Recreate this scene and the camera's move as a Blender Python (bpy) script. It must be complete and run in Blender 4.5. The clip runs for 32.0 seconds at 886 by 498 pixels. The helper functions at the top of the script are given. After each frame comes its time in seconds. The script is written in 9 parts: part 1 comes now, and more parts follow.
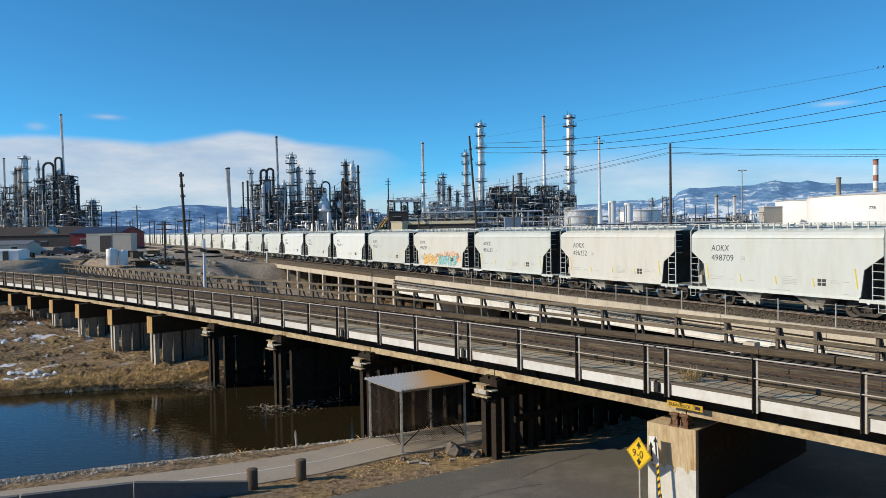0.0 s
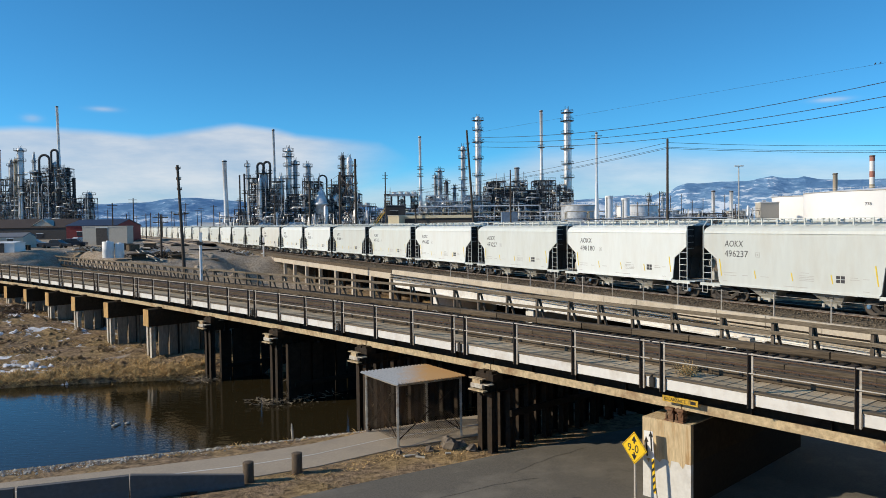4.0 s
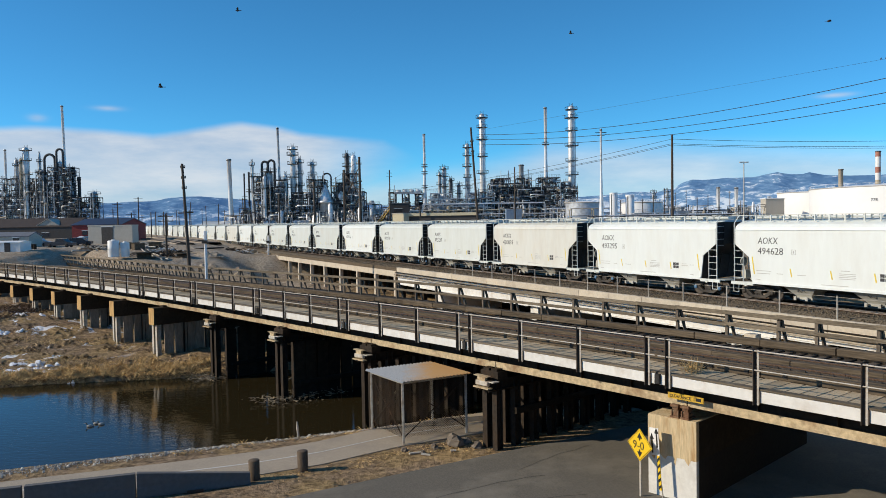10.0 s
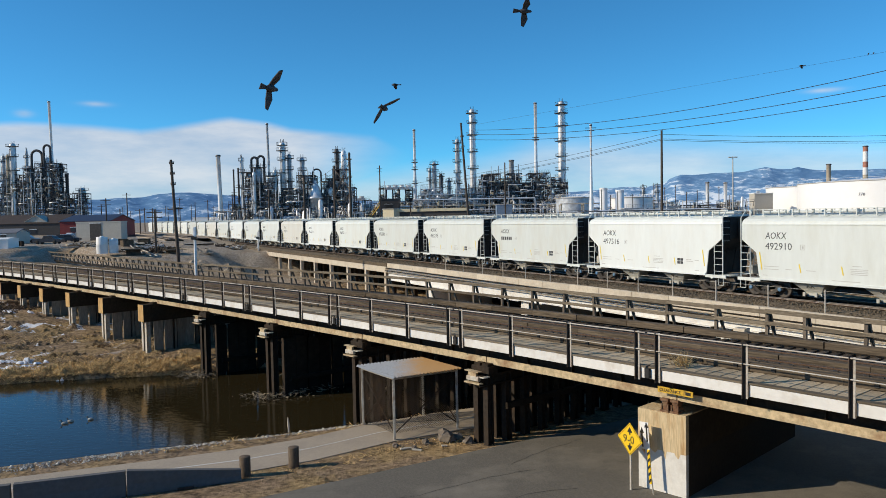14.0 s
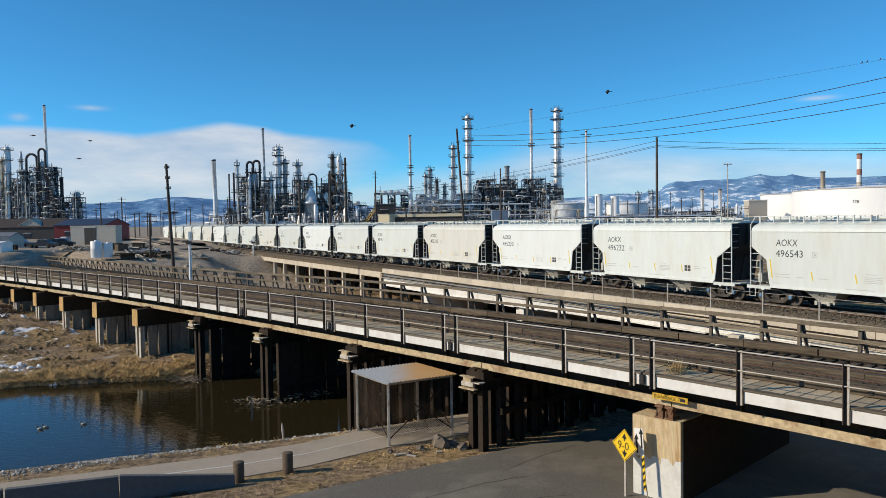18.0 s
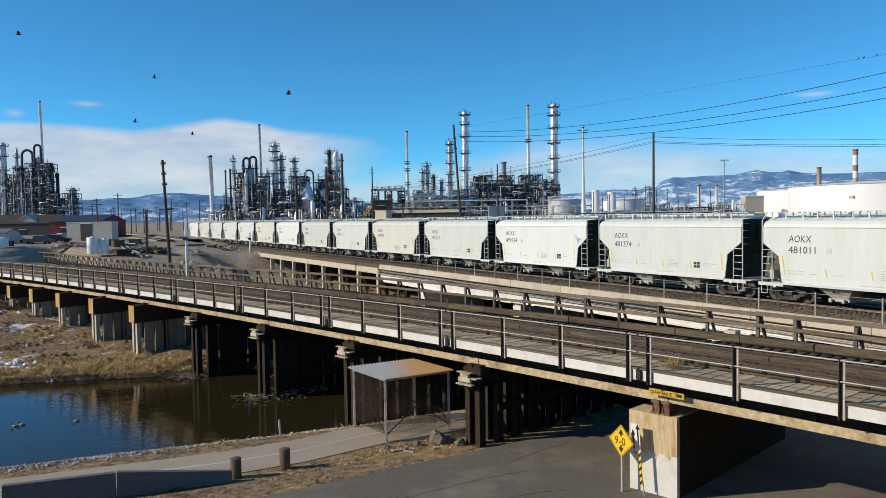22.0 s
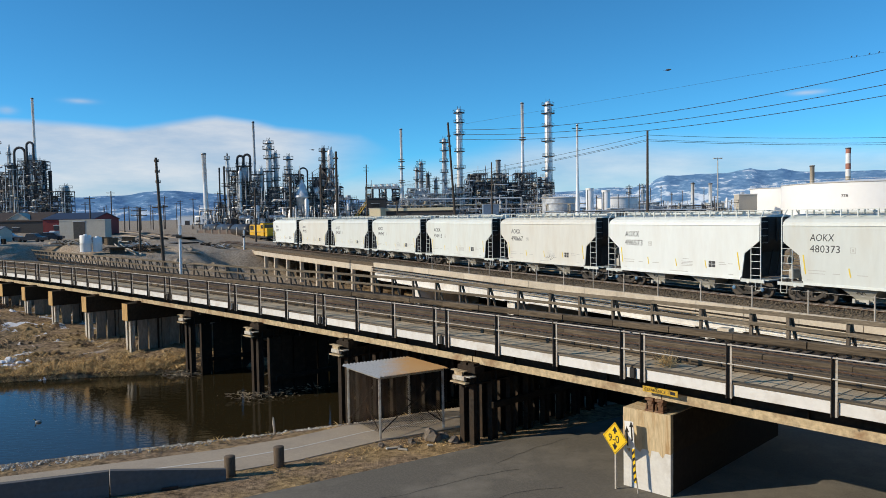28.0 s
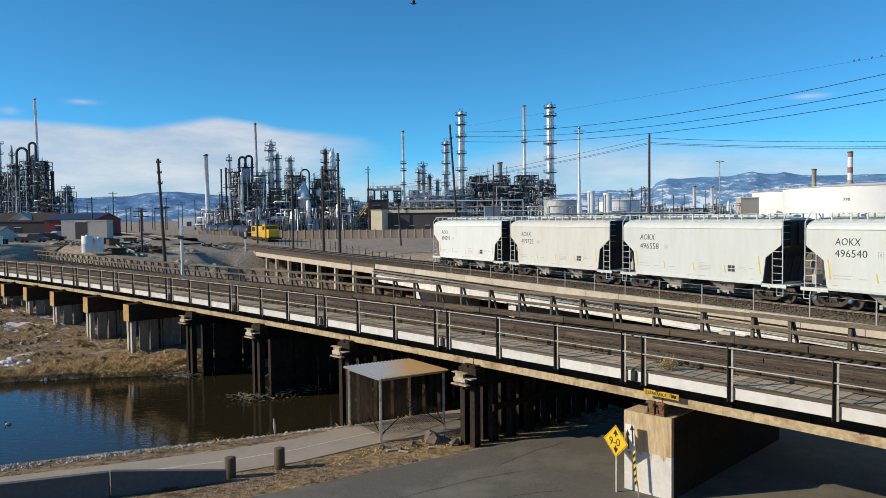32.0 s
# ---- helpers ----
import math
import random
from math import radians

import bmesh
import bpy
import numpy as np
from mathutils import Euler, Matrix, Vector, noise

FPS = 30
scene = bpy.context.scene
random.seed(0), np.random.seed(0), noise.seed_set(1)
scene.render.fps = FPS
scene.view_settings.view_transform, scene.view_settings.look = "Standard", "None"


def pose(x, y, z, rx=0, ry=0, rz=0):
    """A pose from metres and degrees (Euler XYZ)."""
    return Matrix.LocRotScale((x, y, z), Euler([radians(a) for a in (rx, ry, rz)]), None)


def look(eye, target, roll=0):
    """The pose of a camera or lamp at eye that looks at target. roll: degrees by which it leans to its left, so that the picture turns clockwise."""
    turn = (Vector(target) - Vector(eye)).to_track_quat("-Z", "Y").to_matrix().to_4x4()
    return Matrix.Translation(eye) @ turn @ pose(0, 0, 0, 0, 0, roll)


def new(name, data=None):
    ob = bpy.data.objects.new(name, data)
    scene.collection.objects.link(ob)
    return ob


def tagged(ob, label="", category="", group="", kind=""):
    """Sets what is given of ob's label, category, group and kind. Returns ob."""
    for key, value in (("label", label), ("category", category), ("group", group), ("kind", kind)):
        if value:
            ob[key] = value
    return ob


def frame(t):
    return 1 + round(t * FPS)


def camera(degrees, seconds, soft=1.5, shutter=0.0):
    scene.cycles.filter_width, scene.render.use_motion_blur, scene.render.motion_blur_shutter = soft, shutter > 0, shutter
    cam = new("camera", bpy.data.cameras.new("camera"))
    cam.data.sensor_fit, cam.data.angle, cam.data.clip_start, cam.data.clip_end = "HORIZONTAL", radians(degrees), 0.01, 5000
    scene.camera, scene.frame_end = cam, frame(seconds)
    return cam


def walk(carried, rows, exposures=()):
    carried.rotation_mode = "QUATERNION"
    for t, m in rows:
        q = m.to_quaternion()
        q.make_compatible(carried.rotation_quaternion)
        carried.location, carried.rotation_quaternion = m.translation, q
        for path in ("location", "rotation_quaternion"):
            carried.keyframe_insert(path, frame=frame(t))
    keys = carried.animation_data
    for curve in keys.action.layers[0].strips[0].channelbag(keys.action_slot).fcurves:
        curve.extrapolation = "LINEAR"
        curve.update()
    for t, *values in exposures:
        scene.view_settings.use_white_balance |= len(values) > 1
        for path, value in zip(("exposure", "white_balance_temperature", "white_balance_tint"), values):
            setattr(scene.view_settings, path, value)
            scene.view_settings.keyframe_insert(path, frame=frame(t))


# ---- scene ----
EYE = (0.0, 0.0, 8.3)  # hand-held on the road bridge, the road below is z = 0
cam = camera(61.04, 32.0, soft=0.5)
TURNS = (
    (0, 88.455, 1.000, -0.027),
    (0.5, 88.392, 0.993, -0.103),
    (1, 88.339, 0.959, -0.183),
    (1.5, 87.918, 0.988, -0.147),
    (2, 87.747, 0.948, -0.263),
    (2.5, 87.813, 0.824, -0.314),
    (3, 87.984, 0.816, -0.274),
    (3.5, 88.033, 0.739, -0.266),
    (5.5, 87.872, 0.765, -0.266),
    (6, 88.103, 0.869, -0.353),
    (6.5, 88.274, 0.884, -0.247),
    (7, 88.337, 0.862, -0.082),
    (7.5, 88.336, 0.841, 0.190),
    (8, 88.319, 0.802, 0.375),
    (8.5, 88.204, 0.939, 0.402),
    (9, 88.081, 0.952, 0.251),
    (9.5, 88.026, 0.977, 0.014),
    (10, 87.830, 0.976, 0.073),
    (10.5, 87.819, 0.964, 0.032),
    (11, 87.951, 0.843, 0.046),
    (11.5, 88.050, 0.820, 0.148),
    (12, 88.050, 0.831, 0.153),
    (12.5, 87.846, 1.025, -0.073),
    (13, 87.641, 1.088, -0.274),
    (13.5, 87.506, 1.146, -0.470),
    (14, 87.478, 1.125, -0.659),
    (14.5, 87.595, 1.087, -0.733),
    (16.5, 87.723, 0.846, -0.929),
    (17, 87.774, 0.820, -0.849),
    (17.5, 87.853, 0.892, -0.917),
    (18, 87.892, 0.882, -1.004),
    (18.5, 87.810, 0.791, -1.104),
    (19, 87.633, 0.833, -1.304),
    (19.5, 87.543, 0.909, -1.228),
    (20, 87.571, 0.965, -1.151),
    (20.5, 87.703, 0.969, -0.998),
    (21, 87.703, 0.983, -0.970),
    (21.5, 87.667, 0.936, -1.080),
    (22, 87.585, 0.911, -1.242),
    (22.5, 87.475, 0.993, -1.254),
    (23, 87.524, 1.003, -1.273),
    (23.5, 87.617, 1.089, -1.290),
    (24, 87.626, 1.103, -1.295),
    (24.5, 87.607, 1.084, -1.326),
    (25, 87.520, 0.841, -1.485),
    (25.5, 87.484, 0.853, -1.602),
    (27.5, 87.531, 0.848, -1.707),
    (28, 87.422, 0.883, -1.676),
    (28.5, 87.437, 0.878, -1.672),
    (29, 87.556, 0.916, -1.729),
    (29.5, 87.585, 0.777, -1.627),
    (30, 87.526, 0.759, -1.612),
    (30.5, 87.364, 0.684, -1.504),
    (31, 87.343, 0.597, -1.459),
    (31.5, 87.480, 0.628, -1.520),
    (32, 87.581, 0.649, -1.558),
)
walk(cam, [(t, pose(*EYE, rx, ry, rz)) for t, rx, ry, rz in TURNS])

# ---- world and sun ----
SUN_TO = Vector((-0.86, -0.14, 0.44)).normalized()
SKY_GAIN = 0.138


def node(tree, kind, **values):
    n = tree.nodes.new(kind)
    for key, value in values.items():
        n.inputs[key.replace("_", " ")].default_value = value
    return n


def ramp(tree, fac, stops):
    r = tree.nodes.new("ShaderNodeValToRGB")
    els = r.color_ramp.elements
    while len(els) < len(stops):
        els.new(0.5)
    for e, (p, c) in zip(els, stops):
        e.position = p
        e.color = (*c, 1) if len(c) == 3 else c
    tree.links.new(fac, r.inputs[0])
    return r


def math_node(tree, op, a, b=0.0, c=0.0):
    n = tree.nodes.new("ShaderNodeMath")
    n.operation = op
    for i, v in enumerate((a, b, c)):
        if isinstance(v, (int, float)):
            n.inputs[i].default_value = v
        else:
            tree.links.new(v, n.inputs[i])
    return n.outputs[0]


def mix_color(tree, fac, a, b, blend="MIX"):
    n = tree.nodes.new("ShaderNodeMix")
    n.data_type, n.blend_type = "RGBA", blend
    for sock, v in ((n.inputs[0], fac), (n.inputs[6], a), (n.inputs[7], b)):
        if isinstance(v, (int, float)):
            sock.default_value = v
        elif isinstance(v, tuple):
            sock.default_value = (*v, 1)
        else:
            tree.links.new(v, sock)
    return n.outputs[2]


def make_world():
    w = bpy.data.worlds.new("winter_sky")
    w.use_nodes = True
    tr = w.node_tree
    tr.nodes.clear()
    out = tr.nodes.new("ShaderNodeOutputWorld")
    bg = tr.nodes.new("ShaderNodeBackground")
    sky = tr.nodes.new("ShaderNodeTexSky")
    sky.sky_type, sky.sun_disc = "NISHITA", False
    sky.sun_elevation = math.asin(SUN_TO.z)
    sky.sun_rotation = math.atan2(SUN_TO.x, SUN_TO.y)
    sky.altitude, sky.air_density, sky.dust_density, sky.ozone_density = 3400, 1.0, 0.12, 3.2
    co = tr.nodes.new("ShaderNodeTexCoord")
    sep = tr.nodes.new("ShaderNodeSeparateXYZ")
    tr.links.new(co.outputs["Generated"], sep.inputs[0])
    az = math_node(tr, "ARCTAN2", sep.outputs[0], sep.outputs[1])
    el = math_node(tr, "ARCSINE", sep.outputs[2])
    comb = tr.nodes.new("ShaderNodeCombineXYZ")
    tr.links.new(math_node(tr, "MULTIPLY", az, 2.2), comb.inputs[0])
    tr.links.new(math_node(tr, "MULTIPLY", el, 9.0), comb.inputs[1])
    n1 = node(tr, "ShaderNodeTexNoise", Scale=2.2, Detail=6.0, Roughness=0.5)
    tr.links.new(comb.outputs[0], n1.inputs["Vector"])
    # lenticular bank: a smooth domed edge that sinks towards the north
    wob = math_node(tr, "MULTIPLY", math_node(tr, "SUBTRACT", n1.outputs[0], 0.5), 0.010)
    # the height of the cloud's upper edge by bearing, from south-west to north-west
    shape = ramp(tr, math_node(tr, "MULTIPLY_ADD", az, 0.8, 0.5), [(0.5 + 0.8 * radians(a), (h, h, h)) for a, h in ((-31, 0.575), (-28.3, 0.596), (-23.5, 0.589), (-21, 0.574), (-18.8, 0.597), (-16.2, 0.636), (-14.9, 0.649), (-12.2, 0.62), (-10.6, 0.588), (-7.7, 0.57), (-4.5, 0.55), (1, 0.30))])
    edge = math_node(tr, "ADD", math_node(tr, "MULTIPLY", shape.outputs[0], 0.2), wob)
    gap = math_node(tr, "SUBTRACT", edge, el)
    crisp = tr.nodes.new("ShaderNodeMapRange")
    crisp.interpolation_type = "SMOOTHSTEP"
    crisp.inputs[1].default_value, crisp.inputs[2].default_value = -0.002, 0.010
    tr.links.new(gap, crisp.inputs[0])
    fade = tr.nodes.new("ShaderNodeMapRange")
    fade.interpolation_type = "SMOOTHSTEP"
    fade.inputs[1].default_value, fade.inputs[2].default_value = -0.02, -0.20
    fade.inputs[3].default_value, fade.inputs[4].default_value = 0.0, 0.88
    tr.links.new(az, fade.inputs[0])
    n2 = node(tr, "ShaderNodeTexNoise", Scale=3.2, Detail=7.0, Roughness=0.6)
    tr.links.new(comb.outputs[0], n2.inputs["Vector"])
    body = math_node(tr, "MULTIPLY_ADD", n2.outputs[0], 0.5, 0.68)
    cover = math_node(tr, "MULTIPLY", math_node(tr, "MULTIPLY", crisp.outputs[0], fade.outputs[0]), body)
    # thin pale haze low over the northern horizon, rising towards the middle
    top = ramp(tr, math_node(tr, "MULTIPLY_ADD", az, 0.8, 0.5), [(0.5 + 0.8 * radians(a), (h, h, h)) for a, h in ((-6, 0.30), (1, 0.36), (5, 0.42), (8, 0.50), (14, 0.50), (31, 0.40))])
    low = math_node(tr, "SUBTRACT", math_node(tr, "MULTIPLY_ADD", top.outputs[0], 0.2, 0.0), el)
    haze = tr.nodes.new("ShaderNodeMapRange")
    haze.interpolation_type = "SMOOTHSTEP"
    haze.inputs[1].default_value, haze.inputs[2].default_value = -0.012, 0.035
    haze.inputs[3].default_value, haze.inputs[4].default_value = 0.0, 0.72
    tr.links.new(low, haze.inputs[0])
    cover = math_node(tr, "MAXIMUM", cover, math_node(tr, "MULTIPLY", haze.outputs[0], body))
    # two small torn wisps above the bank
    for wa, we, sa, se in ((-23.8, 0.1415, 0.85, 0.0028), (-28.2, 0.127, 0.5, 0.004), (27.5, 0.138, 1.0, 0.0025)):
        dx = math_node(tr, "MULTIPLY", math_node(tr, "SUBTRACT", az, radians(wa)), 1 / radians(sa))
        dz = math_node(tr, "MULTIPLY", math_node(tr, "SUBTRACT", el, we), 1 / se)
        far2 = math_node(tr, "ADD", math_node(tr, "MULTIPLY", dx, dx), math_node(tr, "MULTIPLY", dz, dz))
        spot = math_node(tr, "MULTIPLY", math_node(tr, "EXPONENT", math_node(tr, "MULTIPLY", far2, -1.0)), math_node(tr, "MULTIPLY", n2.outputs[0], 0.9))
        cover = math_node(tr, "MAXIMUM", cover, spot)
    cover = math_node(tr, "MINIMUM", cover, 0.95)
    deep = mix_color(tr, 1.0, sky.outputs[0], (0.36, 0.985, 1.165), "MULTIPLY")
    streak = ramp(tr, n2.outputs[0], ((0.35, (3.6, 4.1, 4.9)), (0.65, (5.3, 5.55, 5.9))))
    tint = mix_color(tr, cover, deep, streak.outputs[0])
    tr.links.new(tint, bg.inputs[0])
    bg.inputs[1].default_value = SKY_GAIN
    tr.links.new(bg.outputs[0], out.inputs[0])
    scene.world = w


make_world()
sun_data = bpy.data.lights.new("sun", "SUN")
sun_data.energy, sun_data.angle, sun_data.color = 4.45, radians(0.55), (1.0, 0.865, 0.665)
sun = new("sun", sun_data)
sun.matrix_world = look((0, 0, 60), Vector((0, 0, 60)) - SUN_TO)
scene.view_settings.exposure = -0.07

# ---- materials ----
def material(name, base, rough=0.7, metal=0.0, grain=12.0, vary=0.25, bump=0.15, stain=None, stain_scale=0.6, stain_amount=0.4, stretch=(1, 1, 1), per_piece=0.0, spec=0.4, world=False, turn=0.0):
    m = bpy.data.materials.new(name)
    m.use_nodes = True
    tr = m.node_tree
    bsdf = tr.nodes["Principled BSDF"]
    co = tr.nodes.new("ShaderNodeTexCoord")
    mp = tr.nodes.new("ShaderNodeMapping")
    mp.inputs["Scale"].default_value = stretch
    if turn:
        first = tr.nodes.new("ShaderNodeMapping")
        first.inputs["Rotation"].default_value = (0, 0, radians(-turn))
        tr.links.new(co.outputs["Object"], first.inputs[0])
        tr.links.new(first.outputs[0], mp.inputs[0])
    elif world:
        geo = tr.nodes.new("ShaderNodeNewGeometry")
        tr.links.new(geo.outputs["Position"], mp.inputs[0])
    else:
        tr.links.new(co.outputs["Object"], mp.inputs[0])
    fine = node(tr, "ShaderNodeTexNoise", Scale=grain, Detail=5.0, Roughness=0.6)
    tr.links.new(mp.outputs[0], fine.inputs["Vector"])
    big = node(tr, "ShaderNodeTexNoise", Scale=stain_scale, Detail=6.0, Roughness=0.65)
    tr.links.new(mp.outputs[0], big.inputs["Vector"])
    lo = tuple(c * (1 - vary) for c in base)
    hi = tuple(min(1.0, c * (1 + vary)) for c in base)
    col = ramp(tr, fine.outputs[0], ((0.3, lo), (0.7, hi))).outputs[0]
    if stain:
        mask = ramp(tr, big.outputs[0], ((0.48, (0, 0, 0)), (0.68, (1, 1, 1)))).outputs[0]
        amount = math_node(tr, "MULTIPLY", mask, stain_amount)
        col = mix_color(tr, amount, col, stain)
    if per_piece:
        info = tr.nodes.new("ShaderNodeObjectInfo")
        geo2 = tr.nodes.new("ShaderNodeNewGeometry")
        both = math_node(tr, "FRACT", math_node(tr, "ADD", info.outputs["Random"], geo2.outputs["Random Per Island"]))
        k = math_node(tr, "MULTIPLY_ADD", both, 2 * per_piece, 1 - per_piece)
        kk = tr.nodes.new("ShaderNodeCombineColor")
        for i in range(3):
            tr.links.new(k, kk.inputs[i])
        col = mix_color(tr, 1.0, col, kk.outputs[0], "MULTIPLY")
    tr.links.new(col, bsdf.inputs["Base Color"])
    r = math_node(tr, "MULTIPLY_ADD", fine.outputs[0], 0.25, rough - 0.12)
    tr.links.new(r, bsdf.inputs["Roughness"])
    bsdf.inputs["Metallic"].default_value = metal
    bsdf.inputs["Specular IOR Level"].default_value = spec
    if bump:
        b = node(tr, "ShaderNodeBump", Strength=bump, Distance=0.02)
        tr.links.new(fine.outputs[0], b.inputs["Height"])
        tr.links.new(b.outputs[0], bsdf.inputs["Normal"])
    return m


def ground_material():
    m = bpy.data.materials.new("dirt_and_dry_grass")
    m.use_nodes = True
    tr = m.node_tree
    bsdf = tr.nodes["Principled BSDF"]
    geo = tr.nodes.new("ShaderNodeNewGeometry")
    pos = geo.outputs["Position"]
    fine = node(tr, "ShaderNodeTexNoise", Scale=3.5, Detail=8.0, Roughness=0.7)
    mid = node(tr, "ShaderNodeTexNoise", Scale=0.35, Detail=6.0, Roughness=0.6)
    big = node(tr, "ShaderNodeTexNoise", Scale=0.03, Detail=5.0, Roughness=0.6)
    for n in (fine, mid, big):
        tr.links.new(pos, n.inputs["Vector"])
    dirt = ramp(tr, fine.outputs[0], ((0.33, (0.075, 0.055, 0.036)), (0.67, (0.50, 0.37, 0.24)))).outputs[0]
    straw = ramp(tr, fine.outputs[0], ((0.33, (0.13, 0.09, 0.045)), (0.68, (0.58, 0.425, 0.225)))).outputs[0]
    grassy = ramp(tr, mid.outputs[0], ((0.45, (0, 0, 0)), (0.6, (1, 1, 1)))).outputs[0]
    col = mix_color(tr, grassy, dirt, straw)
    far = ramp(tr, big.outputs[0], ((0.4, (0.92, 0.9, 0.88)), (0.65, (1.25, 1.18, 1.08)))).outputs[0]
    col = mix_color(tr, 1.0, col, far, "MULTIPLY")
    # grey gravel of the rail yard beyond the bridge
    sep0 = tr.nodes.new("ShaderNodeSeparateXYZ")
    tr.links.new(pos, sep0.inputs[0])
    yard = tr.nodes.new("ShaderNodeMapRange")
    yard.inputs[1].default_value, yard.inputs[2].default_value = 86.0, 104.0
    tr.links.new(sep0.outputs[1], yard.inputs[0])
    patch = ramp(tr, mid.outputs[0], ((0.35, (0.45, 0.45, 0.45)), (0.6, (1, 1, 1)))).outputs[0]
    gravel = ramp(tr, fine.outputs[0], ((0.32, (0.21, 0.175, 0.135)), (0.68, (0.56, 0.48, 0.385)))).outputs[0]
    col = mix_color(tr, math_node(tr, "MULTIPLY", yard.outputs[0], patch), col, gravel)
    # left-over snow on the river flat, west of the bridge piers
    sep = tr.nodes.new("ShaderNodeSeparateXYZ")
    tr.links.new(pos, sep.inputs[0])
    lowland = tr.nodes.new("ShaderNodeMapRange")
    lowland.inputs[1].default_value, lowland.inputs[2].default_value = -20.0, -27.0
    tr.links.new(sep.outputs[0], lowland.inputs[0])
    flat = tr.nodes.new("ShaderNodeMapRange")
    flat.inputs[1].default_value, flat.inputs[2].default_value = 75.0, 60.0
    tr.links.new(sep.outputs[1], flat.inputs[0])
    sn = node(tr, "ShaderNodeTexNoise", Scale=0.55, Detail=4.0, Roughness=0.55)
    tr.links.new(pos, sn.inputs["Vector"])
    smask = ramp(tr, sn.outputs[0], ((0.595, (0, 0, 0)), (0.62, (1, 1, 1)))).outputs[0]
    snow = math_node(tr, "MULTIPLY", math_node(tr, "MULTIPLY", smask, lowland.outputs[0]), flat.outputs[0])
    col = mix_color(tr, snow, col, (0.8, 0.82, 0.86))
    tr.links.new(col, bsdf.inputs["Base Color"])
    bsdf.inputs["Roughness"].default_value = 0.95
    bsdf.inputs["Specular IOR Level"].default_value = 0.15
    b = node(tr, "ShaderNodeBump", Strength=0.9, Distance=0.25)
    tr.links.new(fine.outputs[0], b.inputs["Height"])
    tr.links.new(b.outputs[0], bsdf.inputs["Normal"])
    return m


def water_material():
    m = bpy.data.materials.new("creek_water")
    m.use_nodes = True
    tr = m.node_tree
    bsdf = tr.nodes["Principled BSDF"]
    bsdf.inputs["Base Color"].default_value = (0.026, 0.020, 0.009, 1)
    bsdf.inputs["Roughness"].default_value = 0.03
    bsdf.inputs["IOR"].default_value = 1.28
    geo = tr.nodes.new("ShaderNodeNewGeometry")
    mp = tr.nodes.new("ShaderNodeMapping")
    mp.inputs["Rotation"].default_value = (0, 0, 0.5)
    mp.inputs["Scale"].default_value = (1.0, 2.2, 1.0)
    tr.links.new(geo.outputs["Position"], mp.inputs[0])
    n = node(tr, "ShaderNodeTexNoise", Scale=2.4, Detail=3.0, Roughness=0.5)
    tr.links.new(mp.outputs[0], n.inputs["Vector"])
    b = node(tr, "ShaderNodeBump", Strength=0.12, Distance=0.06)
    tr.links.new(n.outputs[0], b.inputs["Height"])
    tr.links.new(b.outputs[0], bsdf.inputs["Normal"])
    return m


def mountain_material():
    m = bpy.data.materials.new("haze_tinted_snowy_foothills")
    m.use_nodes = True
    tr = m.node_tree
    bsdf = tr.nodes["Principled BSDF"]
    geo = tr.nodes.new("ShaderNodeNewGeometry")
    mp = tr.nodes.new("ShaderNodeMapping")
    mp.inputs["Scale"].default_value = (1, 1, 2.2)
    tr.links.new(geo.outputs["Position"], mp.inputs[0])
    n = node(tr, "ShaderNodeTexNoise", Scale=0.0105, Detail=12.0, Roughness=0.70)
    tr.links.new(mp.outputs[0], n.inputs["Vector"])
    sep = tr.nodes.new("ShaderNodeSeparateXYZ")
    tr.links.new(geo.outputs["Position"], sep.inputs[0])
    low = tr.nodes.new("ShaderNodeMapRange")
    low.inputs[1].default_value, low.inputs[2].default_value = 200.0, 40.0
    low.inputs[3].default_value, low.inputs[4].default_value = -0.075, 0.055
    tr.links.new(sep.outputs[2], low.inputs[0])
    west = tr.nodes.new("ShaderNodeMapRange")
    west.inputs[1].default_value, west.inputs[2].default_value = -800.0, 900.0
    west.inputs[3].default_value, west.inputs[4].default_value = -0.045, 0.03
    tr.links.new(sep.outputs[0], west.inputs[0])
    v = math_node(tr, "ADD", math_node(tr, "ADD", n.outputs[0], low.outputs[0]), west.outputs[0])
    # the blue haze of distance is mixed into the rock and snow colours
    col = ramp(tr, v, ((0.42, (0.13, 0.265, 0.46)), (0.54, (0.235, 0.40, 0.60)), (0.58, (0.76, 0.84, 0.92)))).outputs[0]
    tr.links.new(col, bsdf.inputs["Base Color"])
    bsdf.inputs["Roughness"].default_value = 1.0
    bsdf.inputs["Specular IOR Level"].default_value = 0.0
    b = node(tr, "ShaderNodeBump", Strength=0.45, Distance=60.0)
    tr.links.new(n.outputs[0], b.inputs["Height"])
    tr.links.new(b.outputs[0], bsdf.inputs["Normal"])
    return m


GROUND = ground_material()
WATER = water_material()
HILLS = mountain_material()
CAR_MINT = material("aged_mint_white_car_paint", (0.635, 0.672, 0.65), 0.5, grain=3.0, vary=0.04, bump=0.02, stain=(0.50, 0.50, 0.42), stain_scale=0.9, stain_amount=0.3, stretch=(1, 1, 0.25))
CAR_WHITE = material("clean_white_car_paint", (0.725, 0.765, 0.75), 0.5, grain=3.0, vary=0.03, bump=0.02, stain=(0.6, 0.57, 0.5), stain_scale=0.9, stain_amount=0.25, stretch=(1, 1, 0.25))
CAR_CREAM = material("aged_cream_car_paint", (0.65, 0.655, 0.605), 0.5, grain=3.0, vary=0.04, bump=0.02, stain=(0.52, 0.45, 0.35), stain_scale=0.9, stain_amount=0.3, stretch=(1, 1, 0.25))
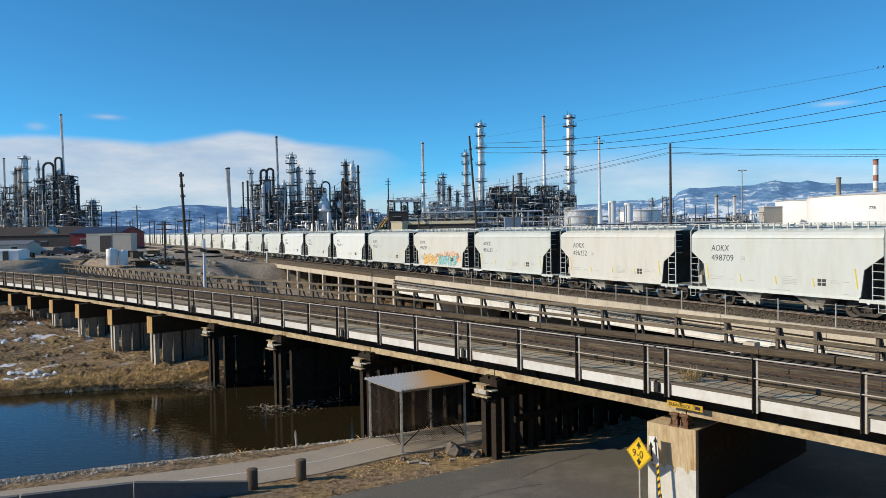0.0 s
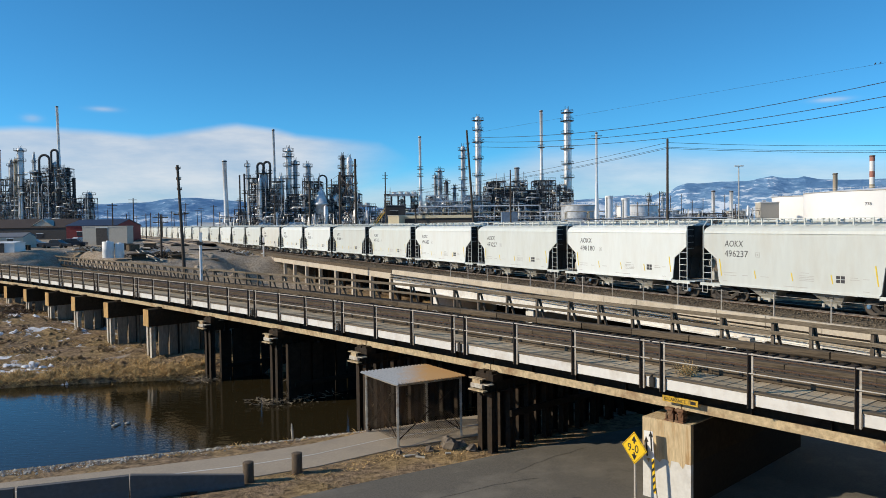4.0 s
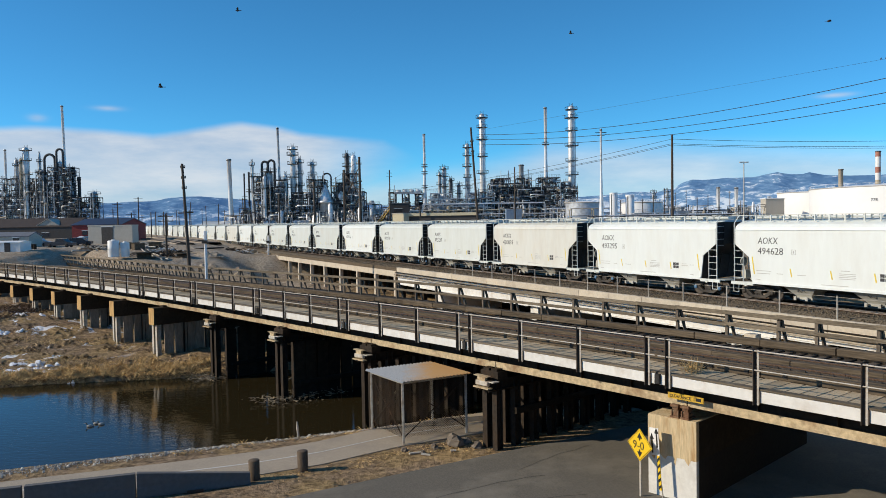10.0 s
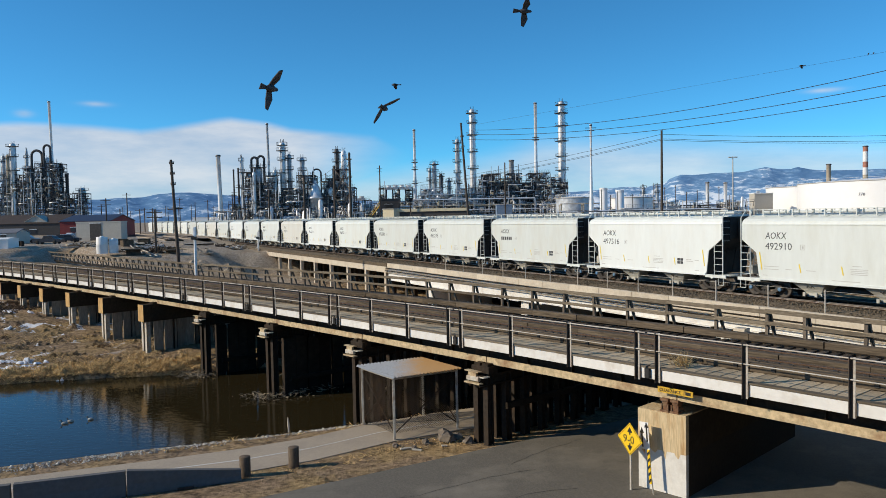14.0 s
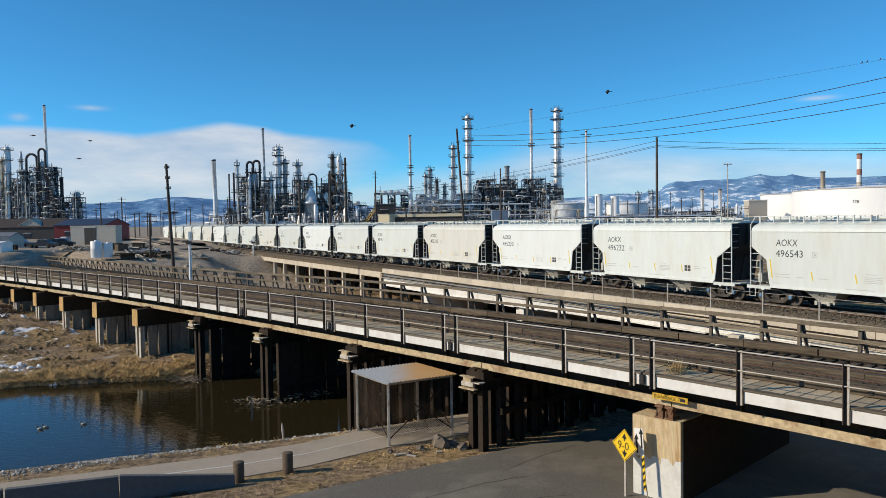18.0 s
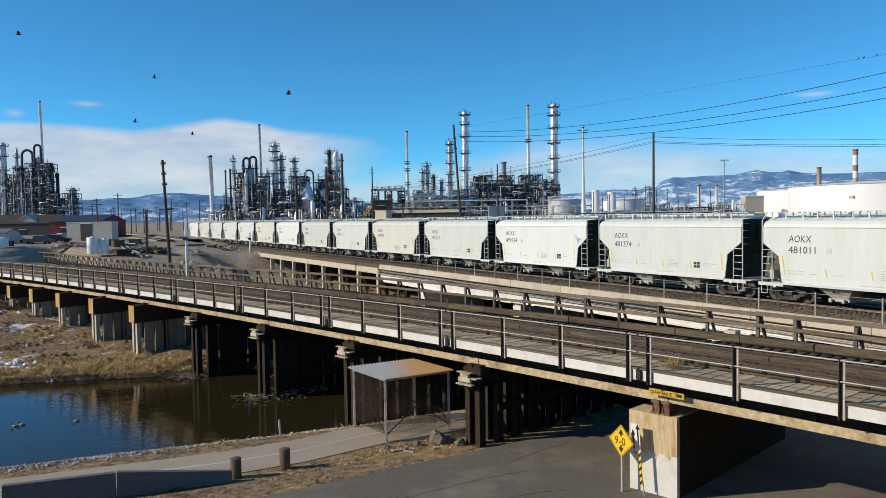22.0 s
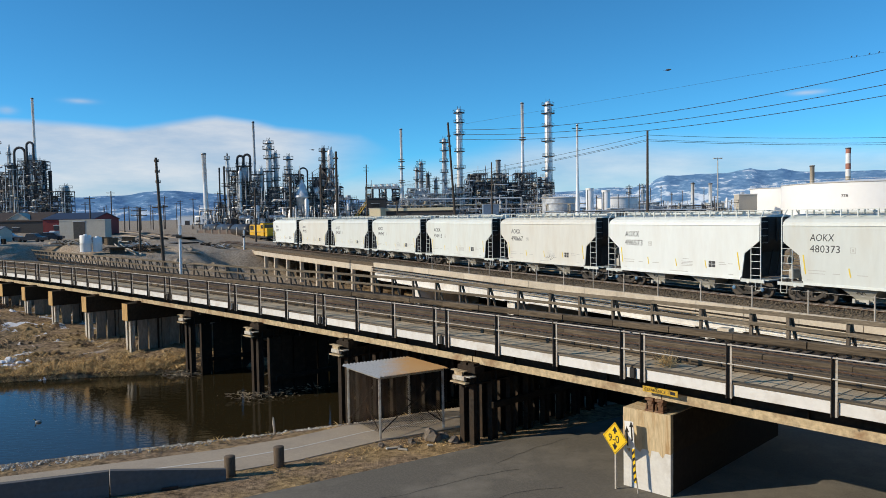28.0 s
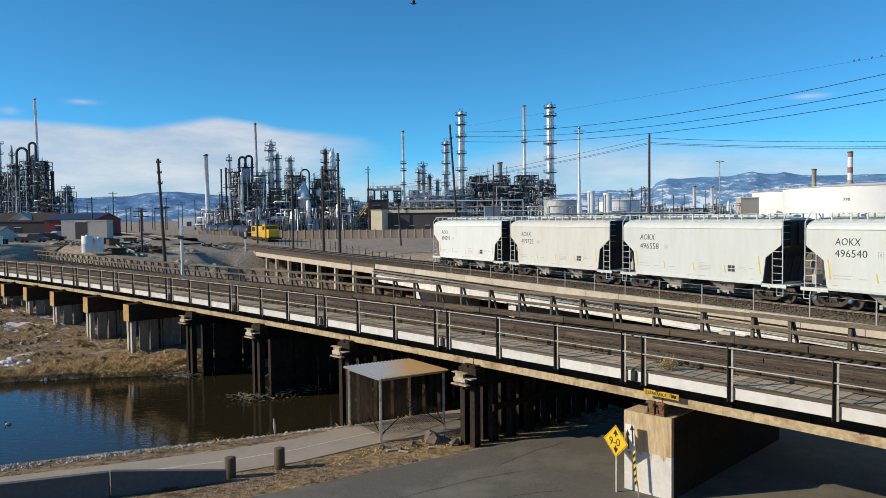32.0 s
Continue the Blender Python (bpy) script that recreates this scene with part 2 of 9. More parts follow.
BRUSH = material("dark_winter_brush", (0.12, 0.075, 0.045), 0.95, grain=5, vary=0.4, bump=0, per_piece=0.4)
CAR_PAINT = material("aged_white_car_paint", (0.62, 0.66, 0.635), 0.5, grain=3.0, vary=0.04, bump=0.02, stain=(0.52, 0.47, 0.38), stain_scale=0.9, stain_amount=0.3, stretch=(1, 1, 0.25), per_piece=0.10)
HOPPER_GREY = material("dusty_grey_hopper_paint", (0.44, 0.43, 0.38), 0.6, grain=6.0, vary=0.12, bump=0.04, stain=(0.2, 0.18, 0.15), stain_amount=0.5)
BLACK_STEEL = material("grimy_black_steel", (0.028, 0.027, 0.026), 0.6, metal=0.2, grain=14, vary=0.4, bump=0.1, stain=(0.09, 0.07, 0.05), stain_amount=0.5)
BOGIE_STEEL = material("dusty_cast_steel", (0.042, 0.037, 0.032), 0.7, metal=0.2, grain=14, vary=0.35, bump=0.1, stain=(0.14, 0.12, 0.10), stain_amount=0.5)
BLUE_CAP = material("blue_bearing_cap", (0.10, 0.20, 0.33), 0.5, grain=20, vary=0.2)
TREAD = material("worn_wheel_steel", (0.10, 0.085, 0.072), 0.55, metal=0.5, grain=20, vary=0.2)
YELLOW = material("reflective_yellow", (0.78, 0.60, 0.05), 0.45, grain=20, vary=0.08, bump=0.02, stain=(0.55, 0.42, 0.10), stain_scale=4)
INK = material("dark_grey_lettering", (0.05, 0.05, 0.055), 0.6, vary=0.1, bump=0)
FADED_INK = material("faded_small_print", (0.46, 0.46, 0.44), 0.6, vary=0.1, bump=0)
ORANGE_SPRAY = material("orange_spray_paint", (0.80, 0.47, 0.14), 0.5, grain=4, vary=0.35, bump=0)
CYAN_SPRAY = material("turquoise_spray_paint", (0.22, 0.55, 0.58), 0.5, grain=4, vary=0.35, bump=0)
PINK_SPRAY = material("pink_spray_paint", (0.76, 0.52, 0.36), 0.5, grain=4, vary=0.3, bump=0)
RAIL_STEEL = material("rusty_rail_steel", (0.12, 0.075, 0.05), 0.55, metal=0.5, grain=18, vary=0.3)
RAIL_HEAD = material("polished_rail_head", (0.20, 0.17, 0.145), 0.5, metal=0.3, grain=18, vary=0.12)
TIE = material("creosoted_tie", (0.085, 0.07, 0.058), 0.9, spec=0.12, grain=9, vary=0.35, bump=0.4, stain=(0.17, 0.145, 0.115), stain_scale=0.9, stretch=(6, 0.6, 6), per_piece=0.4)
BALLAST = material("brown_ballast", (0.15, 0.122, 0.088), 0.95, spec=0.12, grain=9, vary=0.6, bump=0.9, stain=(0.07, 0.06, 0.05), stain_amount=0.5, world=True)
PLANK = material("weathered_grey_plank", (0.48, 0.385, 0.255), 0.9, spec=0.12, grain=7, vary=0.28, bump=0.4, stain=(0.22, 0.185, 0.145), stain_scale=1.0, stretch=(7, 0.7, 7), per_piece=0.22)
TIMBER = material("weathered_brown_timber", (0.118, 0.092, 0.064), 0.9, spec=0.12, grain=5, vary=0.5, bump=0.5, stain=(0.045, 0.036, 0.027), stain_scale=1.3, stain_amount=0.7, stretch=(0.35, 5, 5), turn=130.0, per_piece=0.2)
# tarred wood, its base lowered further to deepen the shade under the bridges
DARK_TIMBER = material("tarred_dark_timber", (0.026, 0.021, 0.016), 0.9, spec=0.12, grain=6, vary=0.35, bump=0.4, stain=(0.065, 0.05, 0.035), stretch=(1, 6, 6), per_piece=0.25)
WHITE_BOARD = material("white_painted_fascia", (0.70, 0.69, 0.655), 0.7, grain=5, vary=0.06, bump=0.1, stain=(0.45, 0.38, 0.30), stain_scale=1.3, stain_amount=0.45, stretch=(1, 1, 1), per_piece=0.05)
RUSTY_FLANGE = material("rust_streaked_tan_flange", (0.50, 0.40, 0.25), 0.8, grain=7, vary=0.3, bump=0.25, stain=(0.20, 0.095, 0.04), stain_scale=1.1, stain_amount=0.7)
BEARING_RUST = material("deep_brown_rust", (0.17, 0.085, 0.045), 0.85, grain=14, vary=0.35, bump=0.3, stain=(0.32, 0.24, 0.15), stain_scale=4, stain_amount=0.5)
GIRDER_DARK = material("brown_black_girder", (0.035, 0.027, 0.02), 0.75, spec=0.12, grain=7, vary=0.4, bump=0.2, stain=(0.08, 0.045, 0.024), stain_scale=1.5, stain_amount=0.6)
POST_TIMBER = material("dark_brown_post_timber", (0.13, 0.105, 0.08), 0.9, grain=6, vary=0.4, bump=0.4, stain=(0.30, 0.26, 0.20), stretch=(6, 6, 1), per_piece=0.25)
# these two concretes carry the shade under the bridges in their colour
SHADE_CONCRETE = material("shade_dark_concrete", (0.036, 0.031, 0.026), 0.9, spec=0.12, grain=8, vary=0.25, bump=0.25, stain=(0.03, 0.027, 0.024), stain_scale=0.9, stain_amount=0.6)
CAP_SHADE = material("shade_brown_cap_concrete", (0.045, 0.034, 0.023), 0.9, spec=0.12, grain=6, vary=0.3, bump=0.25, stain=(0.03, 0.023, 0.016), stain_scale=1.0, stain_amount=0.6)
GALV = material("weathered_galvanised_steel", (0.46, 0.43, 0.38), 0.6, metal=0.1, grain=12, vary=0.2, bump=0.08, stain=(0.25, 0.19, 0.13), stain_scale=2, stain_amount=0.5)
POST_STEEL = material("shade_brown_post_steel", (0.075, 0.06, 0.048), 0.75, metal=0.1, grain=10, vary=0.3, bump=0.1, stain=(0.14, 0.085, 0.05), stain_scale=2, stain_amount=0.5)
PILE = material("grey_brown_steel_pile", (0.042, 0.034, 0.027), 0.75, spec=0.12, metal=0.2, grain=8, vary=0.35, bump=0.2, stain=(0.08, 0.05, 0.03), stain_scale=1.5, stain_amount=0.6)
PALE_CAP = material("pale_cap_steel", (0.50, 0.47, 0.40), 0.75, grain=8, vary=0.2, bump=0.2, stain=(0.22, 0.12, 0.06), stain_scale=2.5, stain_amount=0.7)
CONCRETE = material("weathered_concrete", (0.47, 0.40, 0.31), 0.9, grain=8, vary=0.15, bump=0.25, stain=(0.24, 0.20, 0.15), stain_scale=0.9, stain_amount=0.5)
RUST_CONCRETE = material("rust_streaked_concrete", (0.58, 0.46, 0.28), 0.9, grain=6, vary=0.25, bump=0.25, stain=(0.34, 0.17, 0.045), stain_scale=1.6, stain_amount=0.75, stretch=(2.5, 2.5, 0.35))
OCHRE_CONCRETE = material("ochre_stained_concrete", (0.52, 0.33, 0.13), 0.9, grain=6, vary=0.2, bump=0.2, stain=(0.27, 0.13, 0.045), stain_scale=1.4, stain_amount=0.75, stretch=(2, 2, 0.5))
PALE_PAINT = material("pale_painted_concrete", (0.68, 0.67, 0.63), 0.85, grain=7, vary=0.08, bump=0.15, stain=(0.42, 0.38, 0.32), stain_scale=1.5, stain_amount=0.4)
ASPHALT = material("worn_grey_asphalt", (0.155, 0.142, 0.118), 0.92, spec=0.12, grain=22, vary=0.22, bump=0.3, stain=(0.26, 0.235, 0.19), stain_scale=0.35, stain_amount=0.7, world=True)
PATHWAY = material("pale_concrete_path", (0.40, 0.335, 0.255), 0.92, grain=20, vary=0.14, bump=0.2, stain=(0.30, 0.26, 0.21), stain_scale=0.7, stain_amount=0.6, world=True)
LINE_PAINT = material("worn_white_line", (0.62, 0.60, 0.55), 0.9, grain=25, vary=0.2, bump=0.05)
ROCK = material("pale_riprap_stone", (0.48, 0.45, 0.40), 0.95, grain=9, vary=0.3, bump=0.4, per_piece=0.55)
DRIFT = material("grey_brown_driftwood", (0.27, 0.22, 0.155), 0.95, grain=6, vary=0.3, bump=0.2, per_piece=0.5)
BOULDER_STONE = material("dark_brown_boulder", (0.17, 0.14, 0.11), 0.95, grain=6, vary=0.4, bump=0.6, stain=(0.3, 0.26, 0.2), stain_scale=2.5, stain_amount=0.5)
SNOW_CRUST = material("old_snow", (0.82, 0.83, 0.85), 0.7, grain=9, vary=0.06, bump=0.3)
STRAW = material("dry_winter_grass", (0.58, 0.41, 0.19), 0.95, grain=5, vary=0.35, bump=0, per_piece=0.4)
CORRUGATED = material("corrugated_zinc_roof", (0.27, 0.285, 0.30), 0.5, metal=0.25, grain=9, vary=0.12, bump=0.05)


def rust_half(m, x0, x1, rust):
    """Rust that has spread over one half of a roof, with a ragged edge."""
    tr = m.node_tree
    bsdf = tr.nodes["Principled BSDF"]
    was = bsdf.inputs["Base Color"].links[0].from_socket
    geo = tr.nodes.new("ShaderNodeNewGeometry")
    sep = tr.nodes.new("ShaderNodeSeparateXYZ")
    tr.links.new(geo.outputs["Position"], sep.inputs[0])
    n = node(tr, "ShaderNodeTexNoise", Scale=2.2, Detail=5.0, Roughness=0.6)
    tr.links.new(geo.outputs["Position"], n.inputs["Vector"])
    edge = math_node(tr, "ADD", sep.outputs[0], math_node(tr, "MULTIPLY_ADD", n.outputs[0], 1.6, -0.8))
    f = tr.nodes.new("ShaderNodeMapRange")
    f.inputs[1].default_value, f.inputs[2].default_value = x0, x1
    f.inputs[4].default_value = 0.9
    tr.links.new(edge, f.inputs[0])
    tr.links.new(mix_color(tr, f.outputs[0], was, rust), bsdf.inputs["Base Color"])


rust_half(CORRUGATED, -1.7, -0.6, (0.36, 0.21, 0.075))
SIGN_YELLOW = material("traffic_yellow", (0.85, 0.55, 0.02), 0.45, grain=20, vary=0.06, bump=0.02)
PLATE_YELLOW = material("grimy_yellow_plate", (0.62, 0.38, 0.03), 0.6, grain=14, vary=0.2, bump=0.05, stain=(0.10, 0.07, 0.03), stain_scale=5, stain_amount=0.7)
SIGN_WHITE = material("sign_white", (0.78, 0.78, 0.76), 0.5, grain=20, vary=0.05, bump=0.02)
BLACK_INK = material("sign_black", (0.02, 0.02, 0.02), 0.5, vary=0.1, bump=0)
BOLLARD_WOOD = material("treated_log", (0.11, 0.08, 0.055), 0.9, grain=9, vary=0.35, bump=0.4, stain=(0.22, 0.17, 0.11), stain_scale=3, stretch=(5, 5, 1))
POLE_WOOD = material("dark_utility_pole_wood", (0.085, 0.065, 0.05), 0.9, grain=9, vary=0.35, bump=0.3, stretch=(6, 6, 1))
KERB_TAN = material("tan_kerb_concrete", (0.56, 0.49, 0.385), 0.9, grain=8, vary=0.12, bump=0.2, stain=(0.33, 0.27, 0.2), stain_scale=0.8, stain_amount=0.5, per_piece=0.08)
RAIL_BOARD = material("silver_grey_rail_board", (0.175, 0.145, 0.106), 0.9, spec=0.12, grain=5, vary=0.4, bump=0.4, stain=(0.09, 0.072, 0.055), stain_scale=1.2, stain_amount=0.6, stretch=(0.35, 6, 6), turn=130.0, per_piece=0.22)
TAN_PIPE = material("tan_painted_pipe", (0.36, 0.30, 0.22), 0.7, grain=6, vary=0.2, bump=0.1, stain=(0.14, 0.11, 0.08), stain_scale=0.7)
SHADE_BED = material("shade_blackened_ballast", (0.02, 0.017, 0.013), 0.95, grain=9, vary=0.5, bump=0.9, spec=0.08, world=True)
SHEET_PILE = material("grey_sheet_piling", (0.27, 0.235, 0.185), 0.85, grain=5, vary=0.25, bump=0.2, stain=(0.08, 0.065, 0.05), stain_scale=1.2, stretch=(2, 2, 0.5), per_piece=0.2)
ROOF_BLUE = material("dark_blue_roof_sheet", (0.028, 0.042, 0.08), 0.6, grain=3, vary=0.2, bump=0.05)
BARRIER_GREY = material("grey_barrier_concrete", (0.125, 0.125, 0.125), 0.9, grain=7, vary=0.15, bump=0.2, stain=(0.13, 0.12, 0.105), stain_scale=1.1, stain_amount=0.6)
WIRE = material("black_cable", (0.03, 0.03, 0.033), 0.6, vary=0.1, bump=0)
PLANT_STEEL = material("dull_silver_plant_steel", (0.50, 0.53, 0.56), 0.5, metal=0.3, grain=0.9, vary=0.25, bump=0.03, stain=(0.22, 0.22, 0.22), stain_scale=0.12, stain_amount=0.7)
PLANT_BRIGHT = material("bright_aluminium_cladding", (0.78, 0.79, 0.79), 0.42, metal=0.3, grain=0.7, vary=0.12, bump=0.03, stain=(0.42, 0.41, 0.40), stain_scale=0.1, stain_amount=0.6)
PLANT_DARK = material("dark_structural_steel", (0.055, 0.057, 0.062), 0.65, metal=0.25, grain=1.2, vary=0.4, bump=0.03, stain=(0.13, 0.13, 0.13), stain_scale=0.2, stain_amount=0.6)
PLANT_BEIGE = material("beige_lagging", (0.44, 0.38, 0.28), 0.8, grain=1.0, vary=0.15, bump=0.03)
PALE_YELLOW = material("pale_yellow_render", (0.62, 0.55, 0.38), 0.8, grain=2, vary=0.1, bump=0.03, stain=(0.5, 0.42, 0.28), stain_scale=0.5)
PLANT_BLUE = material("blue_grey_cladding", (0.20, 0.27, 0.36), 0.6, grain=1.0, vary=0.2, bump=0.03)
TANK_WHITE = material("white_tank_paint", (0.85, 0.85, 0.84), 0.55, grain=0.5, vary=0.02, bump=0.0, stain=(0.8, 0.79, 0.76), stain_scale=0.12, stain_amount=0.3)
BRICK_RED = material("dull_red_siding", (0.22, 0.035, 0.035), 0.7, grain=3, vary=0.2, bump=0.05)
ROOF_GREY = material("grey_roof_sheet", (0.16, 0.17, 0.19), 0.7, grain=3, vary=0.2, bump=0.05)
SHED_BEIGE = material("pale_beige_siding", (0.47, 0.44, 0.38), 0.7, grain=3, vary=0.08, bump=0.05, stain=(0.40, 0.36, 0.30), stain_scale=0.5)
BROWN_ROOF = material("dark_brown_shingle_roof", (0.05, 0.036, 0.03), 0.85, grain=2, vary=0.3, bump=0.1, stain=(0.075, 0.055, 0.045), stain_scale=0.4)
SHED_DARK = material("dark_siding", (0.065, 0.06, 0.057), 0.8, grain=3, vary=0.25, bump=0.05)
WALL_PANEL = material("brown_precast_wall", (0.34, 0.25, 0.19), 0.9, grain=3, vary=0.12, bump=0.1, stain=(0.24, 0.18, 0.14), stain_scale=0.4, per_piece=0.12)
LOCO_YELLOW = material("locomotive_yellow", (0.72, 0.42, 0.02), 0.5, grain=2, vary=0.08, bump=0.02, stain=(0.40, 0.25, 0.05), stain_scale=0.8, stain_amount=0.4)
TANKCAR_BLACK = material("tank_car_black", (0.03, 0.03, 0.032), 0.4, grain=2, vary=0.25, bump=0.02, stain=(0.08, 0.07, 0.06), stain_scale=0.7)
GLASS = material("dark_window_glass", (0.03, 0.035, 0.045), 0.15, vary=0.1, bump=0, spec=0.6)
FEATHER = material("dark_pigeon_feathers", (0.065, 0.06, 0.06), 0.8, grain=20, vary=0.3, bump=0)
FEATHER_PALE = material("grey_duck_feathers", (0.48, 0.45, 0.40), 0.8, grain=20, vary=0.4, bump=0)
VEHICLE_DARK = material("dark_car_paint", (0.04, 0.045, 0.055), 0.3, vary=0.1, bump=0)
VEHICLE_PALE = material("silver_car_paint", (0.42, 0.43, 0.44), 0.35, vary=0.1, bump=0)
TYRE = material("tyre_rubber", (0.02, 0.02, 0.02), 0.85, vary=0.2, bump=0)
RED_BAND = material("faded_red_band", (0.40, 0.17, 0.12), 0.7, grain=1, vary=0.15, bump=0)
GREEN_PAINT = material("dark_green_paint", (0.03, 0.12, 0.08), 0.5, grain=2, vary=0.2, bump=0)

# ---- mesh helpers ----
class Shape:
    """Collects vertices and faces for one mesh."""

    def __init__(self):
        self.v, self.f, self.smooth = [], [], []

    def add(self, verts, faces, smooth=False):
        k = len(self.v)
        self.v += [tuple(p) for p in verts]
        self.f += [tuple(i + k for i in q) for q in faces]
        self.smooth += [smooth] * len(faces)
        return self

    def box(self, c, s, m=None, ch=0.0):
        """A box with centre c and size s; ch chamfers its long edges."""
        cx, cy, cz = c
        hx, hy, hz = s[0] / 2, s[1] / 2, s[2] / 2
        if ch <= 0:
            pts = [(cx + i * hx, cy + j * hy, cz + k * hz) for k in (-1, 1) for j in (-1, 1) for i in (-1, 1)]
            fs = [(0, 2, 3, 1), (4, 5, 7, 6), (0, 1, 5, 4), (2, 6, 7, 3), (0, 4, 6, 2), (1, 3, 7, 5)]
        else:
            axis = max(range(3), key=lambda a: s[a])
            o = [a for a in range(3) if a != axis]
            h = (hx, hy, hz)
            a, b = h[o[0]], h[o[1]]
            ring = [(-a + ch, -b), (a - ch, -b), (a, -b + ch), (a, b - ch), (a - ch, b), (-a + ch, b), (-a, b - ch), (-a, -b + ch)]
            pts = []
            for e in (-1, 1):
                for p, q in ring:
                    w = [0, 0, 0]
                    w[axis], w[o[0]], w[o[1]] = e * h[axis], p, q
                    pts.append((cx + w[0], cy + w[1], cz + w[2]))
            fs = [tuple(range(7, -1, -1)), tuple(range(8, 16))] + [(i, (i + 1) % 8, 8 + (i + 1) % 8, 8 + i) for i in range(8)]
            if axis == 1:
                fs = [tuple(reversed(q)) for q in fs]
        if m is not None:
            pts = [m @ Vector(p) for p in pts]
        return self.add(pts, fs)

    def tube(self, p0, p1, r0, r1=None, n=8, caps=True, smooth=True):
        p0, p1 = Vector(p0), Vector(p1)
        r1 = r0 if r1 is None else r1
        d = p1 - p0
        if d.length < 1e-6:
            return self
        q = d.to_track_quat("Z", "Y").to_matrix()
        ring = [(math.cos(2 * math.pi * (i + 0.5) / n), math.sin(2 * math.pi * (i + 0.5) / n)) for i in range(n)]
        pts = [p0 + q @ Vector((a * r0, b * r0, 0)) for a, b in ring] + [p1 + q @ Vector((a * r1, b * r1, 0)) for a, b in ring]
        self.add(pts, [(i, (i + 1) % n, n + (i + 1) % n, n + i) for i in range(n)], smooth and n > 5)
        if caps:
            self.add(pts, [tuple(range(n - 1, -1, -1)), tuple(range(n, 2 * n))])
        return self

    def run(self, pts, r, n=6):
        """One bent pipe or cable through the points."""
        pts = [Vector(p) for p in pts]
        rings = []
        for i, p in enumerate(pts):
            d = (pts[min(i + 1, len(pts) - 1)] - pts[max(i - 1, 0)]).normalized()
            side = d.cross(Vector((0, 0, 1)))
            side = side.normalized() if side.length > 1e-4 else Vector((1, 0, 0))
            up = side.cross(d)
            rings += [p + (side * math.cos(2 * math.pi * k / n) + up * math.sin(2 * math.pi * k / n)) * r for k in range(n)]
        m = len(pts)
        self.add(rings, [(i * n + k, i * n + (k + 1) % n, (i + 1) * n + (k + 1) % n, (i + 1) * n + k) for i in range(m - 1) for k in range(n)], True)
        return self.add(rings, [tuple(range(n - 1, -1, -1)), tuple(range((m - 1) * n, m * n))])

    def lathe(self, rings, n=16, c=(0, 0, 0), axis="z"):
        """Rings of (radius, height) turned round an axis through c."""
        pts = []
        for r, h in rings:
            for i in range(n):
                a = 2 * math.pi * i / n
                p = (r * math.cos(a), r * math.sin(a), h)
                if axis == "y":
                    p = (p[0], h, -p[1])
                elif axis == "x":
                    p = (h, p[1], -p[0])
                pts.append((c[0] + p[0], c[1] + p[1], c[2] + p[2]))
        fs = []
        for j in range(len(rings) - 1):
            for i in range(n):
                fs.append((j * n + i, j * n + (i + 1) % n, (j + 1) * n + (i + 1) % n, (j + 1) * n + i))
        self.add(pts, fs, True)
        k = (len(rings) - 1) * n
        return self.add(pts, [tuple(range(n - 1, -1, -1)), tuple(range(k, k + n))])

    def prism(self, poly, y0, y1, plane="xz"):
        """A polygon in a plane pulled along the third axis from y0 to y1."""
        n = len(poly)
        put = {"xz": lambda a, b, h: (a, h, b), "xy": lambda a, b, h: (a, b, h), "yz": lambda a, b, h: (h, a, b)}[plane]
        pts = [put(a, b, y0) for a, b in poly] + [put(a, b, y1) for a, b in poly]
        fs = [tuple(range(n)), tuple(range(2 * n - 1, n - 1, -1))] + [(i, n + i, n + (i + 1) % n, (i + 1) % n) for i in range(n)]
        return self.add(pts, fs)

    def mesh(self, name, mat):
        me = bpy.data.meshes.new(name)
        me.from_pydata(self.v, [], self.f)
        me.materials.append(mat)
        me.polygons.foreach_set("use_smooth", self.smooth)
        me.validate()
        bm = bmesh.new()
        bm.from_mesh(me)
        bmesh.ops.delete(bm, geom=[v for v in bm.verts if not v.link_faces], context="VERTS")
        if len(bm.faces) < 60000:
            bmesh.ops.recalc_face_normals(bm, faces=bm.faces)
        bm.to_mesh(me)
        bm.free()
        return me


def part(name, shape, mat, parent=None, label="", m=None):
    """Links a shape (or a ready mesh) as one mesh object under its thing."""
    me = shape if isinstance(shape, bpy.types.Mesh) else shape.mesh(name, mat)
    ob = new(name, me)
    if parent is not None:
        ob.parent = parent
    if m is not None:
        ob.matrix_basis = m
    if label:
        ob["label"] = label
    return ob


def thing(name, label, category, m=None, group="", kind="", shape=None, mat=None):
    """A top-level thing: an Empty for its parts, or a single mesh."""
    ob = part(name, shape, mat) if shape is not None else new(name)
    if m is not None:
        ob.matrix_basis = m
    return tagged(ob, label, category, group, kind)


def writing(text, size, mat, name="lettering", extrude=0.002, shear=0.0):
    """Letters as a flat mesh in the xz plane, facing -y, from the left foot."""
    cu = bpy.data.curves.new(name, "FONT")
    cu.body, cu.size, cu.extrude, cu.shear, cu.resolution_u = text, size, extrude, shear, 2
    ob = bpy.data.objects.new(name, cu)
    me = bpy.data.meshes.new_from_object(ob)
    bpy.data.objects.remove(ob)
    bpy.data.curves.remove(cu)
    me.transform(Matrix.Rotation(radians(90), 4, "X"))
    me.materials.clear()
    me.materials.append(mat)
    return me


def smooth_step(x, a, b):
    t = min(1.0, max(0.0, (x - a) / (b - a)))
    return t * t * (3 - 2 * t)


def table(x, xs, ys):
    return float(np.interp(x, xs, ys))


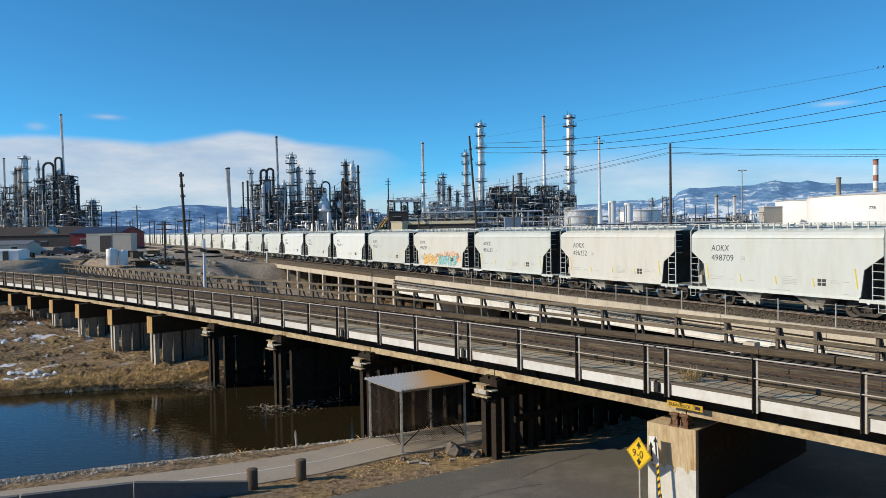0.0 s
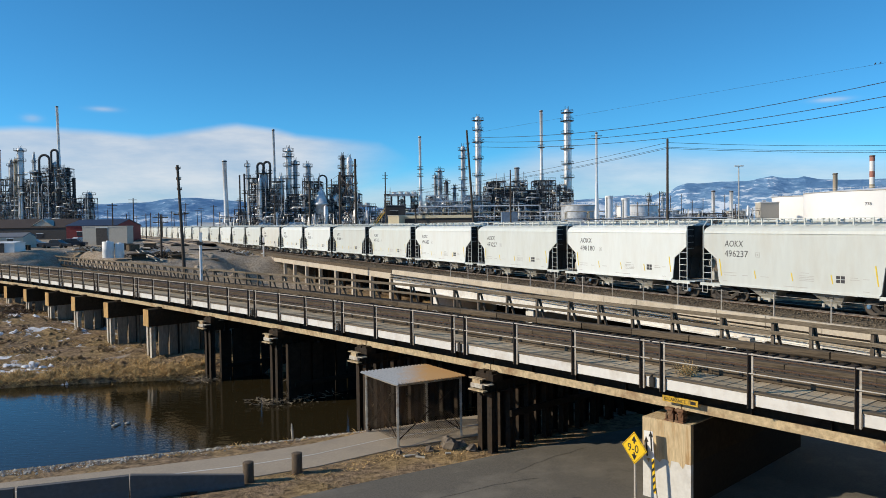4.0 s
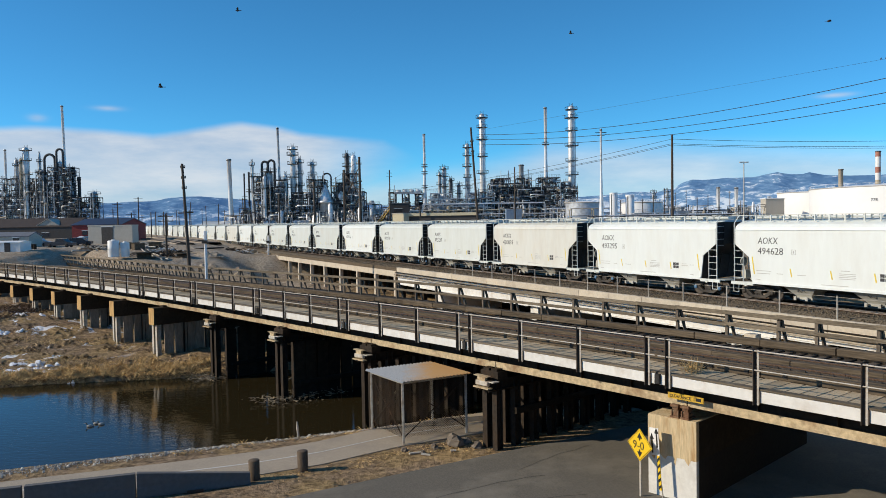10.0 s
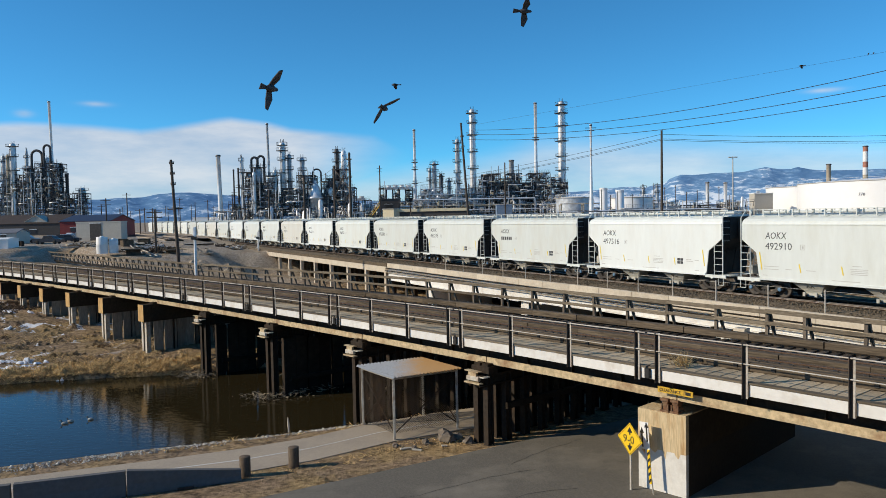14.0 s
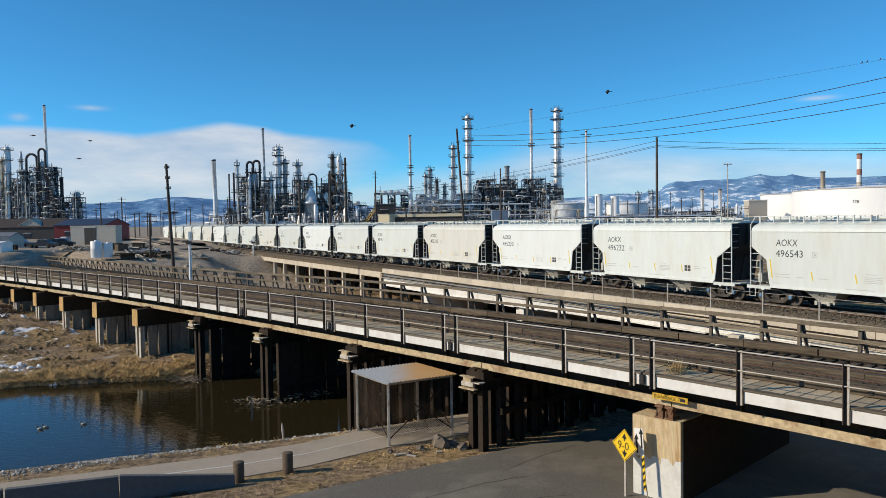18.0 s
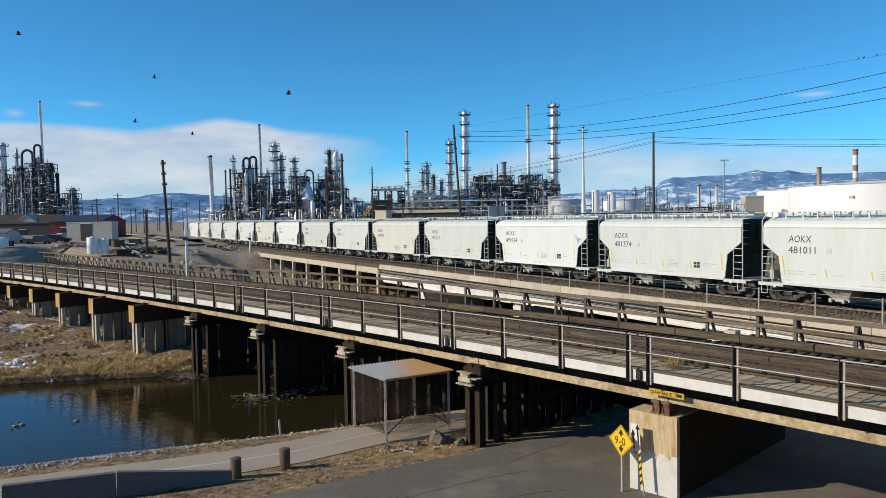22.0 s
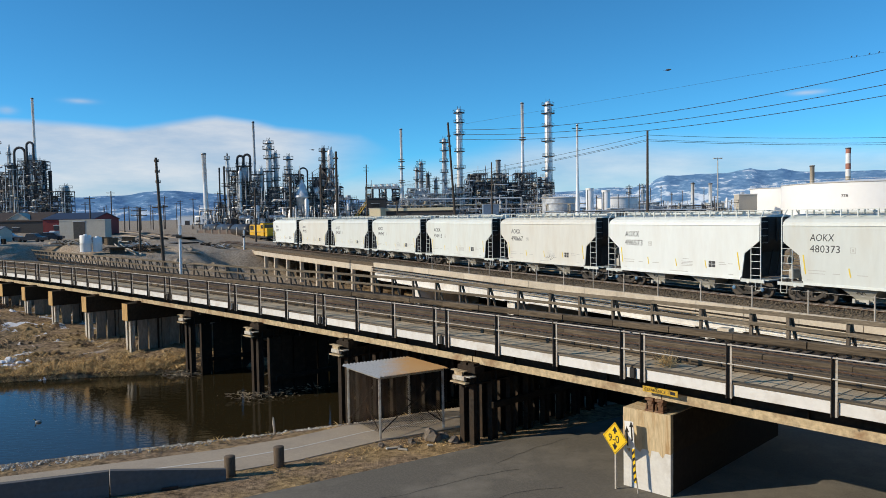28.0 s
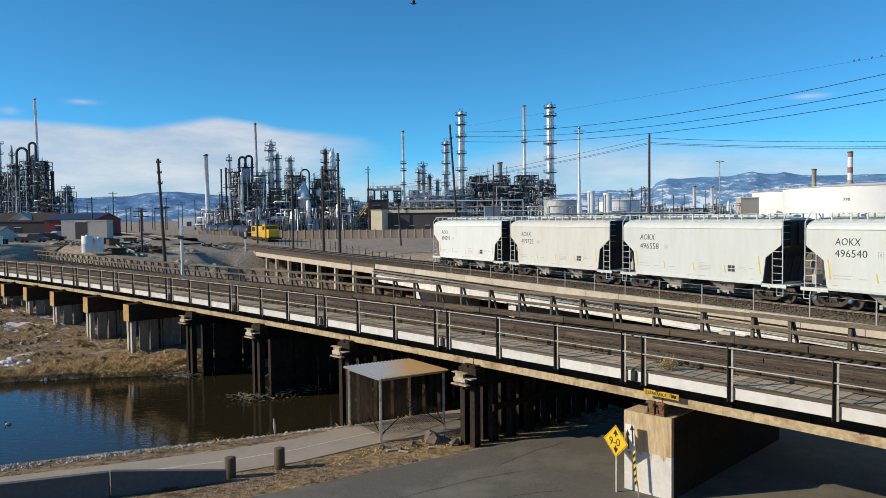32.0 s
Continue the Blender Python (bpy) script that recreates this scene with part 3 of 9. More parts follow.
# ---- plan: creek, far track and near bridge ----
TRACK_O = Vector((14.436, 45.354))       # on the near rail of the far track
TRACK_D = Vector((-0.45482, 0.89058))    # along the rails, away
TRACK_N = Vector((-0.89058, -0.45482))   # across, towards the road bridge
RAIL_Z = 3.73
TRACK_MID = -0.75                        # centre line, across
TRACK_TURN = math.degrees(math.atan2(-TRACK_D.y, -TRACK_D.x))


def on_track(s, n, z=0.0):
    p = TRACK_O + TRACK_D * s + TRACK_N * n
    return Vector((p.x, p.y, z))


def track_pose(s, n=TRACK_MID, z=RAIL_Z):
    """Local x runs along the track towards the viewer's end, local -y faces the road bridge."""
    return Matrix.Translation(on_track(s, n, z)) @ pose(0, 0, 0, 0, 0, TRACK_TURN)


BRIDGE_O = Vector((6.305, 21.408))
BRIDGE_U = Vector((-0.66013, 0.75115))
BRIDGE_V = Vector((0.75115, 0.66013))


def on_bridge(s, off, z=0.0):
    bow = -0.00087 * s * s + 0.0285 * s + 0.033
    slope = -0.00174 * s + 0.0285
    u = (BRIDGE_U + BRIDGE_V * slope).normalized()
    v = Vector((u.y, -u.x))
    p = BRIDGE_O + BRIDGE_U * s + BRIDGE_V * bow + v * off
    return Vector((p.x, p.y, z))


def bridge_turn(s):
    slope = -0.00174 * s + 0.0285
    u = BRIDGE_U + BRIDGE_V * slope
    return math.degrees(math.atan2(u.y, u.x))


def bridge_pose(s, off, z):
    """Local x runs along the bridge, away; local -y points across the deck, away."""
    return Matrix.Translation(on_bridge(s, off, z)) @ pose(0, 0, 0, 0, 0, bridge_turn(s))


CREEK_P = Vector((-15.0, 37.2))
CREEK_D = Vector((0.94, 0.34)).normalized()
WATER_Z = -1.0


def creek_side(x, y):
    return (y - CREEK_P.y) * CREEK_D.x - (x - CREEK_P.x) * CREEK_D.y


def far_shift(u):
    """How far the far shore draws back as the creek widens towards the west."""
    return min(4.0, 0.75 + 0.22 * max(0.0, 1.5 - u))


def ground_z(x, y):
    d = creek_side(x, y)
    wig = 0.5 * noise.noise((x * 0.13, y * 0.13, 1.7)) + 0.25 * noise.noise((x * 0.5, y * 0.5, 4.1))
    d += 0.9 * wig if d > 0 else 0.35 * wig
    if d > 0:
        d -= far_shift((x - CREEK_P.x) * CREEK_D.x + (y - CREEK_P.y) * CREEK_D.y) * smooth_step(d, 3.0, 6.0)
        z = table(d, (0, 7.1, 7.45, 8.4, 12, 26, 45, 62, 85), (-2.2, -1.5, -0.66, -0.52, -0.4, -0.1, 0.25, 1.3, 3.2))
        z += 0.055 * max(0.0, -x - 24) * smooth_step(d, 12, 26)
    else:
        z = table(-d, (0, 7.6, 8.3, 9.0, 10.6, 15.0, 18.0), (-2.2, -1.5, -0.95, -0.55, -0.17, -0.155, -0.02))
    r = Vector((x, y)) - TRACK_O
    s, n = r.dot(TRACK_D), r.dot(TRACK_N)
    bank = smooth_step(s, 79.5, 89.5) * smooth_step(-n, -11, -3.0)
    trench = (1 - smooth_step(s, 79, 87)) * (1 - smooth_step(-n, 5, 9)) * (1 - smooth_step(n, 7, 13)) * smooth_step(d, 20, 30)
    z = min(z, z + (-0.3 - z) * trench)
    beyond = smooth_step(-n, 6, 14)
    z = z + (3.15 - z) * max(bank, beyond)
    # the yard lies behind the timber walkway and runs round its far end
    behind = (x + 25) * 0.757 + (y - 75) * 0.65
    west = smooth_step(-x, 28, 62) * smooth_step(y, 88, 118) * max(smooth_step(behind, 1.2, 5.0), smooth_step(-x, 57, 63))
    z = z + (4.75 - z) * west
    # the ground stays low under the walkway
    low = (1 - smooth_step(behind, 1.2, 5.0)) * (1 - smooth_step(-x, 54, 60))
    z = min(z, z + (2.4 - z) * low)
    far = smooth_step(math.hypot(x, y), 260, 480)
    z = z + (3.2 - z) * far
    if d > 8.4 or max(bank, beyond) > 0.3:
        lump = max(0.0, noise.noise((x * 0.8, y * 0.8, 2.9))) * 0.42 + abs(noise.noise((x * 1.7, y * 1.7, 5.5))) * 0.16 - 0.06
        z += lump * smooth_step(d, 8.2, 9.5) * (1 - 0.8 * smooth_step(y, 100, 130)) * (1 - far)
        z += 0.10 * noise.noise((x * 0.6, y * 0.6, 0.3)) + 0.22 * noise.noise((x * 0.17, y * 0.17, 7.3)) * (1 - far)
    return z


def sheet(xs, ys, fz):
    s = Shape()
    nx, ny = len(xs), len(ys)
    pts = [(x, y, fz(x, y)) for y in ys for x in xs]
    fs = [(j * nx + i, j * nx + i + 1, (j + 1) * nx + i + 1, (j + 1) * nx + i) for j in range(ny - 1) for i in range(nx - 1)]
    return s.add(pts, fs, True)


def spaced(spans):
    out = []
    for a, b, step in spans:
        n = max(1, round((b - a) / step))
        out += [a + (b - a) * i / n for i in range(n)]
    return out + [spans[-1][1]]


GX = spaced(((-4500, -600, 300), (-600, -120, 30), (-120, -60, 4), (-60, 14, 0.42), (14, 60, 3), (60, 200, 14), (200, 600, 40), (600, 4500, 300)))
GY = spaced(((-400, -20, 40), (-20, 12, 4), (12, 22, 1), (22, 78, 0.42), (78, 130, 1.6), (130, 260, 8), (260, 600, 30), (600, 4600, 300)))
thing("ground", "brown dirt with dry winter grass and a few snow patches", "ground", kind="structure", shape=sheet(GX, GY, ground_z), mat=GROUND)


def make_water():
    s = Shape()
    a, b = CREEK_P - CREEK_D * 90, CREEK_P + CREEK_D * 70
    nrm = Vector((-CREEK_D.y, CREEK_D.x))
    s.add([(*(a - nrm * 9.6), WATER_Z), (*(b - nrm * 9.6), WATER_Z), (*(b + nrm * 9.5), WATER_Z), (*(a + nrm * 9.5), WATER_Z)], [(0, 1, 2, 3)])
    thing("water", "slow dark creek reflecting blue sky and bridge piers", "water", kind="structure", shape=s, mat=WATER)


make_water()


def ribbon(left, right, z_of, lift, sub=1):
    """A paved strip draped between two edges, with a shallow edge."""
    s = Shape()
    pts, fs = [], []
    n = len(left)
    for (a, b), (c, d) in zip(left, right):
        for k in range(sub + 1):
            x, y = a + (c - a) * k / sub, b + (d - b) * k / sub
            pts.append((x, y, z_of(x, y) + lift))
    w = sub + 1
    for i in range(n - 1):
        for k in range(sub):
            fs.append((i * w + k, i * w + k + 1, (i + 1) * w + k + 1, (i + 1) * w + k))
    s.add(pts, fs)
    for k in (0, sub):
        edge = [pts[i * w + k] for i in range(n)]
        low = [(x, y, z - 0.25) for x, y, z in edge]
        s.add(edge + low, [(i, i + 1, n + i + 1, n + i) for i in range(n - 1)])
    return s


def path_z(x, y):
    return -0.15


PATH_NEAR = ((-60, 12.0), (-16, 21.9), (-9.6, 23.9), (-6.6, 24.85), (-4.4, 25.95), (-1.7, 27.95), (0.9, 29.3), (5, 31.2), (14, 35))
PATH_FAR = ((-60, 14.4), (-16.4, 24.1), (-9.9, 26.4), (-7.2, 27.5), (-5.0, 28.7), (-3.0, 30.3), (-0.3, 31.8), (4, 33.7), (13, 37.4))
thing("path", "pale concrete cycle path along the creek bank", "path", kind="structure", shape=ribbon(PATH_NEAR, PATH_FAR, path_z, 0.02), mat=PATHWAY)
mid = [((a + c) / 2, (b + d) / 2) for (a, b), (c, d) in zip(PATH_NEAR, PATH_FAR)]
thing("path_line", "thin worn white line along the path", "marking", kind="structure",
      shape=ribbon([(x - 0.02, y - 0.05) for x, y in mid], [(x + 0.02, y + 0.05) for x, y in mid], path_z, 0.026), mat=LINE_PAINT)
ROAD_NEAR = ((-70, -6.0), (-10, 14), (0, 16), (8, 16.5), (20, 16), (60, 10))
ROAD_FAR = ((-70, 6), (-10, 19.4), (-4.5, 22.6), (1.5, 26.2), (9, 30.5), (60, 58))
thing("road", "worn grey asphalt road passing under the railway bridge", "road", kind="structure", shape=ribbon(ROAD_NEAR, ROAD_FAR, lambda x, y: 0.0, 0.03), mat=ASPHALT)


def hill_line(name, label, dist, az0, az1, height, seed, depth):
    """A range of hills as a relief sheet on an arc round the place."""
    s = Shape()
    n, rows = 300, 26
    pts = []
    for j in range(rows):
        t = j / (rows - 1)
        for i in range(n):
            a = radians(az0 + (az1 - az0) * i / (n - 1))
            r = dist + depth * t
            x, y = r * math.sin(a), r * math.cos(a)
            top = height(math.degrees(a))
            rough = noise.fractal((x * 0.006 + seed, y * 0.006, seed), 0.8, 2.1, 7)
            z = top * (t ** 0.8) * (1 + 0.03 * rough) + 55 * rough * t * (1 - t)
            pts.append((x, y, max(-4, z) + 4))
    fs = [(j * n + i, j * n + i + 1, (j + 1) * n + i + 1, (j + 1) * n + i) for j in range(rows - 1) for i in range(n - 1)]
    s.add(pts, fs, True)
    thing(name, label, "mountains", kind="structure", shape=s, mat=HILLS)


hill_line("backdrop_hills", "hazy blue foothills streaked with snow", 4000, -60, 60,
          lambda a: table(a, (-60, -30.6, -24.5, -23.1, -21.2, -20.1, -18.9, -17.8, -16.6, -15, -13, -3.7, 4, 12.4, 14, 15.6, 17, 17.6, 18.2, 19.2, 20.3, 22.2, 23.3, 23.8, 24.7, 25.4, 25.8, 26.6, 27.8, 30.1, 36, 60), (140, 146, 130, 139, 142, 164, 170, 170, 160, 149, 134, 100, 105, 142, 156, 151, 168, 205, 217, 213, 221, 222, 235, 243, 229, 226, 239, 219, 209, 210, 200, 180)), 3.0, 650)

# ---- far track, its bridge and embankment ----
def make_far_track():
    bed = Shape()
    prof = ((-4.6, -0.75), (-3.0, -0.16), (2.2, -0.135), (3.2, -0.36), (3.25, -0.9), (-4.6, -0.9))
    n = len(prof)
    ss = spaced(((-60, 90, 1.2), (90, 520, 10)))
    pts = []
    for s in ss:
        for k, (a, b) in enumerate(prof):
            wob = 0.05 * noise.noise((s * 1.3, a, 2.2)) if k in (1, 2, 3) else 0
            pts.append(on_track(s, a + TRACK_MID, RAIL_Z + b + wob))
    fs = [(i * n + k, i * n + (k + 1) % n, (i + 1) * n + (k + 1) % n, (i + 1) * n + k) for i in range(len(ss) - 1) for k in range(n)]
    bed.add(pts, fs)
    track = thing("railway_track", "railway track on brown ballast", "track", kind="structure")
    part("ballast", bed, BALLAST, track)
    # a near-black strip that paints in the shade beneath the cars
    part("oily_bed", Shape().box((30, 0.95, -0.115), (180, 3.1, 0.05), track_pose(30)), SHADE_BED, track)
    for off in (0.75, -0.75):
        web, head = Shape(), Shape()
        for a, b in ((-60, 60), (60, 520)):
            m = track_pose((a + b) / 2)
            L = b - a
            web.box((0, off, -0.09), (L, 0.13, 0.02), m)
            web.box((0, off, -0.05), (L, 0.02, 0.09), m)
            head.box((0, off, -0.012), (L, 0.072, 0.04), m)
        part("rail_web", web, RAIL_STEEL, track)
        part("rail_head", head, RAIL_HEAD, track)
    tie_mesh = Shape().box((0, 0, -0.21), (0.23, 2.6, 0.18), ch=0.02).mesh("tie", TIE)
    s = -28.0
    while s < 95:
        part("tie", tie_mesh, TIE, track, m=track_pose(s + random.uniform(-0.03, 0.03)))
        s += 0.56
    rest = Shape()
    while s < 330:
        rest.box((0, 0, -0.21), (0.23, 2.6, 0.18), track_pose(s))
        s += 0.56
    tagged(part("far_ties", rest, TIE, track), kind="stuff")
    rest = Shape()
    random.seed(5)
    for _ in range(10500):
        s, a = random.uniform(-26, 60), random.choice((random.uniform(0.85, 3.1), random.uniform(0.85, 3.1), random.uniform(-0.6, 0.6)))
        z = -0.115 if a < 2.2 else table(a, (2.2, 3.2), (-0.12, -0.34))
        r = random.uniform(0.03, 0.07)
        p = on_track(s, a + TRACK_MID, RAIL_Z + z)
        q = Euler((random.random() * 3, random.random() * 3, random.random() * 3)).to_matrix()
        rest.add([p + q @ Vector(w) * r for w in ((1, 0, 0), (-1, 0.2, 0), (0, 1, 0.1), (0, -1, 0), (0.1, 0, 0.9), (0, 0, -0.8))],
                 [(0, 2, 4), (2, 1, 4), (1, 3, 4), (3, 0, 4), (2, 0, 5), (1, 2, 5), (3, 1, 5), (0, 3, 5)])
    tagged(part("ballast_stones", rest, BALLAST, track), kind="stuff")


def make_far_bridge():
    b = thing("railway_bridge", "low railway bridge with pale girder and tan concrete trestle", "bridge", kind="structure")
    # pale kerb and girder of the long span, in segments
    s = -36.0
    while s < 37:
        e = min(s + 3.05, 37.6)
        m = track_pose((s + e) / 2, 0, 0)
        L = e - s - 0.03
        kb, gb = table(s + 1.5, (-9, -5, 0), (2.62, 2.80, 3.09)), table(s + 1.5, (-20, -12, -5, 5, 15), (2.5, 2.42, 2.18, 2.05, 1.84))
        part("kerb", Shape().box((0, -2.62, (kb + 3.55) / 2), (L, 0.34, 3.55 - kb), m, ch=0.02), KERB_TAN, b)
        part("girder_panel", Shape().box((0, -2.60, (gb + 3.06) / 2), (L + 0.02, 0.10, 3.06 - gb), m).box((0, -2.66, gb + 0.02), (L + 0.02, 0.34, 0.05), m), WHITE_BOARD, b)
        s = e
    for k in range(4):
        pipe = Shape()
        for a in range(-36, 38, 6):
            pipe.tube(on_track(a, 2.84 + 0.03 * k, 3.04 - 0.13 * k), on_track(min(a + 6, 37.5), 2.84 + 0.03 * k, 3.04 - 0.13 * k), 0.038, n=6)
        part("service_pipe", pipe, DARK_TIMBER if k % 2 == 0 else TAN_PIPE, b)
    part("deck_slab", Shape().box((0, 0.75, 2.75), (150, 6.4, 0.25), track_pose(10, 0, 0)), CONCRETE, b)
    # tan trestle with posts
    posts = (38.0, 43.5, 49.2, 55.2, 61.5, 67.5, 73.4, 78.6)
    part("trestle_beam", Shape().box((0, -2.55, 2.84), (47.4, 0.3, 0.62), track_pose(61.3, 0, 0), ch=0.02), KERB_TAN, b)
    part("trestle_ledge", Shape().box((0, -2.5, 3.34), (47.4, 0.34, 0.36), track_pose(61.3, 0, 0)), TIMBER, b)
    for s in posts:
        for n, h in ((-2.5, 0), (0.75, 0.1), (4.0, 0.1)):
            # the rear rows get the concrete darkened for shade
            part("trestle_post", Shape().box((0, n, 0.9), (0.42, 0.42, 3.9), track_pose(s, 0, 0), ch=0.03), KERB_TAN if n < 0 else CAP_SHADE, b)
        part("cross_cap", Shape().box((0, 0.75, 2.6), (0.5, 6.6, 0.4), track_pose(s, 0, 0)), CONCRETE, b)
    for s in (-20, -6, 12.5, 28.1):
        part("bridge_pier", Shape().box((0, 0.75, 0.4), (1.0, 6.4, 4.6), track_pose(s, 0, 0), ch=0.06), PALE_PAINT, b)
    part("abutment", Shape().box((0, 0.75, 1.0), (1.0, 7.0, 4.4), track_pose(85.2, 0, 0), ch=0.04), CONCRETE, b)
    # a dark sheet added where only shade fills the trestle openings
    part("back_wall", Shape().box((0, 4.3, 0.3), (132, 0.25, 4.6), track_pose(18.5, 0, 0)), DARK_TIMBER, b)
    # light posts with a wire along the kerb
    for i, s in enumerate((-21.0, -17.9, -14.9, -11.8, -8.75, -5.5, -2.4, 0.4, 3.2, 6.2, 9.3, 12.4, 15.5, 18.6, 21.8, 25.0)):
        part("marker_post", Shape().tube(on_track(s, 2.42, 3.45), on_track(s, 2.42, 4.62), 0.035, n=6), GALV, b)
    for z in (4.55, 4.0):
        part("guard_wire", Shape().tube(on_track(-24, 2.42, z), on_track(26, 2.42, z), 0.008, n=4), GALV, b)


make_far_track()
make_far_bridge()

# ---- near railway bridge ----
BENTS = (-8.6, -0.3, 7.64, 15.53, 23.35, 31.09, 38.65, 45.75, 52.5, 58.6, 64.2, 69.6, 75.5, 82.0, 89.0, 97.0)
PANELS = (-7.95, 0.63, 9.03, 17.19, 25.41, 33.34, 41.47, 48.9, 56.6, 64.6, 72.5, 80.4, 88.3, 96.2)


def along(sh, s0, s1, off, z, w, h, step=2.7, ch=0.0):
    """Straight pieces that follow the bridge's bend."""
    n = max(1, round((s1 - s0) / step))
    for i in range(n):
        a, b = s0 + (s1 - s0) * i / n, s0 + (s1 - s0) * (i + 1) / n
        m = bridge_pose((a + b) / 2, off, z)
        sh.box((0, 0, 0), (b - a + 0.004, w, h), m, ch)
    return sh


def make_near_bridge():
    b = thing("timber_deck_bridge", "weathered timber deck railway bridge on steel girders", "bridge", kind="structure")
    for i in range(len(BENTS) - 1):
        a, e = BENTS[i] + 0.02, BENTS[i + 1] - 0.02
        for off in (0.72, 2.4, 4.2, 6.0):
            g = part("girder_web", along(Shape(), a, e, off, 3.13, 0.05, 0.60), GIRDER_DARK, b)
            part("bottom_flange", along(Shape(), a, e, off, 2.83, 0.36, 0.055), RUSTY_FLANGE if off < 1 else GIRDER_DARK, g)
            if off < 1:
                part("flange_angle", along(Shape(), a, e, off - 0.165, 2.955, 0.03, 0.19), RUSTY_FLANGE, g)
            part("top_flange", along(Shape(), a, e, off, 3.45, 0.36, 0.04), GIRDER_DARK, g)
        st = Shape()
        for k in range(1, 4):
            st.box((0, 0.08, 0), (0.03, 0.10, 0.42), bridge_pose(a + (e - a) * k / 4, 0.72, 3.22))
        part("web_stiffener", st, GIRDER_DARK, b)
    for i in range(len(PANELS) - 1):
        a, e = PANELS[i], PANELS[i + 1] - 0.69
        part("fascia_board", along(Shape(), a - 0.25, e + 0.3, 0.0, 3.60, 0.07, 0.30, ch=0.008), WHITE_BOARD, b)
        part("fascia_cap", along(Shape(), a - 0.28, e + 0.33, 0.07, 3.79, 0.22, 0.05), RAIL_BOARD, b)
        bay = (e - a) / 3
        for k in range(4):
            s = a + bay * k
            sh = Shape()
            m = bridge_pose(s, -0.06, 3.45)
            # an angle iron: one leg across the deck, one along it
            sh.box((0.035, 0.04, 0.66), (0.014, 0.09, 1.44), m).box((0.0, -0.01, 0.66), (0.08, 0.014, 1.44), m)
            # dark legs and a pale strip paint the iron's shaded and sunlit parts
            post = part("railing_post", sh, POST_STEEL, b)
            part("edge_strip", Shape().box((-0.062, 0.0, 0.66), (0.05, 0.016, 1.44), m), GALV, post, "pale strip for the sunlit edge of the post")
            part("foot_plate", Shape().box((-0.102, 0.0, 0.14), (0.032, 0.03, 0.34), m), POST_STEEL, post)
        for z, r in ((4.80, 0.021), (4.30, 0.019)):
            sh = Shape()
            for k in range(3):
                sh.tube(on_bridge(a + bay * k - (0.3 if k == 0 else 0), -0.1, z), on_bridge(a + bay * (k + 1) + (0.3 if k == 2 else 0), -0.1, z), r, n=6)
            part("handrail", sh, GALV, b)
    # guard timbers, rails and ties
    s, i = -12.0, 0
    while s < 100:
        e = s + 5.0
        part("guard_timber", along(Shape(), s, e - 0.02, 1.60, 3.89, 0.22, 0.25, 2.5, 0.02), TIMBER, b)
        part("guard_timber", along(Shape(), s, e - 0.02, 6.40, 3.88, 0.30, 0.24, 2.5, 0.02), TIMBER, b)
        part("spiking_timber", along(Shape(), s, e - 0.02, 2.16, 3.87, 0.30, 0.20, 2.5, 0.02), TIMBER, b)
        part("spiking_timber", along(Shape(), s, e - 0.02, 3.35, 3.89, 0.32, 0.22, 2.5, 0.02), TIMBER, b)
        s = e
    for off in (1.86, 2.62, 3.95):
        sh, hd = Shape(), Shape()
        along(sh, -12, 100, off, 3.86, 0.03, 0.14)
        along(sh, -12, 100, off, 3.80, 0.13, 0.025)
        along(hd, -12, 100, off, 3.945, 0.07, 0.04)
        part("rail_web", sh, RAIL_STEEL, b)
        part("rail_head", hd, RAIL_STEEL, b)
    clip = Shape().box((0, 0, 0), (0.11, 0.04, 0.14)).mesh("timber_clip", BLACK_STEEL)
    random.seed(8)
    s = -9.0
    while s < 40:
        part("timber_clip", clip, BLACK_STEEL, b, m=bridge_pose(s, 1.472, 3.92))
        s += random.choice((1.1, 2.6, 3.1))
    spikes = Shape()
    for k in range(300):
        spikes.box((0, 0, 0), (0.13, 0.05, 0.05), bridge_pose(-9 + 0.38 * k + random.uniform(-0.05, 0.05), 2.08, 3.985))
    tagged(part("rail_spikes", spikes, BLACK_STEEL, b), kind="stuff")
    # splice clutter between panels
    for s in PANELS[1:6]:
        part("splice_box", Shape().box((0, 0, 0), (0.16, 0.12, 0.28), bridge_pose(s - 0.36, -0.06, 3.62), ch=0.01), BLACK_STEEL, b)
    return b


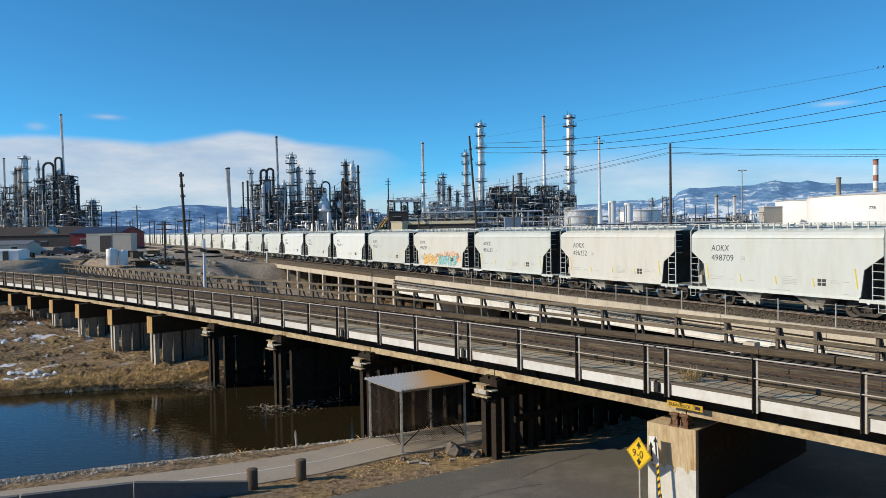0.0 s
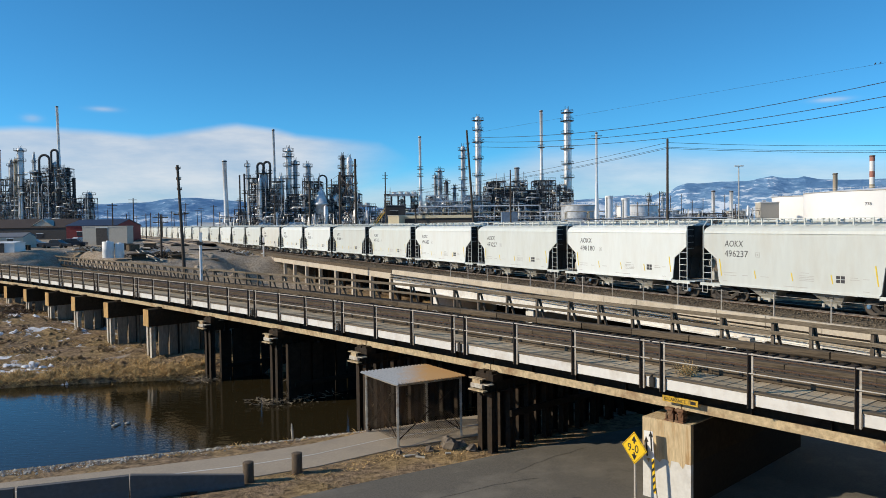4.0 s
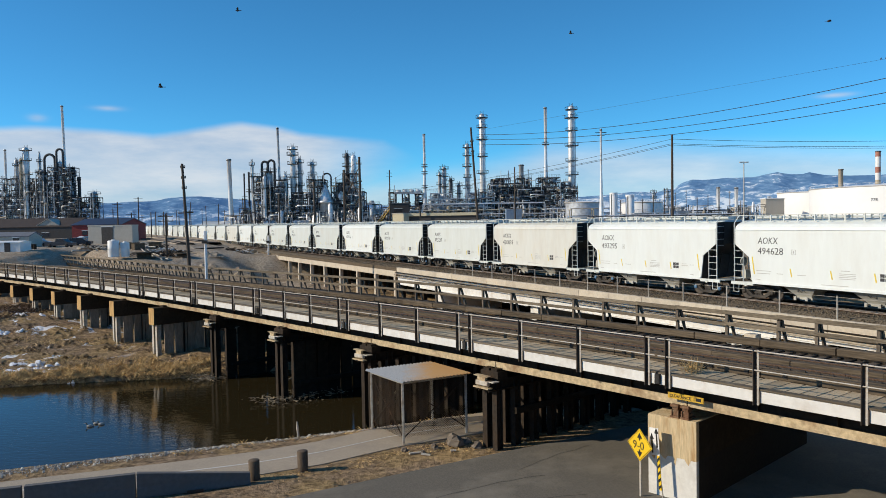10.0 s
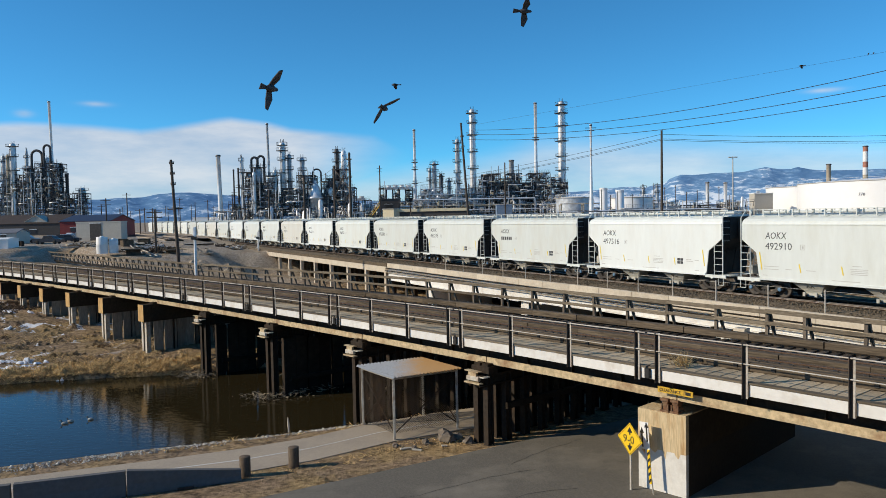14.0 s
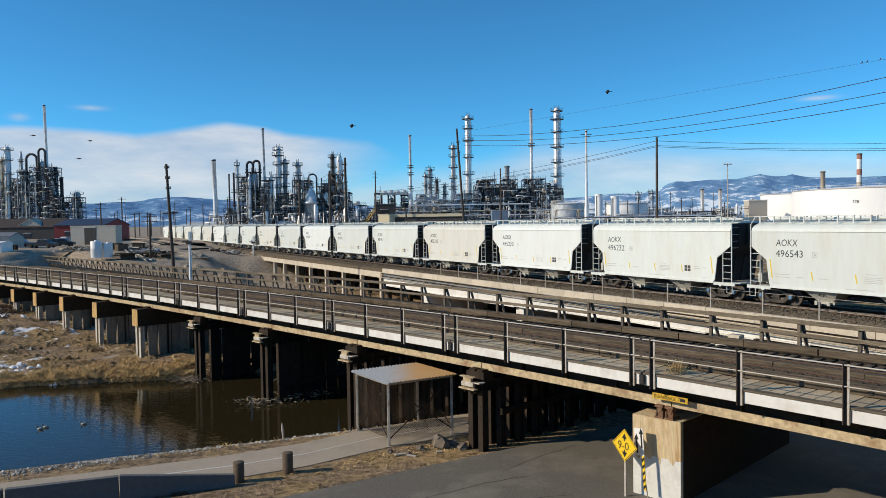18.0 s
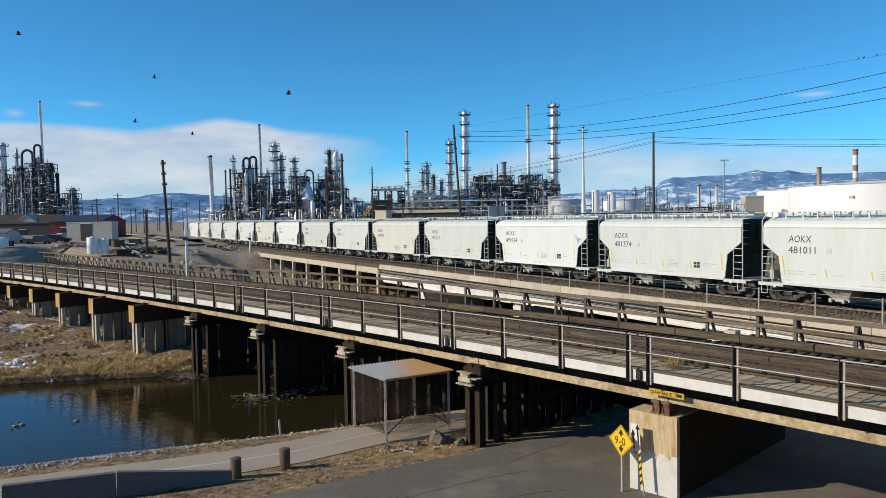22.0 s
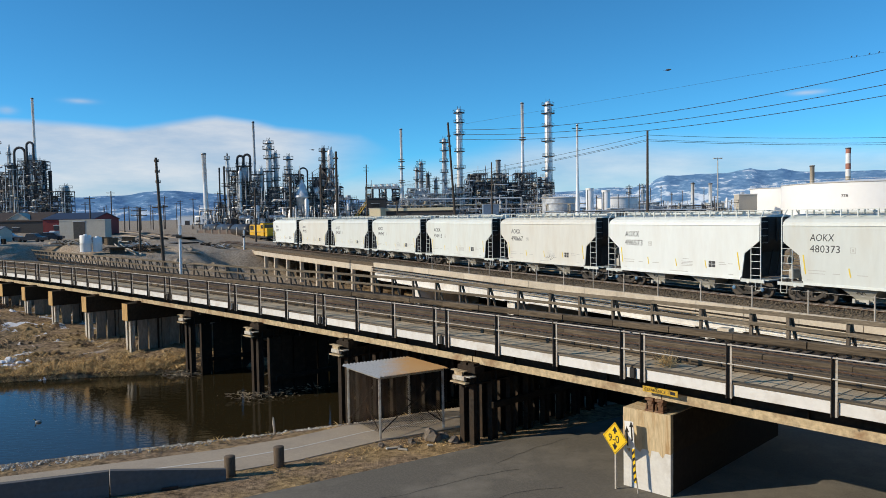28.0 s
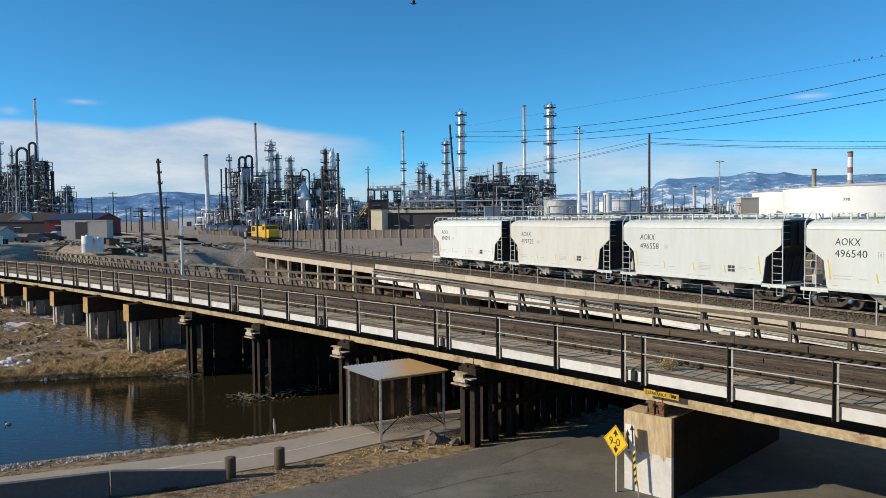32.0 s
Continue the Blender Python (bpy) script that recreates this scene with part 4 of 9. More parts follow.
def make_bent(b, s, kind):
    turn = bridge_turn(s)
    if kind == "pier":
        # solid concrete pier beside the road, its cap stained with rust
        m = Matrix.Translation((6.55, 21.77, 0)) @ pose(0, 0, 0, 0, 0, turn + 4.3)
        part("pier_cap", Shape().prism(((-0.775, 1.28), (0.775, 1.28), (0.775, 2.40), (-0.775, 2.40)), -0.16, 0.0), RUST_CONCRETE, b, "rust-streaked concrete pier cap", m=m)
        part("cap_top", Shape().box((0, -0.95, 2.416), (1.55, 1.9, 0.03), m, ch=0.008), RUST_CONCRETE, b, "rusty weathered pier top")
        # behind the front face the shade under the deck is painted as darker concrete
        part("pier_cap_back", Shape().prism(((-0.77, 1.28), (0.77, 1.28), (0.77, 2.40), (-0.77, 2.40)), -8.3, -0.16), CAP_SHADE, b, "pier cap darkened for the shade under the deck", m=m)
        part("pier_stem", Shape().prism(((-0.765, -0.6), (0.765, -0.6), (0.765, 1.28), (-0.765, 1.28)), -8.2, -0.16), SHADE_CONCRETE, b, "concrete pier darkened for the shade under the deck", m=m)
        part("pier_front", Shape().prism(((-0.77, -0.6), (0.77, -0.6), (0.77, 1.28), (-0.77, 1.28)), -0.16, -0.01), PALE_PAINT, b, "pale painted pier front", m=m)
        for x, w, d in ((-0.5, 0.10, 0.16), (-0.1, 0.06, 0.24), (0.25, 0.12, 0.12), (0.6, 0.09, 0.2)):
            part("rust_drip", Shape().prism(((x - w, 1.28), (x - w * 0.3, 1.28 - d), (x + w * 0.4, 1.28 - d * 0.6), (x + w, 1.28)), -0.01, -0.004), RUST_CONCRETE, b, m=m)
        bear = Shape()
        for dx in (-0.40, -0.08):
            bear.box((dx, -0.22, 2.46), (0.27, 0.42, 0.06), m, ch=0.01).box((dx, -0.22, 2.54), (0.17, 0.30, 0.10), m, ch=0.01).box((dx, -0.22, 2.63), (0.10, 0.30, 0.10), m).box((dx, -0.22, 2.71), (0.17, 0.32, 0.07), m, ch=0.01).box((dx, -0.22, 2.79), (0.26, 0.42, 0.07), m, ch=0.01)
            for e in (-0.10, 0.10):
                bear.tube(m @ Vector((dx + e, -0.06, 2.5)), m @ Vector((dx + e, -0.06, 2.66)), 0.03, n=6)
        part("bearing_shoe", bear, BEARING_RUST, b, "rusty steel bearing shoe")
        return
    if kind == "steel":
        gap = 0.26
        for off in (0.35, 1.3, 2.3, 3.3, 4.3, 5.3, 6.3, 7.3, 8.2):
            for d in (-gap, gap):
                sh = Shape()
                m = Matrix.Translation(on_bridge(s + d, off, 0)) @ pose(0, 0, 0, 0, 0, turn)
                for y in (-0.14, 0.14):
                    sh.box((0, y, 0.4), (0.24, 0.022, 4.0), m)
                sh.box((0, 0, 0.4), (0.022, 0.26, 4.0), m)
                part("pile", sh, PILE, b)
        cap = Shape()
        m = Matrix.Translation(on_bridge(s, 4.2, 0)) @ pose(0, 0, 0, 0, 0, turn)
        for d in (-gap, gap):
            cap.box((d, 0, 2.46), (0.26, 8.6, 0.03), m).box((d, 0, 2.24), (0.03, 8.6, 0.42), m).box((d, 0, 2.10), (0.26, 8.6, 0.03), m)
        part("cap_beam", cap, GIRDER_DARK, b)
        part("cap_end", Shape().box((0, 4.34, 2.36), (0.62, 0.12, 0.17), m, ch=0.02).box((-0.42, 4.2, 2.44), (0.3, 0.3, 0.04), m), PALE_CAP, b)
        part("cap_beam_end", Shape().box((0.05, 4.3, 2.62), (0.72, 0.2, 0.03), m).box((0.05, 4.3, 2.52), (0.4, 0.12, 0.16), m).box((0, 4.34, 2.20), (0.80, 0.22, 0.05), m), RUSTY_FLANGE, b, "rusty cap beam end")
        part("bearing_block", Shape().box((0, 3.75, 2.62), (0.9, 0.5, 0.28), m, ch=0.03).box((-0.2, 3.75, 2.80), (0.3, 0.4, 0.1), m).box((0.2, 3.75, 2.80), (0.3, 0.4, 0.1), m), GIRDER_DARK, b)
        br = Shape()
        br.tube(m @ Vector((0.60, 3.4, 1.9)), m @ Vector((0.60, -3.6, -0.3)), 0.06, n=5)
        br.tube(m @ Vector((0.60, -3.4, 1.9)), m @ Vector((0.60, 3.6, -0.3)), 0.06, n=5)
        part("sway_brace", br, RAIL_BOARD, b)
        rnd = random.Random(int(s * 10))
        y = 3.35
        while y > -4.2 and s > 20:
            w = rnd.uniform(0.5, 0.75)
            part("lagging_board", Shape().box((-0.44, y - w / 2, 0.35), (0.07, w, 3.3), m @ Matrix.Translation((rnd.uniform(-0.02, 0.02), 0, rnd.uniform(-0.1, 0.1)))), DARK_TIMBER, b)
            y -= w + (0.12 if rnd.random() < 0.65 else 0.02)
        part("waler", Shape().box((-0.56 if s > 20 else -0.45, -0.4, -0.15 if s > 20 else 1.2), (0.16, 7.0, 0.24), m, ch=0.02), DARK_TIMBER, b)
        return
    m = Matrix.Translation(on_bridge(s, 4.0, 0)) @ pose(0, 0, 0, 0, 0, turn)
    # the cap's shaded sides are painted dark, only its end keeps the ochre
    part("concrete_cap", Shape().box((0, 0, 2.22), (0.86, 8.9, 1.14), m, ch=0.03), CAP_SHADE, b, "concrete pile cap coloured dark for its shaded sides")
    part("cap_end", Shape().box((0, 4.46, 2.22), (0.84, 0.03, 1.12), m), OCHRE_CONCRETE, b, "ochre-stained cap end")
    for off in (4.15, 2.3, 0.7, -0.9, -2.5, -4.0):
        for d in (-0.27, 0.27):
            sh = Shape()
            mm = m @ Matrix.Translation((d, off, 0))
            for y in (-0.13, 0.13):
                sh.box((0, y, 0.1), (0.27, 0.02, 3.2), mm)
            sh.box((0, 0, 0.1), (0.02, 0.25, 3.2), mm)
            # pale steel paints the end piles as sunlit, the inner ones stay dark
            part("pile", sh, PALE_CAP if off > 3 else PILE, b)
    rnd = random.Random(int(s * 10))
    y = 3.75
    while y > -4.3:
        w = rnd.uniform(0.5, 0.72)
        part("sheet_pile", Shape().box((-0.30, y - w / 2, 0.1), (0.07, w, 3.2), m @ Matrix.Translation((rnd.uniform(-0.03, 0.03), 0, 0))), SHEET_PILE, b)
        y -= w + (0.11 if rnd.random() < 0.6 else 0.03)
    part("bearing_block", Shape().box((0, 3.5, 2.85), (0.5, 0.5, 0.08), m), GIRDER_DARK, b)


near_bridge = make_near_bridge()
for bent_s in BENTS:
    make_bent(near_bridge, bent_s, "pier" if abs(bent_s) < 1 else "steel" if bent_s < 34 else "concrete")


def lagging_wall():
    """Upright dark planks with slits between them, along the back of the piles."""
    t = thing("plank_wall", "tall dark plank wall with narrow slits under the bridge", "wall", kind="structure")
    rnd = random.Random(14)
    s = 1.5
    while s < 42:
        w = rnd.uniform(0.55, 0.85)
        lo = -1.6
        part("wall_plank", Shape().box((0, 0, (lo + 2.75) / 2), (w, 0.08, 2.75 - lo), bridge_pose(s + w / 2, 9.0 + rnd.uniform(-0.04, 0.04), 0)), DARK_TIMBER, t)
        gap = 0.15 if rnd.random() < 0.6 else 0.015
        # a pale strip behind each wide slit imitates daylight showing through
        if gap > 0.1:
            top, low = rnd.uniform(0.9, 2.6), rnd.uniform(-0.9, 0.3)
            part("pale_batten", Shape().box((0, 0, (top + low) / 2), (gap + 0.06, 0.03, top - low), bridge_pose(s + w + gap / 2, 9.08, 0)), PLANK, t, "pale strip standing for light through a slit")
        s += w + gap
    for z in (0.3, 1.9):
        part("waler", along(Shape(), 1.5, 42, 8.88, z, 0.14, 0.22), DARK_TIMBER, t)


lagging_wall()


def abutment():
    """Unseen end of the near bridge past the road, added to keep skylight off the pier."""
    t = thing("bridge_abutment", "unseen wall and bank added to shade the pier", "abutment", kind="structure")
    part("breast_wall", Shape().box((0, 0, 1.3), (0.9, 24, 4.3), bridge_pose(-9.4, 6.0, 0)), CONCRETE, t)
    part("bank", Shape().prism(((-30, -0.6), (-30, 3.4), (0, 3.4), (0, -0.6)), -12, 14), GROUND, t, m=bridge_pose(-9.9, 6.0, 0))


abutment()


def make_middle_railing():
    """Thin timber walkway rail with raking braces on the bridge behind."""
    b = thing("timber_walkway", "weathered timber walkway with braced railing", "walkway", kind="structure")
    xs = (-12, 2, 13, 44, 120)

    def off(s):
        return table(s, (-12, -2, 6, 14, 21, 30, 60, 90, 120), (8.9, 9.9, 10.9, 12.0, 12.5, 13.0, 13.2, 16.5, 21.7))

    def at(s, z, d=0.0):
        return on_bridge(s, off(s) + d, z)

    posts = [-9.6, -7.0, -4.4, -1.9, 0.3, 1.85, 4.15, 6.65, 8.95, 11.1, 13.25, 15.6, 18.0, 20.45]
    while posts[-1] < 116:
        posts.append(posts[-1] + table(posts[-1], (20, 40, 120), (2.25, 1.95, 1.9)))
    rnd = random.Random(17)
    for p in posts:
        low, top = table(p, xs, (3.05, 3.15, 2.95, 2.95, 2.95)), table(p, xs, (4.36, 4.33, 4.24, 4.16, 4.16))
        q = pose(0, 0, 0, rnd.uniform(-1.5, 1.5), rnd.uniform(-1.5, 1.5), bridge_turn(p))
        post = part("railing_post", Shape().box((0, 0, (top - low) / 2), (0.12, 0.13, top - low), Matrix.Translation(at(p, low)) @ q), POST_TIMBER, b)
        t, f = at(p - 0.06, top - 0.08, 0.1), at(p - 0.10, low, 0.48)
        d = t - f
        mm = Matrix.Translation((t + f) / 2) @ d.to_track_quat("Z", "Y").to_matrix().to_4x4()
        part("brace", Shape().box((0, 0, 0), (0.10, 0.10, d.length), mm), POST_TIMBER, b)
    for zs, h in (((4.31, 4.27, 4.18, 4.10, 4.10), 0.17), ((3.83, 3.80, 3.60, 3.56, 3.56), 0.15)):
        for a, e in zip(posts, posts[1:]):
            p, r = at(a, table(a, xs, zs), -0.10), at(e, table(e, xs, zs), -0.10)
            d = r - p
            mm = Matrix.Translation((p + r) / 2 + Vector((0, 0, rnd.uniform(-0.015, 0.015)))) @ pose(0, 0, 0, rnd.uniform(-3, 3), 0, math.degrees(math.atan2(d.y, d.x)))
            part("railing_board", Shape().box((0, 0, 0), (d.length + 0.08, 0.055, h), mm, ch=0.008), RAIL_BOARD, b)
    for a, e in zip(posts, posts[1:]):
        low = table(a, xs, (2.97, 3.07, 2.87, 2.87, 2.87))
        p, r = at(a, low, 0.25), at(e, low, 0.25)
        d = r - p
        mm = Matrix.Translation((p + r) / 2) @ pose(0, 0, 0, 0, 0, math.degrees(math.atan2(d.y, d.x)))
        part("walkway_stringer", Shape().box((0, 0, 0), (d.length + 0.01, 0.7, 0.16), mm), DARK_TIMBER, b)
    for s in range(-8, 60, 8):
        p = at(s, 0, 0.25)
        part("walkway_pile", Shape().tube((p.x, p.y, -1.8), (p.x, p.y, 2.85), 0.18, 0.16, n=8), DARK_TIMBER, b)
    # pale anchor block and board left on the walkway
    part("anchor_block", Shape().box((0, 0, 0.12), (0.5, 0.45, 0.36), Matrix.Translation(at(3.2, 3.1, 0.4)) @ pose(0, 0, 0, 0, 0, bridge_turn(3)), ch=0.02), KERB_TAN, b)


make_middle_railing()

# ---- the moving train of covered hopper cars ----
CAR_PITCH = 12.75
FIRST_GAP = -0.93
NUMBERS = {-1: "498709", 0: "496252", 1: "496333", 2: "498729", 3: "496237", 4: "498180", 5: "493227", 6: "496485", 7: "481262", 8: "495600", 9: "494628", 10: "493295",
           11: "480039", 12: "493237", 13: "492910", 14: "497516", 16: "493275", 17: "496543", 18: "496232", 19: "495220", 20: "495203", 21: "481011",
           22: "481374", 23: "499624", 24: "481323", 25: "498725", 26: "499070", 27: "480373", 28: "496573", 29: "498667", 30: "494413", 31: "496540",
           32: "496558", 33: "499725", 34: "498293"}


def travelled(t):
    """Metres that the train has rolled by t seconds."""
    return 12.75 * t + table(t, (0, 6, 13, 19, 23, 28, 32), (0.0, 1.80, 3.98, 5.42, 6.36, 7.66, 8.85))


def car_meshes():
    h = {}
    b = Shape()
    prof = ((-5.69, 3.8), (-5.69, 3.0), (-4.78, 2.34), (-4.62, 1.15), (-4.5, 0.98), (4.5, 0.98), (4.62, 1.15), (4.78, 2.34), (5.69, 3.0), (5.69, 3.8))
    b.prism(prof, -1.6, 1.6)
    roof = ((-1.6, 3.8), (-1.56, 3.96), (-1.42, 4.10), (-1.05, 4.24), (-0.5, 4.33), (0, 4.36), (0.5, 4.33), (1.05, 4.24), (1.42, 4.10), (1.56, 3.96), (1.6, 3.8))
    b.prism(roof, -5.69, 5.69, "yz")
    h["body"] = b.mesh("body", CAR_PAINT)
    sill = Shape()
    for y in (-1.615, 1.615):
        sill.box((0, y, 1.0), (9.1, 0.05, 0.12)).box((0, y, 3.80), (11.38, 0.035, 0.03))
    h["side_sill"] = sill.mesh("side_sill", CAR_PAINT)
    # the shade between cars is painted on the ends as black sheets
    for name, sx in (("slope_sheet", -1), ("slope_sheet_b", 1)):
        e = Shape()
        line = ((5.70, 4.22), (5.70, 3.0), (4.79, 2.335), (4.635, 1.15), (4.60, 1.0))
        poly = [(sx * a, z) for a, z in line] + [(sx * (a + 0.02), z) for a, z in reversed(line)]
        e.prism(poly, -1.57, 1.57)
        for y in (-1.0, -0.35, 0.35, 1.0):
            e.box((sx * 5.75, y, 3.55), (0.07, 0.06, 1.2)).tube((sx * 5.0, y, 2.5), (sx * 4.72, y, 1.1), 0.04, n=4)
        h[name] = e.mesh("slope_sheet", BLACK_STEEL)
    for name, y in (("running_board", -1), ("running_board_b", 1)):
        w = Shape().box((0, y * 1.02, 4.56), (11.7, 0.50, 0.035))
        x = -5.4
        k = 0
        while x < 5.5:
            w.box((x, y * 1.30, 4.40), (0.07, 0.05, 0.34)).box((x, y * 0.78, 4.45), (0.05, 0.04, 0.24))
            x += (0.82, 0.95, 0.78)[k % 3]
            k += 1
        h[name] = w.mesh("running_board", HOPPER_GREY if y > 0 else CAR_PAINT)
    h["hatch"] = Shape().box((0, 0, 4.44), (1.6, 0.62, 0.12), ch=0.04).mesh("roof_hatch", CAR_PAINT)
    for name, sx, sy in (("ladder", -1, -1), ("ladder_b", 1, -1), ("ladder_c", -1, 1), ("ladder_d", 1, 1)):
        w = Shape()
        y = sy * 1.58
        w.tube((sx * 5.76, y, 1.02), (sx * 5.76, y, 4.15), 0.032, n=6)
        w.tube((sx * 5.76, y, 4.15), (sx * 5.70, sy * 1.25, 4.58), 0.032, n=6)
        w.tube((sx * 5.17, y, 1.02), (sx * 5.17, y, 2.72), 0.025, n=5)
        for k in range(5):
            w.tube((sx * 5.17, y, 1.22 + 0.36 * k), (sx * 5.76, y, 1.22 + 0.36 * k), 0.018, n=4)
        for k in range(4):
            w.tube((sx * 5.80, y, 2.9 + 0.36 * k), (sx * 5.80, sy * 1.1, 2.9 + 0.36 * k), 0.016, n=4)
        h[name] = w.mesh("ladder", CAR_PAINT)
    for name, sx in (("end_platform", -1), ("end_platform_b", 1)):
        w = Shape()
        w.box((sx * 5.25, 0, 0.93), (1.1, 2.0, 0.06)).box((sx * 5.25, -1.58, 0.93), (1.45, 0.06, 0.17)).box((sx * 5.25, 1.58, 0.93), (1.45, 0.06, 0.17))
        w.tube((sx * 5.0, -1.62, 0.88), (sx * 5.0, -1.58, 0.88), 0.10, n=10)
        w.tube((sx * 5.45, -1.59, 0.92), (sx * 5.45, -1.59, 0.45), 0.018, n=4).tube((sx * 5.8, -1.59, 0.92), (sx * 5.8, -1.59, 0.45), 0.018, n=4).tube((sx * 5.45, -1.59, 0.46), (sx * 5.8, -1.59, 0.46), 0.018, n=4)
        h[name] = w.mesh("end_platform", CAR_PAINT)
        c = Shape().box((sx * 5.9, 0, 0.84), (0.9, 0.28, 0.26), ch=0.04).box((sx * 6.24, 0.05, 0.86), (0.25, 0.36, 0.34), ch=0.05)
        c.box((sx * 4.2, 0, 0.80), (3.2, 0.42, 0.32))
        h[name.replace("end_platform", "coupler")] = c.mesh("coupler", BLACK_STEEL)
    for name, x in (("hopper", -1.87), ("hopper_b", 1.87)):
        w = Shape()
        t = [(x - 0.98, -1.5, 0.99), (x + 0.98, -1.5, 0.99), (x + 0.98, 1.5, 0.99), (x - 0.98, 1.5, 0.99)]
        o = [(x - 0.40, -1.02, 0.42), (x + 0.40, -1.02, 0.42), (x + 0.40, 1.02, 0.42), (x - 0.40, 1.02, 0.42)]
        w.add(t + o, [(0, 1, 5, 4), (1, 2, 6, 5), (2, 3, 7, 6), (3, 0, 4, 7), (4, 5, 6, 7), (3, 2, 1, 0)])
        h[name] = w.mesh("hopper", HOPPER_GREY)
        g = Shape().box((x + 0.05, 0, 0.36), (1.0, 2.3, 0.12)).tube((x - 0.3, -1.35, 0.36), (x - 0.3, 1.35, 0.36), 0.05, n=6).tube((x + 0.35, -1.35, 0.36), (x + 0.35, 1.35, 0.36), 0.05, n=6)
        g.box((x - 0.3, -1.32, 0.36), (0.14, 0.05, 0.2)).box((x + 0.35, -1.32, 0.36), (0.14, 0.05, 0.2))
        h[name.replace("hopper", "outlet_gate")] = g.mesh("outlet_gate", HOPPER_GREY)
    w = Shape().box((0, 0, 0.72), (9.0, 0.5, 0.36)).tube((-0.9, -0.7, 0.62), (0.9, -0.7, 0.62), 0.14, n=8).tube((-4, -0.9, 0.55), (4, -0.9, 0.55), 0.03, n=4)
    h["centre_sill"] = w.mesh("centre_sill", BLACK_STEEL)
    w = Shape().lathe([(0.03, -0.02), (0.24, -0.02), (0.27, 0.0), (0.24, 0.03), (0.03, 0.03)], 14, (-5.98, -0.62, 2.05), "x").box((-5.92, -0.62, 1.6), (0.05, 0.05, 1.0)).box((-5.85, -0.5, 1.35), (0.25, 0.5, 0.5), ch=0.05).tube((-5.9, -0.1, 1.15), (-5.9, 0.9, 1.15), 0.16, n=8)
    h["brake_gear"] = w.mesh("brake_gear", HOPPER_GREY)
    # running gear
    w = Shape()
    for y in (-1.02, 1.02):
        w.prism(((-1.05, 0.52), (-0.72, 0.58), (-0.35, 0.30), (0.35, 0.30), (0.72, 0.58), (1.05, 0.52), (1.02, 0.40), (0.78, 0.38), (0.42, 0.16), (-0.42, 0.16), (-0.78, 0.38), (-1.02, 0.40)), y - 0.07, y + 0.07)
        w.prism(((-1.05, 0.50), (-0.95, 0.66), (-0.30, 0.80), (0.30, 0.80), (0.95, 0.66), (1.05, 0.50), (0.86, 0.50), (0.26, 0.68), (-0.26, 0.68), (-0.86, 0.50)), y - 0.07, y + 0.07)
        for x in (-0.16, 0, 0.16):
            w.lathe([(0.07, 0.30), (0.075, 0.34), (0.06, 0.38), (0.075, 0.43), (0.06, 0.48), (0.075, 0.54), (0.07, 0.66)], 8, (x, y, 0))
    w.box((0, 0, 0.52), (0.42, 2.2, 0.26))
    h["bogie"] = w.mesh("bogie", BOGIE_STEEL)
    w = Shape()
    for y in (-0.75, 0.75):
        o = 1 if y > 0 else -1
        w.lathe([(0.10, y - 0.03 * o), (0.30, y - 0.01 * o), (0.42, y - 0.06 * o), (0.455, y - 0.07 * o), (0.455, y + 0.05 * o), (0.40, y + 0.06 * o), (0.30, y + 0.03 * o), (0.10, y + 0.09 * o)], 20, (0, 0, 0), "y")
    w.tube((0, -1.05, 0), (0, 1.05, 0), 0.085, n=8)
    for k in range(6):
        a = k * math.pi / 3
        w.tube((0.2 * math.cos(a), -0.83, 0.2 * math.sin(a)), (0.2 * math.cos(a), -0.78, 0.2 * math.sin(a)), 0.03, n=5)
    h["wheelset"] = w.mesh("wheelset", TREAD)
    w = Shape().lathe([(0.11, -1.10), (0.12, -1.13), (0.10, -1.17), (0.04, -1.18)], 10, (0, 0, 0), "y")
    h["bearing_cap"] = w.mesh("bearing_cap", BLUE_CAP)
    h["bearing_cap_dark"] = w.mesh("bearing_cap", BOGIE_STEEL)
    h["stripe_tall"] = Shape().prism(((-0.10, 2.38), (-0.035, 2.38), (0.105, 1.46), (0.04, 1.46)), -1.610, -1.598).mesh("reflective_stripe", YELLOW)
    h["stripe_short"] = Shape().prism(((-0.075, 1.85), (-0.015, 1.85), (0.075, 1.43), (0.015, 1.43)), -1.610, -1.598).mesh("reflective_stripe", YELLOW)
    w = Shape()
    for a, b2, ww, hh in ((2.52, 1.76, 0.20, 0.15), (2.76, 1.76, 0.20, 0.15), (2.52, 1.58, 0.20, 0.15), (2.76, 1.58, 0.20, 0.15)):
        w.box((a, -1.604, b2), (ww, 0.012, hh))
    h["data_panel"] = w.mesh("data_panel", INK)
    w = Shape()
    for k, (a, z, ww) in enumerate(((-3.85, 1.66, 0.9), (-3.85, 1.52, 0.85), (-2.85, 1.55, 0.35), (-1.6, 1.55, 0.5), (0.75, 1.88, 0.45), (0.85, 1.74, 0.85), (0.85, 1.66, 0.8), (0.85, 1.58, 0.85), (0.85, 1.5, 0.8), (3.3, 1.78, 0.4), (3.35, 1.68, 0.5), (3.9, 1.74, 0.3), (0.2, 1.16, 1.4), (3.9, 1.18, 0.3), (-4.2, 1.2, 0.3))):
        w.box((a, -1.603, z), (ww, 0.008, 0.03))
    h["small_print"] = w.mesh("small_print", FADED_INK)
    w = Shape()
